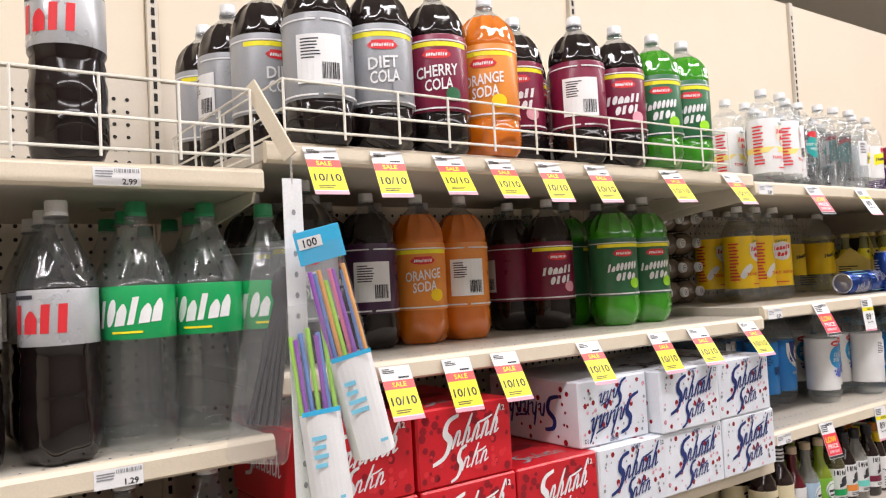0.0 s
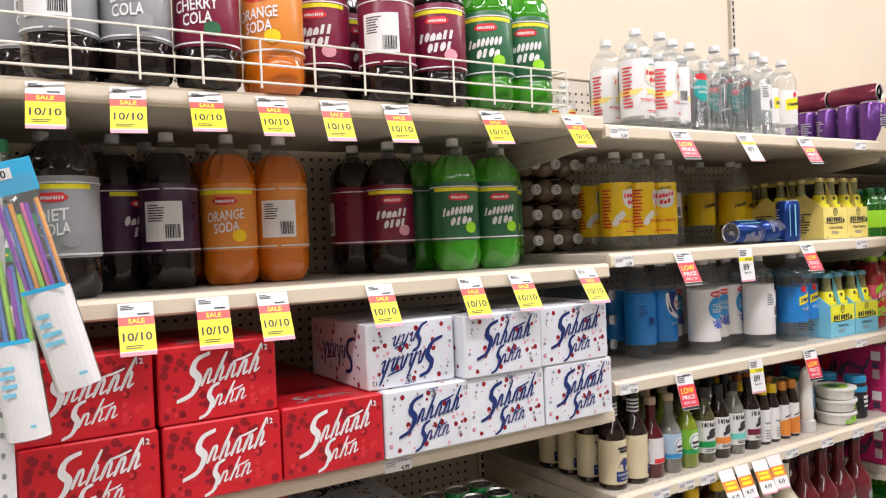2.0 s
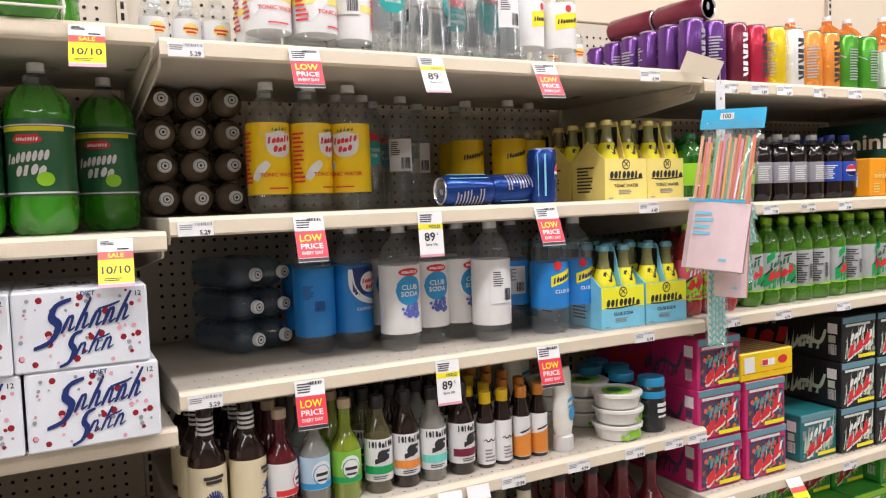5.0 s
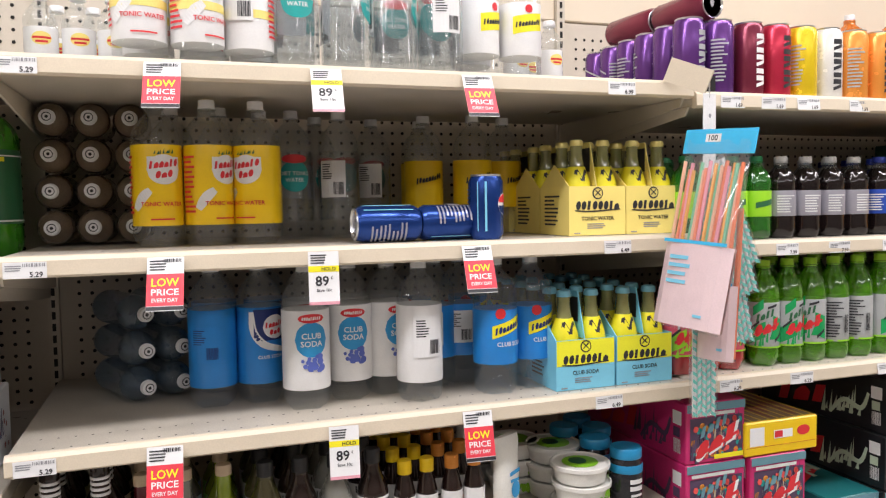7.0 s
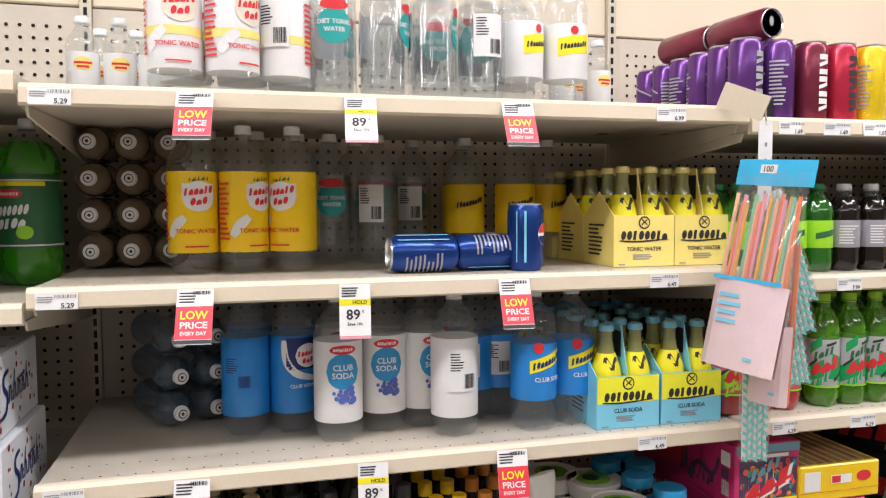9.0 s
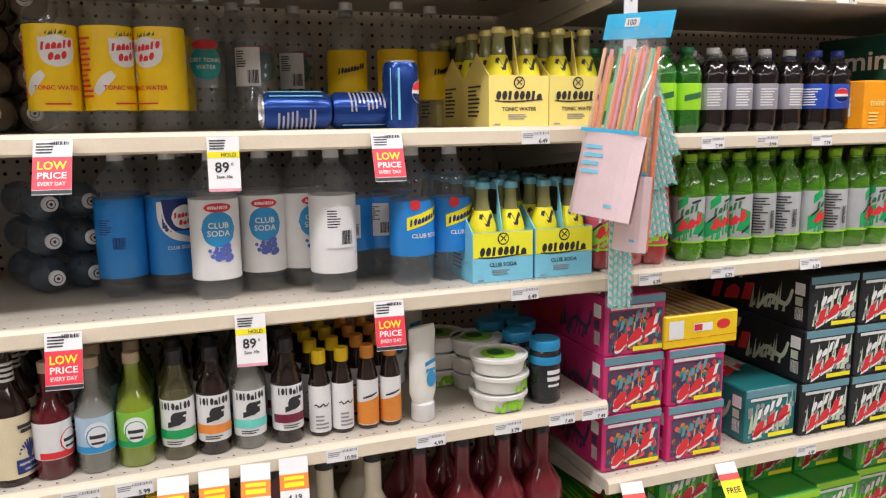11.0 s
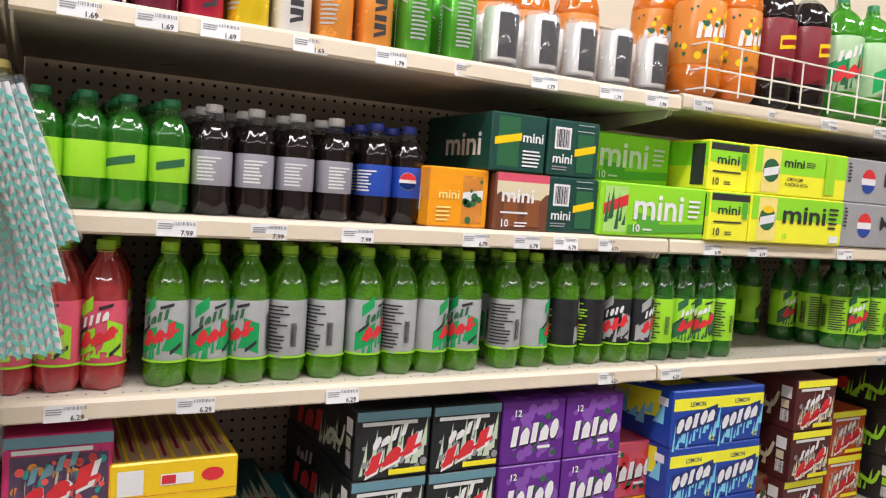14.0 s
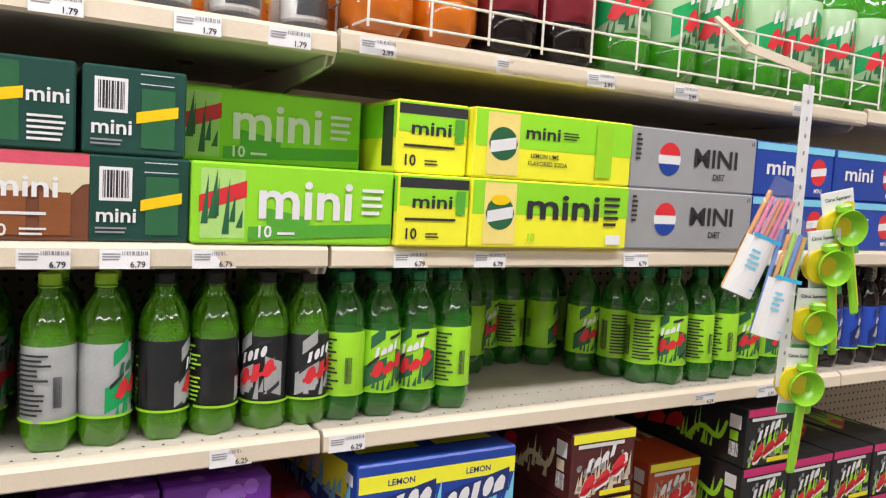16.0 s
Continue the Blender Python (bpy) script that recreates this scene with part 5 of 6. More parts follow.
LIMEDK = mat("mid_green_print", (0.10, 0.42, 0.04), 0.35)
KIND.update({
    "mor": mini_end("small orange soda mini-can carton", ORBOX, can_art(0.068, 0.042, 0.008, 0.095, ORCAN, LABELW) , "mini", PALEYEL, [("leaf", dots(0.072, 0.012, 0.106, 0.09, 9, 0.006, 2), GRLABEL), ("small_print", bars(0.015, 0.012, 0.05, 0.042, 4, 3), PALEYEL)], 0.040, 0.06, 0.016, 0.042),
    "mroot": mini_end("small brown root beer mini-can carton", BROWNBOX, [("pink_top", [rect(0.003, 0.092, MW - 0.003, 0.107)], PINKBOX), ("foam", [strip(0.003, MW - 0.003, lambda x: 0.062 + 0.01 * math.sin(x * 120), lambda x: 0.092, 16)], CREAMLAB), ("glass", [rect(0.02, 0.008, 0.052, 0.06), rect(0.066, 0.008, 0.10, 0.06)], mat("root_glass", (0.26, 0.09, 0.03), 0.35))], "mini", LABELW, [("count", [text("10", 0.024, 0.014, 0.014)], LABELW), ("small_print", bars(0.045, 0.008, 0.08, 0.02, 2, 3) + bars(0.012, 0.032, 0.10, 0.04, 1, 3), LABELW)], 0.050, 0.066, 0.026, 0.072),
    "msch": mini_end("small dark green ginger ale mini-can carton", DKGREENBOX, [("bar_panel", [rect(0.014, 0.052, 0.052, 0.094)], WHITE), ("bar_code", barcode(0.018, 0.056, 0.048, 0.090, 3), INK), ("can_panel", [rect(0.068, 0.010, 0.108, 0.084)], GRLABEL), ("slash", [slant(0.062, 0.112, 0.040, 0.014, 0.22)], YELLAB)], "mini", LABELW, [("small_print", bars(0.010, 0.012, 0.05, 0.022, 2, 5), GREYINK), ("frame", [rect(0.066, 0.089, 0.106, 0.090), rect(0.066, 0.101, 0.106, 0.102)], LABELW)], 0.034, 0.034, 0.018, 0.046),
    "msch2": mini_end("small dark green ginger ale mini-can carton, logo end", DKGREENBOX, [("can_panel", [rect(0.015, 0.010, 0.062, 0.102)], GRLABEL), ("slash", [slant(0.008, 0.066, 0.048, 0.014, 0.2)], YELLAB)], "mini", LABELW, [("small_print", bars(0.070, 0.012, 0.112, 0.046, 5, 5), LABELW)], 0.092, 0.066, 0.018, 0.046),
    "mdew": mini_long("lime-green soda mini-can carton with big white letters", LIMEBOX, 0.290, [("can_panel", [rect(0.012, 0.008, 0.070, 0.100)], mat("can_lime_print", (0.42, 0.70, 0.20), 0.35)), ("can_slash", [slant(0.010, 0.072, 0.042, 0.022, 0.35)], RED), ("can_stroke", jag(0.04, 0.05, 0.055, 0.08, 5, 6, 0.3), GRLABEL), ("green_swoosh", [slant(0.075, 0.285, 0.006, 0.018, 0.04), slant(0.10, 0.16, 0.02, 0.03, -0.2)], LIMEDK)], "mini", LABELW, 0.156, 0.062, 0.055, 0.135, [("count", [text("10", 0.098, 0.018, 0.016)], LABELW), ("small_print", bars(0.238, 0.045, 0.278, 0.088, 4, 3) + bars(0.115, 0.014, 0.15, 0.022, 1, 3), LABELW)]),
    "mstarE": lambda: carton("mini_carton", "yellow and lime mini-can carton with black top strip", MW, MH, MD, LEMON, [("lime_top", [rect(0.003, 0.062, MW - 0.003, 0.106)], LIMEBOX), ("black_strip", [rect(0.003, 0.088, MW - 0.003, 0.103)], INK), ("lettering", [text("mini", 0.058, 0.068, 0.020, 0.068)], INK), ("count", [text("10", 0.024, 0.020, 0.016)], INK), ("small_print", bars(0.012, 0.040, 0.10, 0.048, 1, 2) + bars(0.048, 0.014, 0.08, 0.024, 2, 4), INK), ("can_bit", [rect(0.098, 0.05, 0.114, 0.086)], LIMEDK)],
                             [("lime_top", [rect(0.01, 0.052, MD - 0.003, 0.104)], LIMEBOX), ("lettering", [text("mini", 0.08, 0.072, 0.030, 0.09)], INK), ("code_panel", [rect(MD - 0.05, 0.01, MD - 0.012, 0.1)], INK)], (), "mini can cartons"),
    "mstar": mini_long("yellow and lime lemon-lime mini-can carton", LEMON, 0.322, [("lime_top", [rect(0.003, 0.054, 0.319, 0.106)], LIMEBOX), ("can_panel", [rect(0.024, 0.006, 0.084, 0.103)], PALEYEL), ("logo_disc", [oval(0.054, 0.055, 0.027, 0.026)], GRLABEL), ("logo_shape", [slant(0.030, 0.078, 0.040, 0.018, 0.18)], LABELW), ("logo_gold", [oval(0.054, 0.076, 0.018, 0.008)], YELLAB)], "mini", INK, 0.180, 0.068, 0.042, 0.150, [("small_print", bars(0.265, 0.04, 0.305, 0.095, 5, 3), INK), ("bar_code", [rect(0.272, 0.008, 0.305, 0.024)], WHITE), ("count_bar", [text("10", 0.115, 0.018, 0.012)], LIMEBOX)]),
    "mstar2": mini_long("yellow and lime mini-can carton with a small word", LEMON, 0.322, [("lime_top", [rect(0.003, 0.050, 0.319, 0.106)], LIMEBOX), ("can_panel", [rect(0.024, 0.006, 0.084, 0.103)], PALEYEL), ("logo_disc", [oval(0.054, 0.055, 0.027, 0.026)], GRLABEL), ("logo_shape", [slant(0.030, 0.078, 0.040, 0.018, 0.18)], LABELW)], "mini", INK, 0.130, 0.076, 0.020, 0.068, [("lettering_small", [text("LEMON LIME", 0.135, 0.040, 0.007), text("FLAVORED SODA", 0.142, 0.028, 0.007)], INK), ("small_print", bars(0.17, 0.07, 0.21, 0.084, 3, 3), INK), ("lime_panel", [rect(0.24, 0.012, 0.275, 0.10)], LIMELAB)]),
    "mdiet": mini_long("silver mini-can carton of diet cola with a round emblem", GREYBOX, 0.328, [("emblem", [oval(0.095, 0.055, 0.028, 0.030)], LABELW), ("emblem_top", [strip(0.070, 0.120, lambda x: 0.062, lambda x: 0.055 + 0.030 * math.sqrt(max(0, 1 - ((x - 0.095) / 0.028) ** 2)), 10)], RED), ("emblem_foot", [strip(0.070, 0.120, lambda x: 0.055 - 0.030 * math.sqrt(max(0, 1 - ((x - 0.095) / 0.028) ** 2)), lambda x: 0.046, 10)], BLUEBOX)], "MINI", INK, 0.215, 0.062, 0.033, 0.115, [("lettering_small", [text("DIET", 0.225, 0.028, 0.011), text("10", 0.314, 0.097, 0.007)], INK), ("small_print", bars(0.012, 0.05, 0.028, 0.1, 6, 3), INK)]),
    "mcola": mini_long("blue mini-can carton of cola with white letters", BLUEBOX, 0.250, [("emblem", [oval(0.20, 0.055, 0.026, 0.028)], RED), ("emblem_band", [slant(0.175, 0.225, 0.045, 0.016, 0.1)], LABELW), ("sky_top", [rect(0.003, 0.092, 0.247, 0.106)], SKYBLUE)], "mini", LABELW, 0.085, 0.058, 0.030, 0.10, [("lettering_small", [text("MINI", 0.2, 0.016, 0.009)], LABELW)]),
})
z2 = ZS["E2"] + 0.001
put_box("mor", 3.098, z2, 0.012)
put_box("mroot", 3.228, z2, 0.0)
put_box("msch", 3.345, z2, 0.0)
put_box("msch", 3.338, z2 + MH, 0.0)
put_box("msch2", 3.210, z2 + MH, 0.0)
put_box("mdew", 3.467, z2, -0.008)
put_box("mdew", 3.455, z2 + MH, 0.10)
put_box("mstarE", 3.757, z2, -0.02)
put_box("mstarE", 3.757, z2 + MH, -0.005)
put_box("mstar", 3.881, z2, -0.022)
put_box("mstar2", 3.881, z2 + MH, -0.020)
put_box("mdiet", 4.205, z2, -0.013)
put_box("mdiet", 4.208, z2 + MH, -0.010)
for x in (4.545, 4.80, 5.06):
    for j in range(2):
        put_box("mcola", x, z2 + MH * j, 0.0)


# ---- four-packs of glass mixers ----
def fourpack(label, lower, upper, capm, seed):
    W, D, H = 0.128, 0.125, 0.098

    def make():
        t = thing("bottle_carrier", label, "bottle carrier", "four-packs of glass mixers")
        vs, fs = boxes((0, 0, 0.0005, W, 0.002, H), (0, D - 0.002, 0.0005, W, D, H), (0, 0.002, 0.0005, 0.002, D - 0.002, H), (W - 0.002, 0.002, 0.0005, W, D - 0.002, H)), None
        b = part("carrier", vs, lower, t)
        hv = [(W / 2 - 0.001, 0.004, H), (W / 2 - 0.001, D - 0.004, H), (W / 2 - 0.001, D - 0.03, H + 0.09), (W / 2 - 0.001, 0.03, H + 0.09)]
        hv += [(x + 0.002, y, zz) for x, y, zz in hv]
        part("handle", (hv, [(0, 1, 2, 3), (7, 6, 5, 4), (0, 4, 5, 1), (1, 5, 6, 2), (2, 6, 7, 3), (3, 7, 4, 0)]), lower, t)
        decal("handle_print", [rect(0.012, H + 0.03, D - 0.04, H + 0.078, 2)], INK, t, lambda x, y, o: (W / 2 - 0.001 - o, D - 0.012 - x, y), 0.0006)
        sv = [(0, 0.002, H), (0, D - 0.002, H), (0, D / 2, H + 0.045), (0.002, 0.002, H), (0.002, D - 0.002, H), (0.002, D / 2, H + 0.045)]
        part("side_gusset", (sv, [(0, 1, 2), (5, 4, 3), (0, 3, 4, 1), (1, 4, 5, 2), (2, 5, 3, 0)]), lower, t)
        fn = lambda x, y, o: (x, -o, y)
        if upper is not lower:
            decal("yellow_half", [rect(0.001, 0.048, W - 0.001, H - 0.001)], upper, b, fn, 0.0005)
        decal("logo", wordmark(W / 2, 0.060, 0.100, 0.017, 8, 0.0, 0.12, 5, 0.30) + [swoop(0, 0, [(0.012, 0.050), (0.05, 0.048), (0.115, 0.052)], 0.003)], INK, b, fn, 0.0009)
        decal("emblem", [ribbon([(W / 2 + 0.011 * math.cos(q * 0.5), 0.084 + 0.011 * math.sin(q * 0.5)) for q in range(14)], 0.003), slant(W / 2 - 0.006, W / 2 + 0.006, 0.078, 0.003, 0.9, 2), slant(W / 2 - 0.006, W / 2 + 0.006, 0.089, 0.003, -0.9, 2)], INK, b, fn, 0.0009)
        word = "TONIC WATER" if upper is lower else "CLUB SODA"
        decal("lettering", [text(word, W / 2, 0.034, 0.0075)], INK, b, fn, 0.0009)
        decal("small_print", bars(0.04, 0.014, 0.09, 0.026, 3, seed) + bars(0.01, 0.004, 0.03, 0.009, 1, seed), GREYINK, b, fn, 0.0009)
        decal("side_print", bars(0.02, 0.02, 0.09, 0.085, 8, seed), INK, b, lambda x, y, o: (-o, D - x, y), 0.0006)
        first = None
        for i in range(2):
            for j in range(2):
                m = pose(0.034 + 0.06 * i, 0.032 + 0.06 * j, 0.003)
                if first is None:
                    g = part("bottle", lathe([(0.026, 0), (0.029, 0.006), (0.029, 0.085), (0.026, 0.105), (0.016, 0.135), (0.012, 0.16), (0.0125, 0.178)], 20), TOPOGL, t, "pale glass bottle", True)
                    c = part("cap", lathe([(0.0145, 0.176), (0.0150, 0.179), (0.013, 0.187), (0.009, 0.189)], 18, [(0.175, 0.18, 18, 0.0012)]), capm, g, "crown cap", True)
                    n = part("neck_label", lathe([(0.0292, 0.082), (0.0295, 0.086), (0.0268, 0.106), (0.0172, 0.1345)], 20), YELLOW, g, "", True)
                    stroke = [ribbon([(-0.014, 0.098), (-0.012, 0.128)], 0.008), ribbon([(-0.012, 0.128), (0.0, 0.106)], 0.007), ribbon([(0.0, 0.106), (0.012, 0.128)], 0.007), ribbon([(0.012, 0.128), (0.014, 0.098)], 0.008)]
                    q = decal("neck_mark", stroke, INK, g, lambda x, y, o: ((0.0276 - max(0.0, y - 0.106) * 0.337) * math.cos(-math.pi / 2 + x / 0.023), (0.0276 - max(0.0, y - 0.106) * 0.337) * math.sin(-math.pi / 2 + x / 0.023), y), 0.0)
                    first = (g, c, n, q)
                    g.matrix_basis = m
                else:
                    g = first[0].copy()
                    scene.collection.objects.link(g)
                    g.parent, g.matrix_basis = t, m
                    for o in first[1:]:
                        k = o.copy()
                        scene.collection.objects.link(k)
                        k.parent = g
        return t
    return make


KIND["topoy"] = fourpack("pale yellow four-pack carrier of glass tonic bottles", PALEYEL, PALEYEL, mat("yellow_crown", (0.72, 0.62, 0.22), 0.3, metal=0.3), 3)
KIND["topob"] = fourpack("blue and yellow four-pack carrier of glass club sodas", SKYBLUE, LEMON, mat("blue_crown", (0.20, 0.50, 0.62), 0.3, metal=0.3), 4)
row("C2", [("topoy", 2.206, 0.072, 0), ("topoy", 2.336, 0.072, 0), ("topoy", 2.206, 0.205, 0), ("topoy", 2.196, 0.34, 0), ("topoy", 2.336, 0.205, 0)])
row("C3", [("topob", 2.152, 0.028, 0), ("topob", 2.285, 0.028, 0), ("topob", 2.15, 0.16, 0), ("topob", 2.285, 0.16, 0), ("topob", 2.15, 0.29, 0), ("topob", 2.285, 0.29, 0)])
put("dewr", KIND["dewr"], 2.432 + 0.02, 0.06, ZS["D3"], 0)


# ---- syrups, bitters and mixers, section C lower ----
def syrup(name, label, R, H, glass, cap, capz, lab, lz, prints, shoulder=0.62, neckr=0.36, group="cocktail syrup bottles", pour=False):
    def make():
        t = thing(name, label, "bottle", group)
        part("body", lathe([(R * 0.9, 0), (R, 0.004), (R, shoulder * H), (R * 0.93, (shoulder + 0.05) * H), (R * (neckr + 0.15), (shoulder + 0.16) * H), (R * neckr, (shoulder + 0.22) * H), (R * neckr, capz * H)], 28), glass, t, "", True)
        part("cap", lathe([(R * neckr * 1.12, capz * H - 0.002), (R * neckr * 1.15, capz * H), (R * neckr * 1.12, H - 0.002), (R * neckr, H)], 24, [(capz * H, H - 0.003, 20, 0.001)]), cap, t, "", True)
        if pour:
            for q in range(7):
                zz = capz * H - 0.008 - q * 0.009
                part("stripe", lathe([(R * (neckr + 0.05), zz), (R * (neckr + 0.06), zz + 0.002), (R * (neckr + 0.05), zz + 0.0045)], 20), LABELW, t, "", True)
        b = part("label_band", lathe([(R * 1.004, lz[0] * H), (R * 1.01, lz[0] * H + 0.001), (R * 1.01, lz[1] * H), (R * 1.004, lz[1] * H)], 28), lab, t, "", True)
        for i, (nm, sh, mm, turn) in enumerate(prints(R, H)):
            decal(nm, sh, mm, b, bent(R * 1.01, turn), 0.0006 + 0.0003 * i)
        return t
    return make


def agave_print(R, H):
    return [("leaf_print", [ribbon([(0, 0.045), (0.020 * math.cos(a), 0.045 + 0.030 * math.sin(a))], 0.004) for a in [0.3 + 0.25 * i for i in range(11)]], NAVY, 0.0), ("blue_panel", [rect(-0.024, 0.020, 0.024, 0.044)], NAVY, 0.0), ("lettering", [text("AGAVE NECTAR", 0, 0.036, 0.0045, 0.042), text("ORGANIC", 0, 0.026, 0.004, 0.026)], LABELW, 0.0), ("maker_mark", [rect(-0.018, 0.096, 0.018, 0.102), rect(-0.014, 0.088, 0.014, 0.094)], INK, 0.0), ("small_print", bars(-0.018, 0.02, 0.018, 0.10, 14, 3), GREYINK, math.pi)]


def rose_print(col):
    return lambda R, H: [("colour_foot", [rect(-0.05, 0.037, 0.05, 0.048, 16)], col, 0.0), ("disc", [oval(0, 0.068, 0.020, 0.022)], LABELW, 0.0), ("ring", [ribbon([(0.017 * math.cos(q * 0.5), 0.064 + 0.019 * math.sin(q * 0.5)) for q in range(14)], 0.002)], col, 0.0), ("maker_mark", [rect(-0.012, 0.062, 0.012, 0.068), rect(-0.010, 0.052, 0.010, 0.056)], INK, 0.0), ("small_print", bars(-0.014, 0.04, 0.014, 0.09, 9, 3), INK, 2.2)]


def smith_print(col):
    return lambda R, H: [("lettering_bar", wordmark(0, 0.099, 0.054, 0.013, 8, 0.0, 0.0, 4, 0.2), INK, 0.0), ("figure", [oval(0.002, 0.076, 0.011, 0.012), slant(-0.014, 0.016, 0.060, 0.010, 0.3), rect(0.004, 0.082, 0.018, 0.088)], INK, 0.0), ("colour_band", [rect(-R * 1.3, 0.040, R * 1.3, 0.056)], col, 0.0), ("small_print", bars(-0.018, 0.030, 0.018, 0.038, 2, 3), INK, 0.0)]


KIND.update({
    "agave": syrup("syrup_bottle", "dark agave nectar bottle with a cream label", 0.0335, 0.222, AMBER, AMBER, 0.93, CREAMLAB, (0.06, 0.53), agave_print, 0.56, 0.40, pour=True),
    "grena": syrup("syrup_bottle", "dark red grenadine bottle with a beige cap", 0.0300, 0.196, GRENA, CAPBEIGE, 0.92, LABELW, (0.18, 0.50), rose_print(RED), 0.50, 0.40),
    "simple": syrup("syrup_bottle", "clear simple syrup bottle with a pale blue label", 0.0300, 0.196, PALEG, CAPBEIGE, 0.92, mat("pale_blue_label", (0.45, 0.62, 0.78), 0.4), (0.18, 0.50), rose_print(MIDBLUE), 0.50, 0.40),
    "limej": syrup("syrup_bottle", "green lime juice bottle with a beige cap", 0.0300, 0.196, LIMEJ, CAPBEIGE, 0.92, mat("lime_green_label", (0.22, 0.52, 0.04), 0.4), (0.18, 0.50), rose_print(SPGREEN), 0.50, 0.40),
    "bslime": syrup("mixer_bottle", "mixer bottle with white label and green band", 0.0285, 0.192, OLIVEG, CAPK, 0.88, LABELW, (0.13, 0.57), smith_print(SPGREEN), 0.60, 0.45),
    "bsor": syrup("mixer_bottle", "dark mixer bottle with white label and orange band", 0.0285, 0.192, AMBER, CAPK, 0.88, LABELW, (0.13, 0.57), smith_print(ORANGEC), 0.60, 0.45),
    "bsblue": syrup("mixer_bottle", "pale mixer bottle with white label and aqua band", 0.0285, 0.192, PALEG, CAPK, 0.88, LABELW, (0.13, 0.57), smith_print(AQUA), 0.60, 0.45),
    "bsred": syrup("mixer_bottle", "dark mixer bottle with white label and maroon band", 0.0285, 0.192, AMBER, CAPK, 0.88, LABELW, (0.13, 0.57), smith_print(MAROON), 0.60, 0.45),
    "bitw": syrup("bitters_bottle", "small bitters bottle with white wrap and yellow cap", 0.0205, 0.162, AMBER, YELLAB, 0.86, WHITE, (0.05, 0.60), lambda R, H: [("script_mark", [ribbon([(-0.014 + 0.004 * i, 0.06 + 0.003 * math.sin(i * 2)) for i in range(8)], 0.003)], INK, 0.0), ("small_print", bars(-0.012, 0.015, 0.012, 0.045, 4, 2), GREYINK, 0.0)], 0.60, 0.58, "bitters bottles"),
    "bito": syrup("bitters_bottle", "small bitters bottle with orange label and orange cap", 0.0205, 0.162, AMBER, ORCAN, 0.86, WHITE, (0.05, 0.60), lambda R, H: [("orange_half", [strip(-0.058, 0.058, lambda x: 0.010, lambda x: 0.058 + 0.25 * x if abs(x) < 0.03 else 0.058, 24)], ORLABEL, 0.0), ("script_mark", [ribbon([(-0.014 + 0.004 * i, 0.062 + 0.006 * i * 0.2) for i in range(8)], 0.004)], INK, 0.0)], 0.60, 0.58, "bitters bottles"),
})
for y, d in ((0.06, 0.0), (0.135, -0.002), (0.21, 0.0), (0.285, 0.0)):
    row("C4", [(k, x + d, y, r) for k, x, r in (("agave", 1.272, 10), ("agave", 1.345, 60), ("grena", 1.407, 60), ("simple", 1.472, 10), ("limej", 1.536, 0), ("bslime", 1.605, -8), ("bsor", 1.665, 0), ("bsblue", 1.727, 0), ("bsred", 1.795, 12), ("bitw", 1.855, 0), ("bitw", 1.898, 10), ("bito", 1.947, 0), ("bito", 1.992, 0))])


def squeeze():
    t = thing("squeeze_bottle", "white squeeze bottle standing on its cap", "bottle", "white squeeze bottles")
    b = part("body", ([(rx * math.cos(a), ry * math.sin(a), z) for rx, ry, z in ((0.022, 0.018, 0.036), (0.030, 0.020, 0.055), (0.031, 0.020, 0.11), (0.029, 0.018, 0.14), (0.034, 0.014, 0.172), (0.033, 0.006, 0.186)) for a in [2 * math.pi * i / 20 for i in range(20)]],
                    [(j * 20 + i, j * 20 + (i + 1) % 20, (j + 1) * 20 + (i + 1) % 20, (j + 1) * 20 + i) for j in range(5) for i in range(20)] + [tuple(range(100, 120))]), TUBW, t, "", True)
    part("cap", lathe([(0.022, 0), (0.024, 0.003), (0.023, 0.034), (0.018, 0.038)], 24), CAPW, t, "", True)
    decal("blue_print", [oval(0.004, 0.085, 0.012, 0.016), slant(-0.012, 0.016, 0.112, 0.008, 0.2), rect(-0.01, 0.10, 0.014, 0.106)], MIDBLUE, b, lambda x, y, o: (x, -0.0205 - o, y))
    return t


put("squeeze", squeeze, 2.056, 0.055, ZS["C4"], 25)
for x, y in ((1.985, 0.33), (2.065, 0.28), (2.12, 0.33)):
    put("squeeze", squeeze, x, y, ZS["C4"], 10)


def tub():
    t = thing("rimming_tub", "round white plastic tub with a lime print", "tub", "stacked white tubs")
    b = part("tub_body", lathe([(0.047, 0), (0.050, 0.002), (0.056, 0.030)], 36), TUBW, t, "", True)
    part("lid", lathe([(0.057, 0.028), (0.060, 0.029), (0.060, 0.036), (0.057, 0.037), (0.054, 0.034), (0.02, 0.034)], 36), TUBW, t, "clear-white snap lid", True)
    decal("lime_print", dots(-0.035, 0.008, 0.035, 0.024, 16, 0.006, 3), SQGREEN, b, bent(0.0555), 0.0006)
    decal("lid_print", [oval(0, 0, 0.036, 0.036)], SQGREEN, t, lambda x, y, o: (x, y, 0.0344 + o))
    decal("lid_print_dark", [oval(0.005, 0.004, 0.020, 0.018)], GRLABEL, t, lambda x, y, o: (x, y, 0.0348 + o))
    return t


for x, y, n, g in ((2.222, 0.065, 3, 0), (2.225, 0.195, 3, 1), (2.16, 0.255, 3, 2), (2.21, 0.33, 2, 0)):
    for j in range(n):
        put("tub", tub, x + 0.003 * ((j + g) % 2), y, ZS["C4"] + 0.0375 * j, 40 * j)


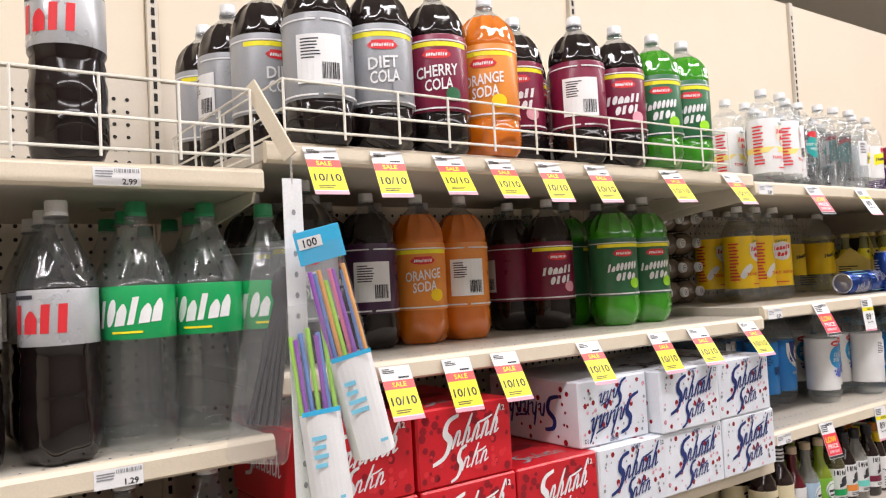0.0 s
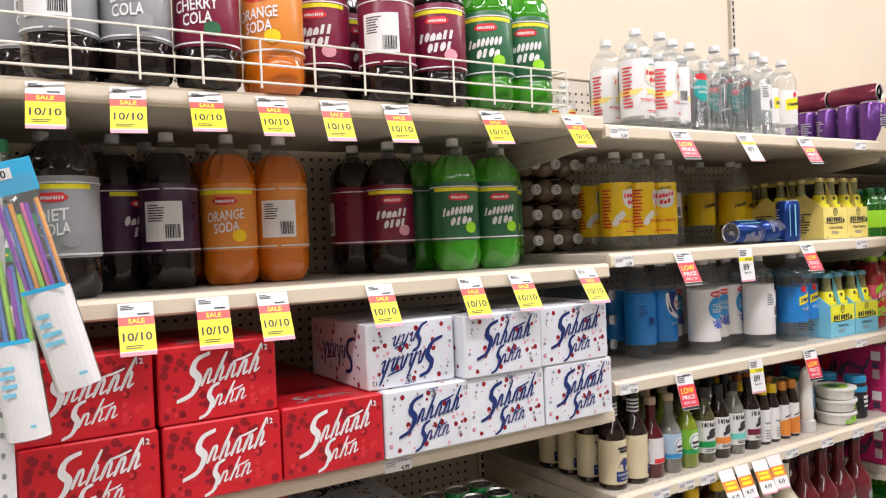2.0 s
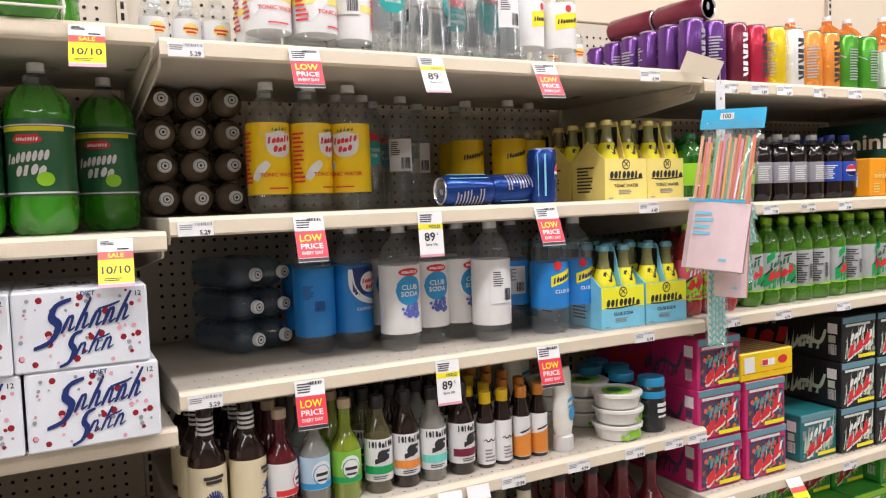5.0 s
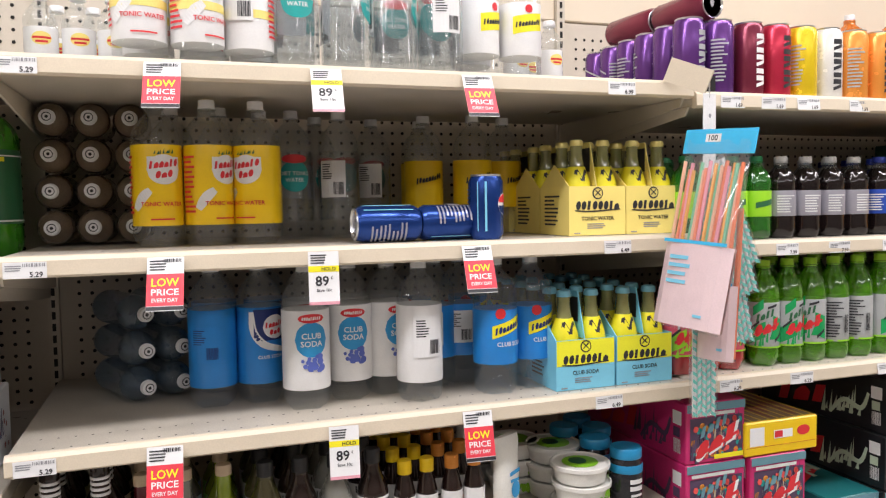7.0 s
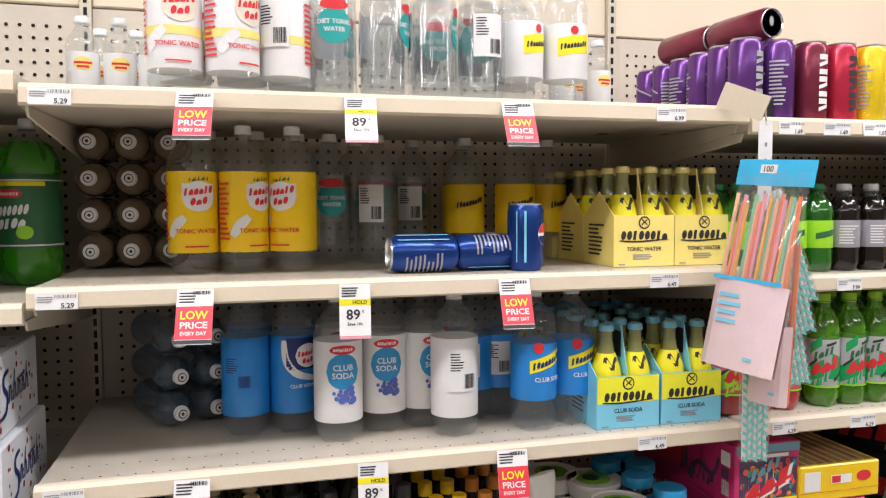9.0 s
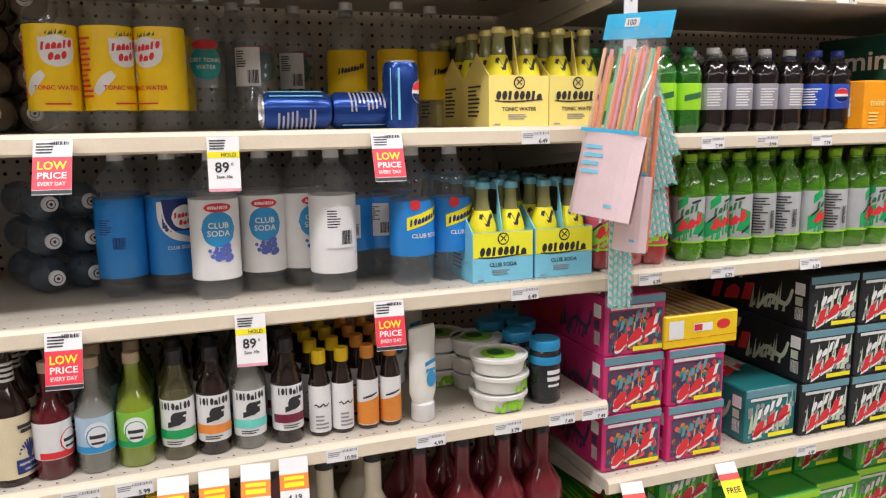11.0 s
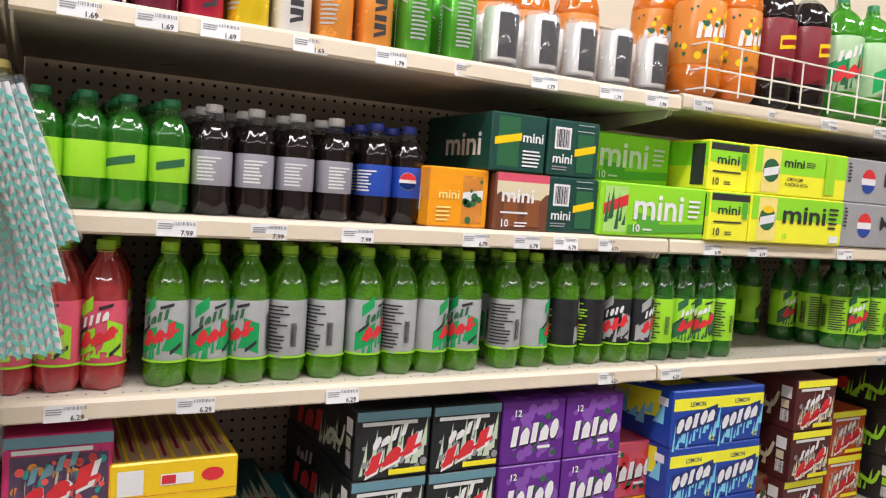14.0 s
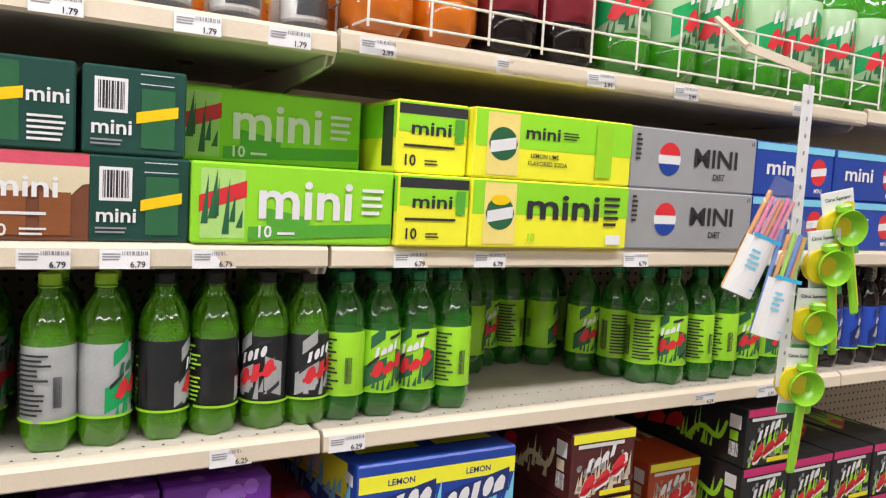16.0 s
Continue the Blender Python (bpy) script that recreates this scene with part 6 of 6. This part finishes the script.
def jar():
    t = thing("cherry_jar", "black glass jar of cherries with a blue lid", "jar", "blue-lidded jars")
    b = part("glass", lathe([(0.030, 0), (0.0335, 0.004), (0.0335, 0.095), (0.030, 0.108), (0.028, 0.112)], 28), JARK, t, "", True)
    part("lid", lathe([(0.031, 0.110), (0.032, 0.112), (0.032, 0.128), (0.030, 0.131)], 32, [(0.111, 0.129, 32, 0.0008)]), LIDBLUE, t, "", True)
    part("blue_band", lathe([(0.0337, 0.082), (0.034, 0.083), (0.034, 0.098), (0.0337, 0.0985)], 28), LIDBLUE, t, "", True)
    decal("lettering_mark", [rect(-0.016, 0.062, 0.016, 0.071), rect(-0.016, 0.048, 0.016, 0.057), rect(-0.014, 0.036, 0.014, 0.041)], LABELW, b, bent(0.0335))
    return t


for x, y in ((2.325, 0.060), (2.30, 0.14), (2.345, 0.21), (2.28, 0.24), (2.34, 0.29)):
    put("jar", jar, x, y, ZS["C4"], 10)

KIND.update({
    "bloody": syrup("mixer_bottle", "dark red cocktail mixer bottle with a black neck", 0.046, 0.275, MIXRED, CAPK, 0.90, MIXRED, (0.12, 0.40), lambda R, H: [("disc", [oval(0, 0.082, 0.016, 0.016)], GREYINK, 0.0), ("lettering_bar", [rect(-0.028, 0.052, 0.028, 0.060)], LABELW, 0.0), ("neck_ring", [rect(-0.012, 0.0, 0.012, 0.001)], RED, 0.0)], 0.44, 0.36, "large mixer bottles"),
    "creamb": syrup("mixer_bottle", "cream-coloured cocktail mixer bottle with black cap", 0.046, 0.275, CREAMMIX, CAPK, 0.90, CREAMMIX, (0.12, 0.40), lambda R, H: [("disc", [oval(0, 0.082, 0.016, 0.016)], GREYINK, 0.0)], 0.44, 0.36, "large mixer bottles"),
    "yellowb": syrup("mixer_bottle", "dark olive cocktail mixer bottle with yellow label", 0.042, 0.255, OLIVEG, YELLAB, 0.90, YELLAB, (0.45, 0.60), lambda R, H: [("logo_bar", [rect(-0.02, 0.13, 0.02, 0.138)], DKRED, 0.0)], 0.62, 0.40, "large mixer bottles"),
})
row("C5", [(k, x, y, 10) for y in (0.07, 0.18) for k, x in (("yellowb", 1.30), ("yellowb", 1.41), ("yellowb", 1.56), ("yellowb", 1.66), ("bloody", 1.765), ("creamb", 1.86), ("creamb", 1.955), ("bloody", 2.05), ("bloody", 2.143), ("bloody", 2.235), ("bloody", 2.325))])

# ---- wire fences on the top shelves ----
def fence(x0, x1, z, h, label, ends):
    t = thing("wire_fence", label, "wire fence", "shelf fences", m=pose(x0, -0.034, z))
    w = x1 - x0
    for zz in (0.012, h * 0.5, h):
        part("rail", rod(bmesh.new(), (0, 0, zz), (w, 0, zz), 0.0022), WIRE, t)
    n = round(w / 0.101)
    for i in range(n + 1):
        part("post", rod(bmesh.new(), (w * i / n, -0.003, 0.002), (w * i / n, -0.003, h), 0.002), WIRE, t)
    for e in ends:
        for zz in (0.012, h * 0.5, h):
            part("end_rail", rod(bmesh.new(), (w * e, 0, zz), (w * e, 0.36, zz), 0.002), WIRE, t)
        for k in range(1, 4):
            part("end_post", rod(bmesh.new(), (w * e, 0.12 * k, 0.002), (w * e, 0.12 * k, h), 0.002), WIRE, t)
    return t


fence(0.02, 1.085, ZS["B1"], 0.085, "white wire fence along a soda shelf", (0, 1))
fence(-1.1, -0.03, ZS["A1"], 0.105, "white wire fence along a soda shelf", (1,))
fence(3.69, 4.87, ZS["E1"], 0.105, "white wire fence along a soda shelf", (0,))


# ---- price tags ----
def sale_tag():
    t = thing("sale_tag", "yellow and red sale tag reading 10/10", "price tag", "yellow sale tags")
    fn = lambda x, y, o: (x, -o, y)
    p = part("card", boxes((0, 0, -0.092, 0.052, 0.0006, 0)), WHITE, t)
    decal("red_band", [rect(0, -0.040, 0.052, -0.025)], SALERED, p, fn, 0.0004)
    decal("yellow_field", [rect(0, -0.084, 0.052, -0.040)], YELLOW, p, fn, 0.0004)
    decal("foot_band", [rect(0, -0.092, 0.052, -0.086)], PINK, p, fn, 0.0004)
    decal("lettering", [text("SALE", 0.026, -0.0325, 0.008)], YELLOW, p, fn, 0.0008)
    decal("price", [text("10/10", 0.026, -0.060, 0.014, 0.042)], INK, p, fn, 0.0008)
    decal("small_print", bars(0.004, -0.012, 0.024, -0.003, 3, 2) + bars(0.028, -0.022, 0.046, -0.016, 1, 2) + bars(0.008, -0.080, 0.04, -0.073, 2, 3), INK, p, fn, 0.0008)
    return t


def low_tag():
    t = thing("low_price_tag", "red tag reading low price every day", "price tag", "red low price tags")
    fn = lambda x, y, o: (x, -o, y)
    p = part("card", boxes((0, 0, -0.088, 0.054, 0.0006, 0)), WHITE, t)
    decal("red_field", [rect(0, -0.080, 0.054, -0.028)], LOWRED, p, fn, 0.0004)
    decal("foot_band", [rect(0, -0.087, 0.054, -0.081)], INK, p, fn, 0.0004)
    decal("lettering", [text("LOW", 0.027, -0.042, 0.013, 0.040)], YELLOW, p, fn, 0.0008)
    decal("lettering_white", [text("PRICE", 0.027, -0.058, 0.010, 0.040), text("EVERY DAY", 0.027, -0.071, 0.006, 0.038)], WHITE, p, fn, 0.0008)
    decal("small_print", bars(0.004, -0.022, 0.030, -0.003, 4, 5) + barcode(0.024, -0.009, 0.05, -0.003, 3), INK, p, fn, 0.0008)
    return t


def hold_tag():
    t = thing("price_tag", "white tag reading 89 cents under a yellow strip", "price tag", "white price hold tags")
    fn = lambda x, y, o: (x, -o, y)
    p = part("card", boxes((0, 0, -0.088, 0.050, 0.0006, 0)), WHITE, t)
    decal("yellow_strip", [rect(0, -0.034, 0.050, -0.024)], YELLOW, p, fn, 0.0004)
    decal("foot_band", [rect(0, -0.088, 0.050, -0.083)], PINK, p, fn, 0.0004)
    decal("price", [text("89", 0.022, -0.049, 0.016), text("c", 0.038, -0.044, 0.006), text("Save 10c", 0.025, -0.064, 0.005)], INK, p, fn, 0.0008)
    decal("lettering", [text("HOLD", 0.033, -0.029, 0.006)], INK, p, fn, 0.0008)
    decal("small_print", bars(0.004, -0.020, 0.03, -0.003, 4, 5), INK, p, fn, 0.0008)
    return t


def orange_tag():
    t = thing("price_tag", "white and orange tag reading 4.19", "price tag", "orange price tags")
    fn = lambda x, y, o: (x, -o, y)
    p = part("card", boxes((0, 0, -0.088, 0.050, 0.0006, 0)), WHITE, t)
    decal("orange_field", [rect(0, -0.055, 0.050, -0.028)], ORANGEC, p, fn, 0.0004)
    decal("foot_band", [rect(0, -0.088, 0.050, -0.084)], PINK, p, fn, 0.0004)
    decal("lettering_mark", [rect(0.008, -0.038, 0.042, -0.032), rect(0.008, -0.050, 0.042, -0.042)], YELLOW, p, fn, 0.0008)
    decal("price", [text("4.19", 0.025, -0.068, 0.010)], INK, p, fn, 0.0008)
    return t


def free_tag():
    t = thing("sale_tag", "yellow tag reading free", "price tag", "yellow free tags")
    fn = lambda x, y, o: (x, -o, y)
    p = part("card", boxes((0, 0, -0.085, 0.050, 0.0006, 0)), WHITE, t)
    decal("red_band", [rect(0, -0.038, 0.050, -0.024)], SALERED, p, fn, 0.0004)
    decal("yellow_field", [rect(0, -0.080, 0.050, -0.038)], YELLOW, p, fn, 0.0004)
    decal("lettering", [text("FREE", 0.025, -0.060, 0.012)], INK, p, fn, 0.0008)
    return t


def chip(price):
    def make():
        t = thing("shelf_label", "small white shelf label with a price", "shelf label", "shelf labels")
        fn = lambda x, y, o: (x, -o, y)
        p = part("card", boxes((0, 0, -0.024, 0.058, 0.0006, 0)), WHITE, t)
        decal("price", [text(price, 0.044, -0.0185, 0.0075)], INK, p, fn, 0.0006)
        decal("small_print", bars(0.003, -0.013, 0.026, -0.003, 3, 5) + barcode(0.026, -0.007, 0.056, -0.002, 4), GREYINK, p, fn, 0.0006)
        return t
    return make


def hang(key, proto, shelf_key, xs, tilt=33, twist=-8):
    rnd = random.Random(len(xs) + len(key))
    for x in xs:
        m = pose(x, -0.0102, ZS[shelf_key] - 0.007, -tilt + rnd.uniform(-5, 5), 0, twist + rnd.uniform(-4, 4))
        if key not in PLACED:
            PLACED[key] = proto()
            PLACED[key].matrix_basis = m
        else:
            copy_thing(PLACED[key], m)


hang("sale", sale_tag, "B1", (0.058, 0.173, 0.292, 0.404, 0.521, 0.648, 0.870, 1.090))
hang("sale", sale_tag, "B2", (0.169, 0.288, 0.390, 0.596, 0.80, 0.926, 1.112))
hang("low", low_tag, "C1", (1.438, 1.953))
hang("low", low_tag, "C2", (1.432, 1.948), 28)
hang("low", low_tag, "C3", (1.420, 1.945), 18)
hang("hold", hold_tag, "C1", (1.690,))
hang("hold", hold_tag, "C2", (1.678,), 8)
hang("hold", hold_tag, "C3", (1.705,), 8)
hang("orange_tag", orange_tag, "C4", (1.565, 1.630, 1.700, 1.765), 25)
hang("free", free_tag, "D4", (2.47, 2.715, 3.62, 3.86, 3.98), 35)
for price, k, xs in (("5.29", "C1", (1.235,)), ("6.99", "C1", (2.245,)), ("5.29", "C2", (1.235,)), ("6.49", "C2", (2.235,)), ("5.29", "C3", (1.235,)), ("6.49", "C3", (2.215,)), ("1.29", "A2", (-0.24, -0.80)), ("2.99", "A1", (-0.23, -0.7)), ("4.99", "B3", (0.62,)),
                     ("5.99", "C4", (1.33, 1.42, 1.50)), ("10.99", "C4", (1.85,)), ("4.99", "C4", (2.02,)), ("3.79", "C4", (2.18,)), ("7.49", "C4", (2.30, 2.375)),
                     ("1.69", "D1", (2.50, 2.60, 2.69, 2.83)), ("1.79", "D1", (2.97, 3.12, 3.28, 3.44, 3.56)), ("2.99", "E1", (3.69, 3.92, 4.10, 4.30, 4.63)), ("7.99", "D2", (2.64, 2.78, 2.93)), ("6.79", "D2", (3.16, 3.27, 3.36, 3.47)), ("6.79", "E2", (3.76, 3.90, 4.21, 4.70)),
                     ("6.29", "D3", (2.50, 2.68, 2.92, 3.50)), ("6.29", "E3", (3.67, 4.42, 4.60)), ("6.49", "D4", (2.95, 3.3))):
    hang("chip" + price, chip(price), k, xs, 2, 0)


# ---- things on clip strips ----
def straw_bag(label, w, h, straws, paper, header, m, seed=1, share=0.55, n=10):
    """A film bag of straws: straws above, printed paper band below, header card on top."""
    rnd = random.Random(seed)
    t = thing("straw_bag", label, "straw bag", "bags of straws", m=m)
    for i in range(n):
        x = -w / 2 * 0.86 + w * 0.86 * i / (n - 1)
        part("straw", rod(bmesh.new(), (x, rnd.uniform(-0.004, 0.004), -h * 0.97), (x + rnd.uniform(-0.003, 0.003), rnd.uniform(-0.005, 0.005), -rnd.uniform(0.10, 0.16) * h - 0.02), w / n * 0.42, 8), straws[(i + seed) % len(straws)], t)
    nx, nz = 8, 16
    vs, fs = [], []
    for s in (-1, 1):
        for j in range(nz + 1):
            for i in range(nx + 1):
                u, v = i / nx * 2 - 1, j / nz
                puff = 0.016 * math.sqrt(max(0, 1 - u * u)) * min(1, v * 3) * (1 - 0.6 * max(0, v - 0.9) / 0.1) + 0.0015 * rnd.uniform(-1, 1) + 0.0012
                vs.append((u * w / 2 * (0.92 + 0.08 * math.sin(v * 3)) + rnd.uniform(-0.001, 0.001), s * puff, -0.02 - v * (h - 0.02)))
    k = (nx + 1) * (nz + 1)
    for s in (0, 1):
        for j in range(nz):
            for i in range(nx):
                a = s * k + j * (nx + 1) + i
                fs.append((a, a + 1, a + nx + 2, a + nx + 1))
    part("film", (vs, fs), FILM, t, "clear crinkled film", True)
    band = [((x * w / 2), s * (0.0165 * math.sqrt(max(0, 1 - x * x)) + 0.003), z) for s in (-1,) for z in (-h * share, -h * 0.985) for x in [i / 8 * 2 - 1 for i in range(9)]]
    b = part("paper_band", (band, [(i, i + 1, i + 10, i + 9) for i in range(8)]), paper, t)
    b2 = [(x, -y, z) for x, y, z in band]
    part("paper_back", (b2, [(i + 9, i + 10, i + 1, i) for i in range(8)]), paper, t)
    decal("print", bars(-w * 0.32, -h * 0.78, w * 0.1, -h * 0.62, 4, seed) + bars(w * 0.16, -h * 0.93, w * 0.34, -h * 0.90, 1, seed), SKYBLUE, b, lambda x, y, o: (x, -0.020 - o, y))
    part("blue_edge", boxes((-w * 0.46, -0.0195, -h * share, w * 0.46, -0.0185, -h * share + 0.006)), HDRBLUE, t)
    if header:
        hd = part("header_card", boxes((-w * 0.52, -0.0015, -0.045, w * 0.52, 0.0015, 0.0), bevel=0.0005), header, t)
        decal("count_panel", [rect(-0.028, -0.024, 0.004, -0.009)], LABELW, hd, lambda x, y, o: (x, -0.0015 - o, y))
        decal("lettering", [text("100", -0.012, -0.0165, 0.010)], INK, hd, lambda x, y, o: (x, -0.0020 - o, y))
    return t


def paper_pack(w, h, m, seed):
    """A slim pack of striped paper straws."""
    t = thing("straw_pack", "slim pack of aqua and white striped paper straws", "straw pack", "packs of striped straws", m=m)
    for i in range(5):
        x = -w / 2 + w * (i + 0.5) / 5
        s = part("straw", rod(bmesh.new(), (x, 0, -h), (x, 0, -0.01), w / 10 * 0.95, 8), LABELW, t)
        st = []
        for q in range(int(h / 0.016)):
            z = -h + 0.016 * q
            st.append(slant(x - w / 10, x + w / 10, z, 0.007, 0.7 if i % 2 else -0.7, 2))
        decal("stripe", st, AQUA, s, lambda a, b, o: (a, -w / 10 * 0.97 - o, b))
    part("film", boxes((-w / 2 - 0.003, -0.008, -h - 0.004, w / 2 + 0.003, 0.008, 0), bevel=0.002), FILM, t)
    return t


def clip_strip(x, y, ztop, zbot, label, arm):
    t = thing("clip_strip", label, "clip strip", m=pose(x, y, 0))
    part("strip", boxes((-0.014, -0.001, zbot, 0.014, 0.001, ztop), bevel=0.0004), CAPW, t)
    holes = [oval(0, zbot + 0.03 + 0.028 * i, 0.003, 0.004, 6) for i in range(int((ztop - zbot) / 0.028) - 1)]
    decal("strip_hole", holes, GREYINK, t, lambda a, b, o: (a, -0.001 - o, b))
    bm = bmesh.new()
    rod(bm, (0, 0, ztop - 0.008), (0, 0, ztop + 0.035), 0.0015)
    part("hook", bm, ALU, t)
    a0, a1, wd = arm
    d = Vector(a1) - Vector(a0)
    bm = bmesh.new()
    r = bmesh.ops.create_cube(bm, size=1)
    q = d.to_track_quat("X", "Z").to_matrix().to_4x4()
    bmesh.ops.transform(bm, matrix=Matrix.Translation((Vector(a0) + Vector(a1)) / 2) @ q @ Matrix.Diagonal((d.length, 0.004, wd, 1)), verts=r["verts"])
    part("arm", bm, CREAM, t, "cream bracket arm")
    return t


# beside section A and B
clip_strip(0.005, -0.085, 1.60, 1.02, "white plastic clip strip on a bracket", ((-0.03, 0.06, 1.74), (0.0, 0.0, 1.63), 0.022))
NE = NEON
straw_bag("film bag of neon straws with a blue header card", 0.060, 0.325, NE, WHITE, HDRBLUE, pose(0.022, -0.115, 1.53, 6, -13, -18), 2, 0.55, 8)
straw_bag("film bag of neon straws", 0.055, 0.30, [NEON[0], NEON[2], NEON[3]], WHITE, None, pose(0.005, -0.10, 1.45, 2, -6, -18), 3, 0.55, 7)


def cutlery(m):
    t = thing("cutlery_bag", "film bag of dark grey plastic cutlery", "cutlery bag", m=m)
    for i in range(5):
        bm = bmesh.new()
        rod(bm, (-0.02 + 0.009 * i, 0, -0.24), (-0.006 + 0.003 * i, 0, -0.07), 0.004)
        r = bmesh.ops.create_uvsphere(bm, u_segments=10, v_segments=6, radius=1)
        bmesh.ops.transform(bm, matrix=Matrix.Translation((-0.005 + 0.003 * i, 0, -0.055)) @ Matrix.Diagonal((0.012, 0.004, 0.026, 1)), verts=r["verts"])
        part("utensil", bm, GREYBAG, t, "", True)
    part("film", boxes((-0.045, -0.010, -0.29, 0.035, 0.010, 0.0), bevel=0.006), FILM, t)
    return t


cutlery(pose(0.0, -0.078, 1.51, 0, 10, -15))

# beside section C and D
clip_strip(2.413, -0.085, 1.615, 1.46, "white plastic clip strip on a bracket", ((-0.04, 0.07, 1.67), (0.0, 0.0, 1.635), 0.045))
straw_bag("film bag of coral and green straws with a blue header", 0.142, 0.365, STRAWS, BLUSH, HDRBLUE, pose(2.400, -0.135, 1.545, 0, 12, 0) @ pose(0, 0, 0, 0, 0, -74), 4, 0.58, 17)
straw_bag("film bag of orange straws", 0.075, 0.34, [STRAWS[2], STRAWS[0], STRAWS[4]], BLUSH, None, pose(2.428, -0.115, 1.46, 0, 4, 0) @ pose(0, 0, 0, 0, 0, -70), 5, 0.58, 6)
for i, (x, z, ry, h) in enumerate(((2.425, 1.50, -16, 0.27), (2.432, 1.48, -11, 0.34), (2.422, 1.44, -5, 0.30), (2.418, 1.36, -1, 0.355), (2.44, 1.50, -20, 0.22))):
    paper_pack(0.046, h, pose(x, -0.075 + 0.004 * i, z, 2, ry, -14), i)


# section E
def squeezer(m):
    t = thing("citrus_squeezer", "lime-green and yellow citrus squeezer on a white card", "citrus squeezer", "citrus squeezers", m=m)
    c = part("card", boxes((-0.030, 0.010, -0.115, 0.030, 0.012, 0.0), bevel=0.0005), WHITE, t)
    decal("green_foot", [rect(-0.030, -0.115, 0.030, -0.098)], mat("card_green", (0.10, 0.45, 0.16), 0.4), c, lambda x, y, o: (x, 0.010 - o, y))
    decal("lettering", [text("Citrus Squeezer", 0, -0.014, 0.006, 0.048)], INK, c, lambda x, y, o: (x, 0.010 - o, y))
    decal("lemon_print", [oval(0.018, -0.030, 0.012, 0.009)], SQYEL, c, lambda x, y, o: (x, 0.010 - o, y))
    bowl = part("bowl", ([(r * math.cos(a), 0.006 + z * -0.3, -0.062 + r * math.sin(a)) for r, z in ((0.027, 0.03), (0.030, 0.05), (0.031, 0.04), (0.026, 0.0), (0.014, -0.04), (0.003, -0.05)) for a in [2 * math.pi * i / 28 for i in range(28)]],
                          [(j * 28 + i, j * 28 + (i + 1) % 28, (j + 1) * 28 + (i + 1) % 28, (j + 1) * 28 + i) for j in range(5) for i in range(28)] + [tuple(range(140, 168))]), SQGREEN, t, "round green bowl", True)
    bowl.matrix_basis = pose(0, -0.012, 0)
    part("inner_bowl", lathe([(0.029, 0.0), (0.030, 0.002), (0.029, 0.016), (0.02, 0.020)], 24), SQYEL, t, "yellow bowl behind", True).matrix_basis = pose(-0.009, 0.003, -0.062, -90)
    part("hinge", boxes((-0.012, -0.012, -0.036, 0.012, 0.004, -0.022), bevel=0.003), SQGREEN, t)
    part("handle", boxes((-0.009, -0.014, -0.215, 0.006, -0.006, -0.090), bevel=0.003), SQGREEN, t, "green handle")
    part("handle", boxes((0.004, -0.006, -0.205, 0.013, 0.003, -0.088), bevel=0.003), SQYEL, t, "yellow handle")
    return t


clip_strip(4.405, -0.205, 1.625, 1.12, "white plastic clip strip on a bracket", ((-0.13, 0.02, 1.672), (0.0, 0.0, 1.648), 0.014))
t = thing("bracket_arm", "cream steel bracket arm hooked on a wire fence", "bracket", m=pose(4.275, -0.185, 1.672))
part("upper_arm", rod(bmesh.new(), (0, 0, 0), (0.07, 0.13, 0.075), 0.006), CREAM, t)
for x, z, ry in ((4.486, 1.455, -14), (4.462, 1.388, -9), (4.450, 1.288, -1), (4.432, 1.186, 1)):
    squeezer(pose(x, -0.225 - 0.006 * (1.5 - z), z, 4, ry, -22))
straw_bag("film bag of pink and orange straws", 0.055, 0.225, [NEON[4], NEON[1], STRAWS[1]], WHITE, None, pose(4.375, -0.215, 1.485, 4, 20, -22), 6, 0.55, 6)
straw_bag("film bag of green, blue and orange straws", 0.052, 0.225, [NEON[0], NEON[3], NEON[4]], WHITE, None, pose(4.395, -0.225, 1.425, 2, 12, -22), 7, 0.55, 6)
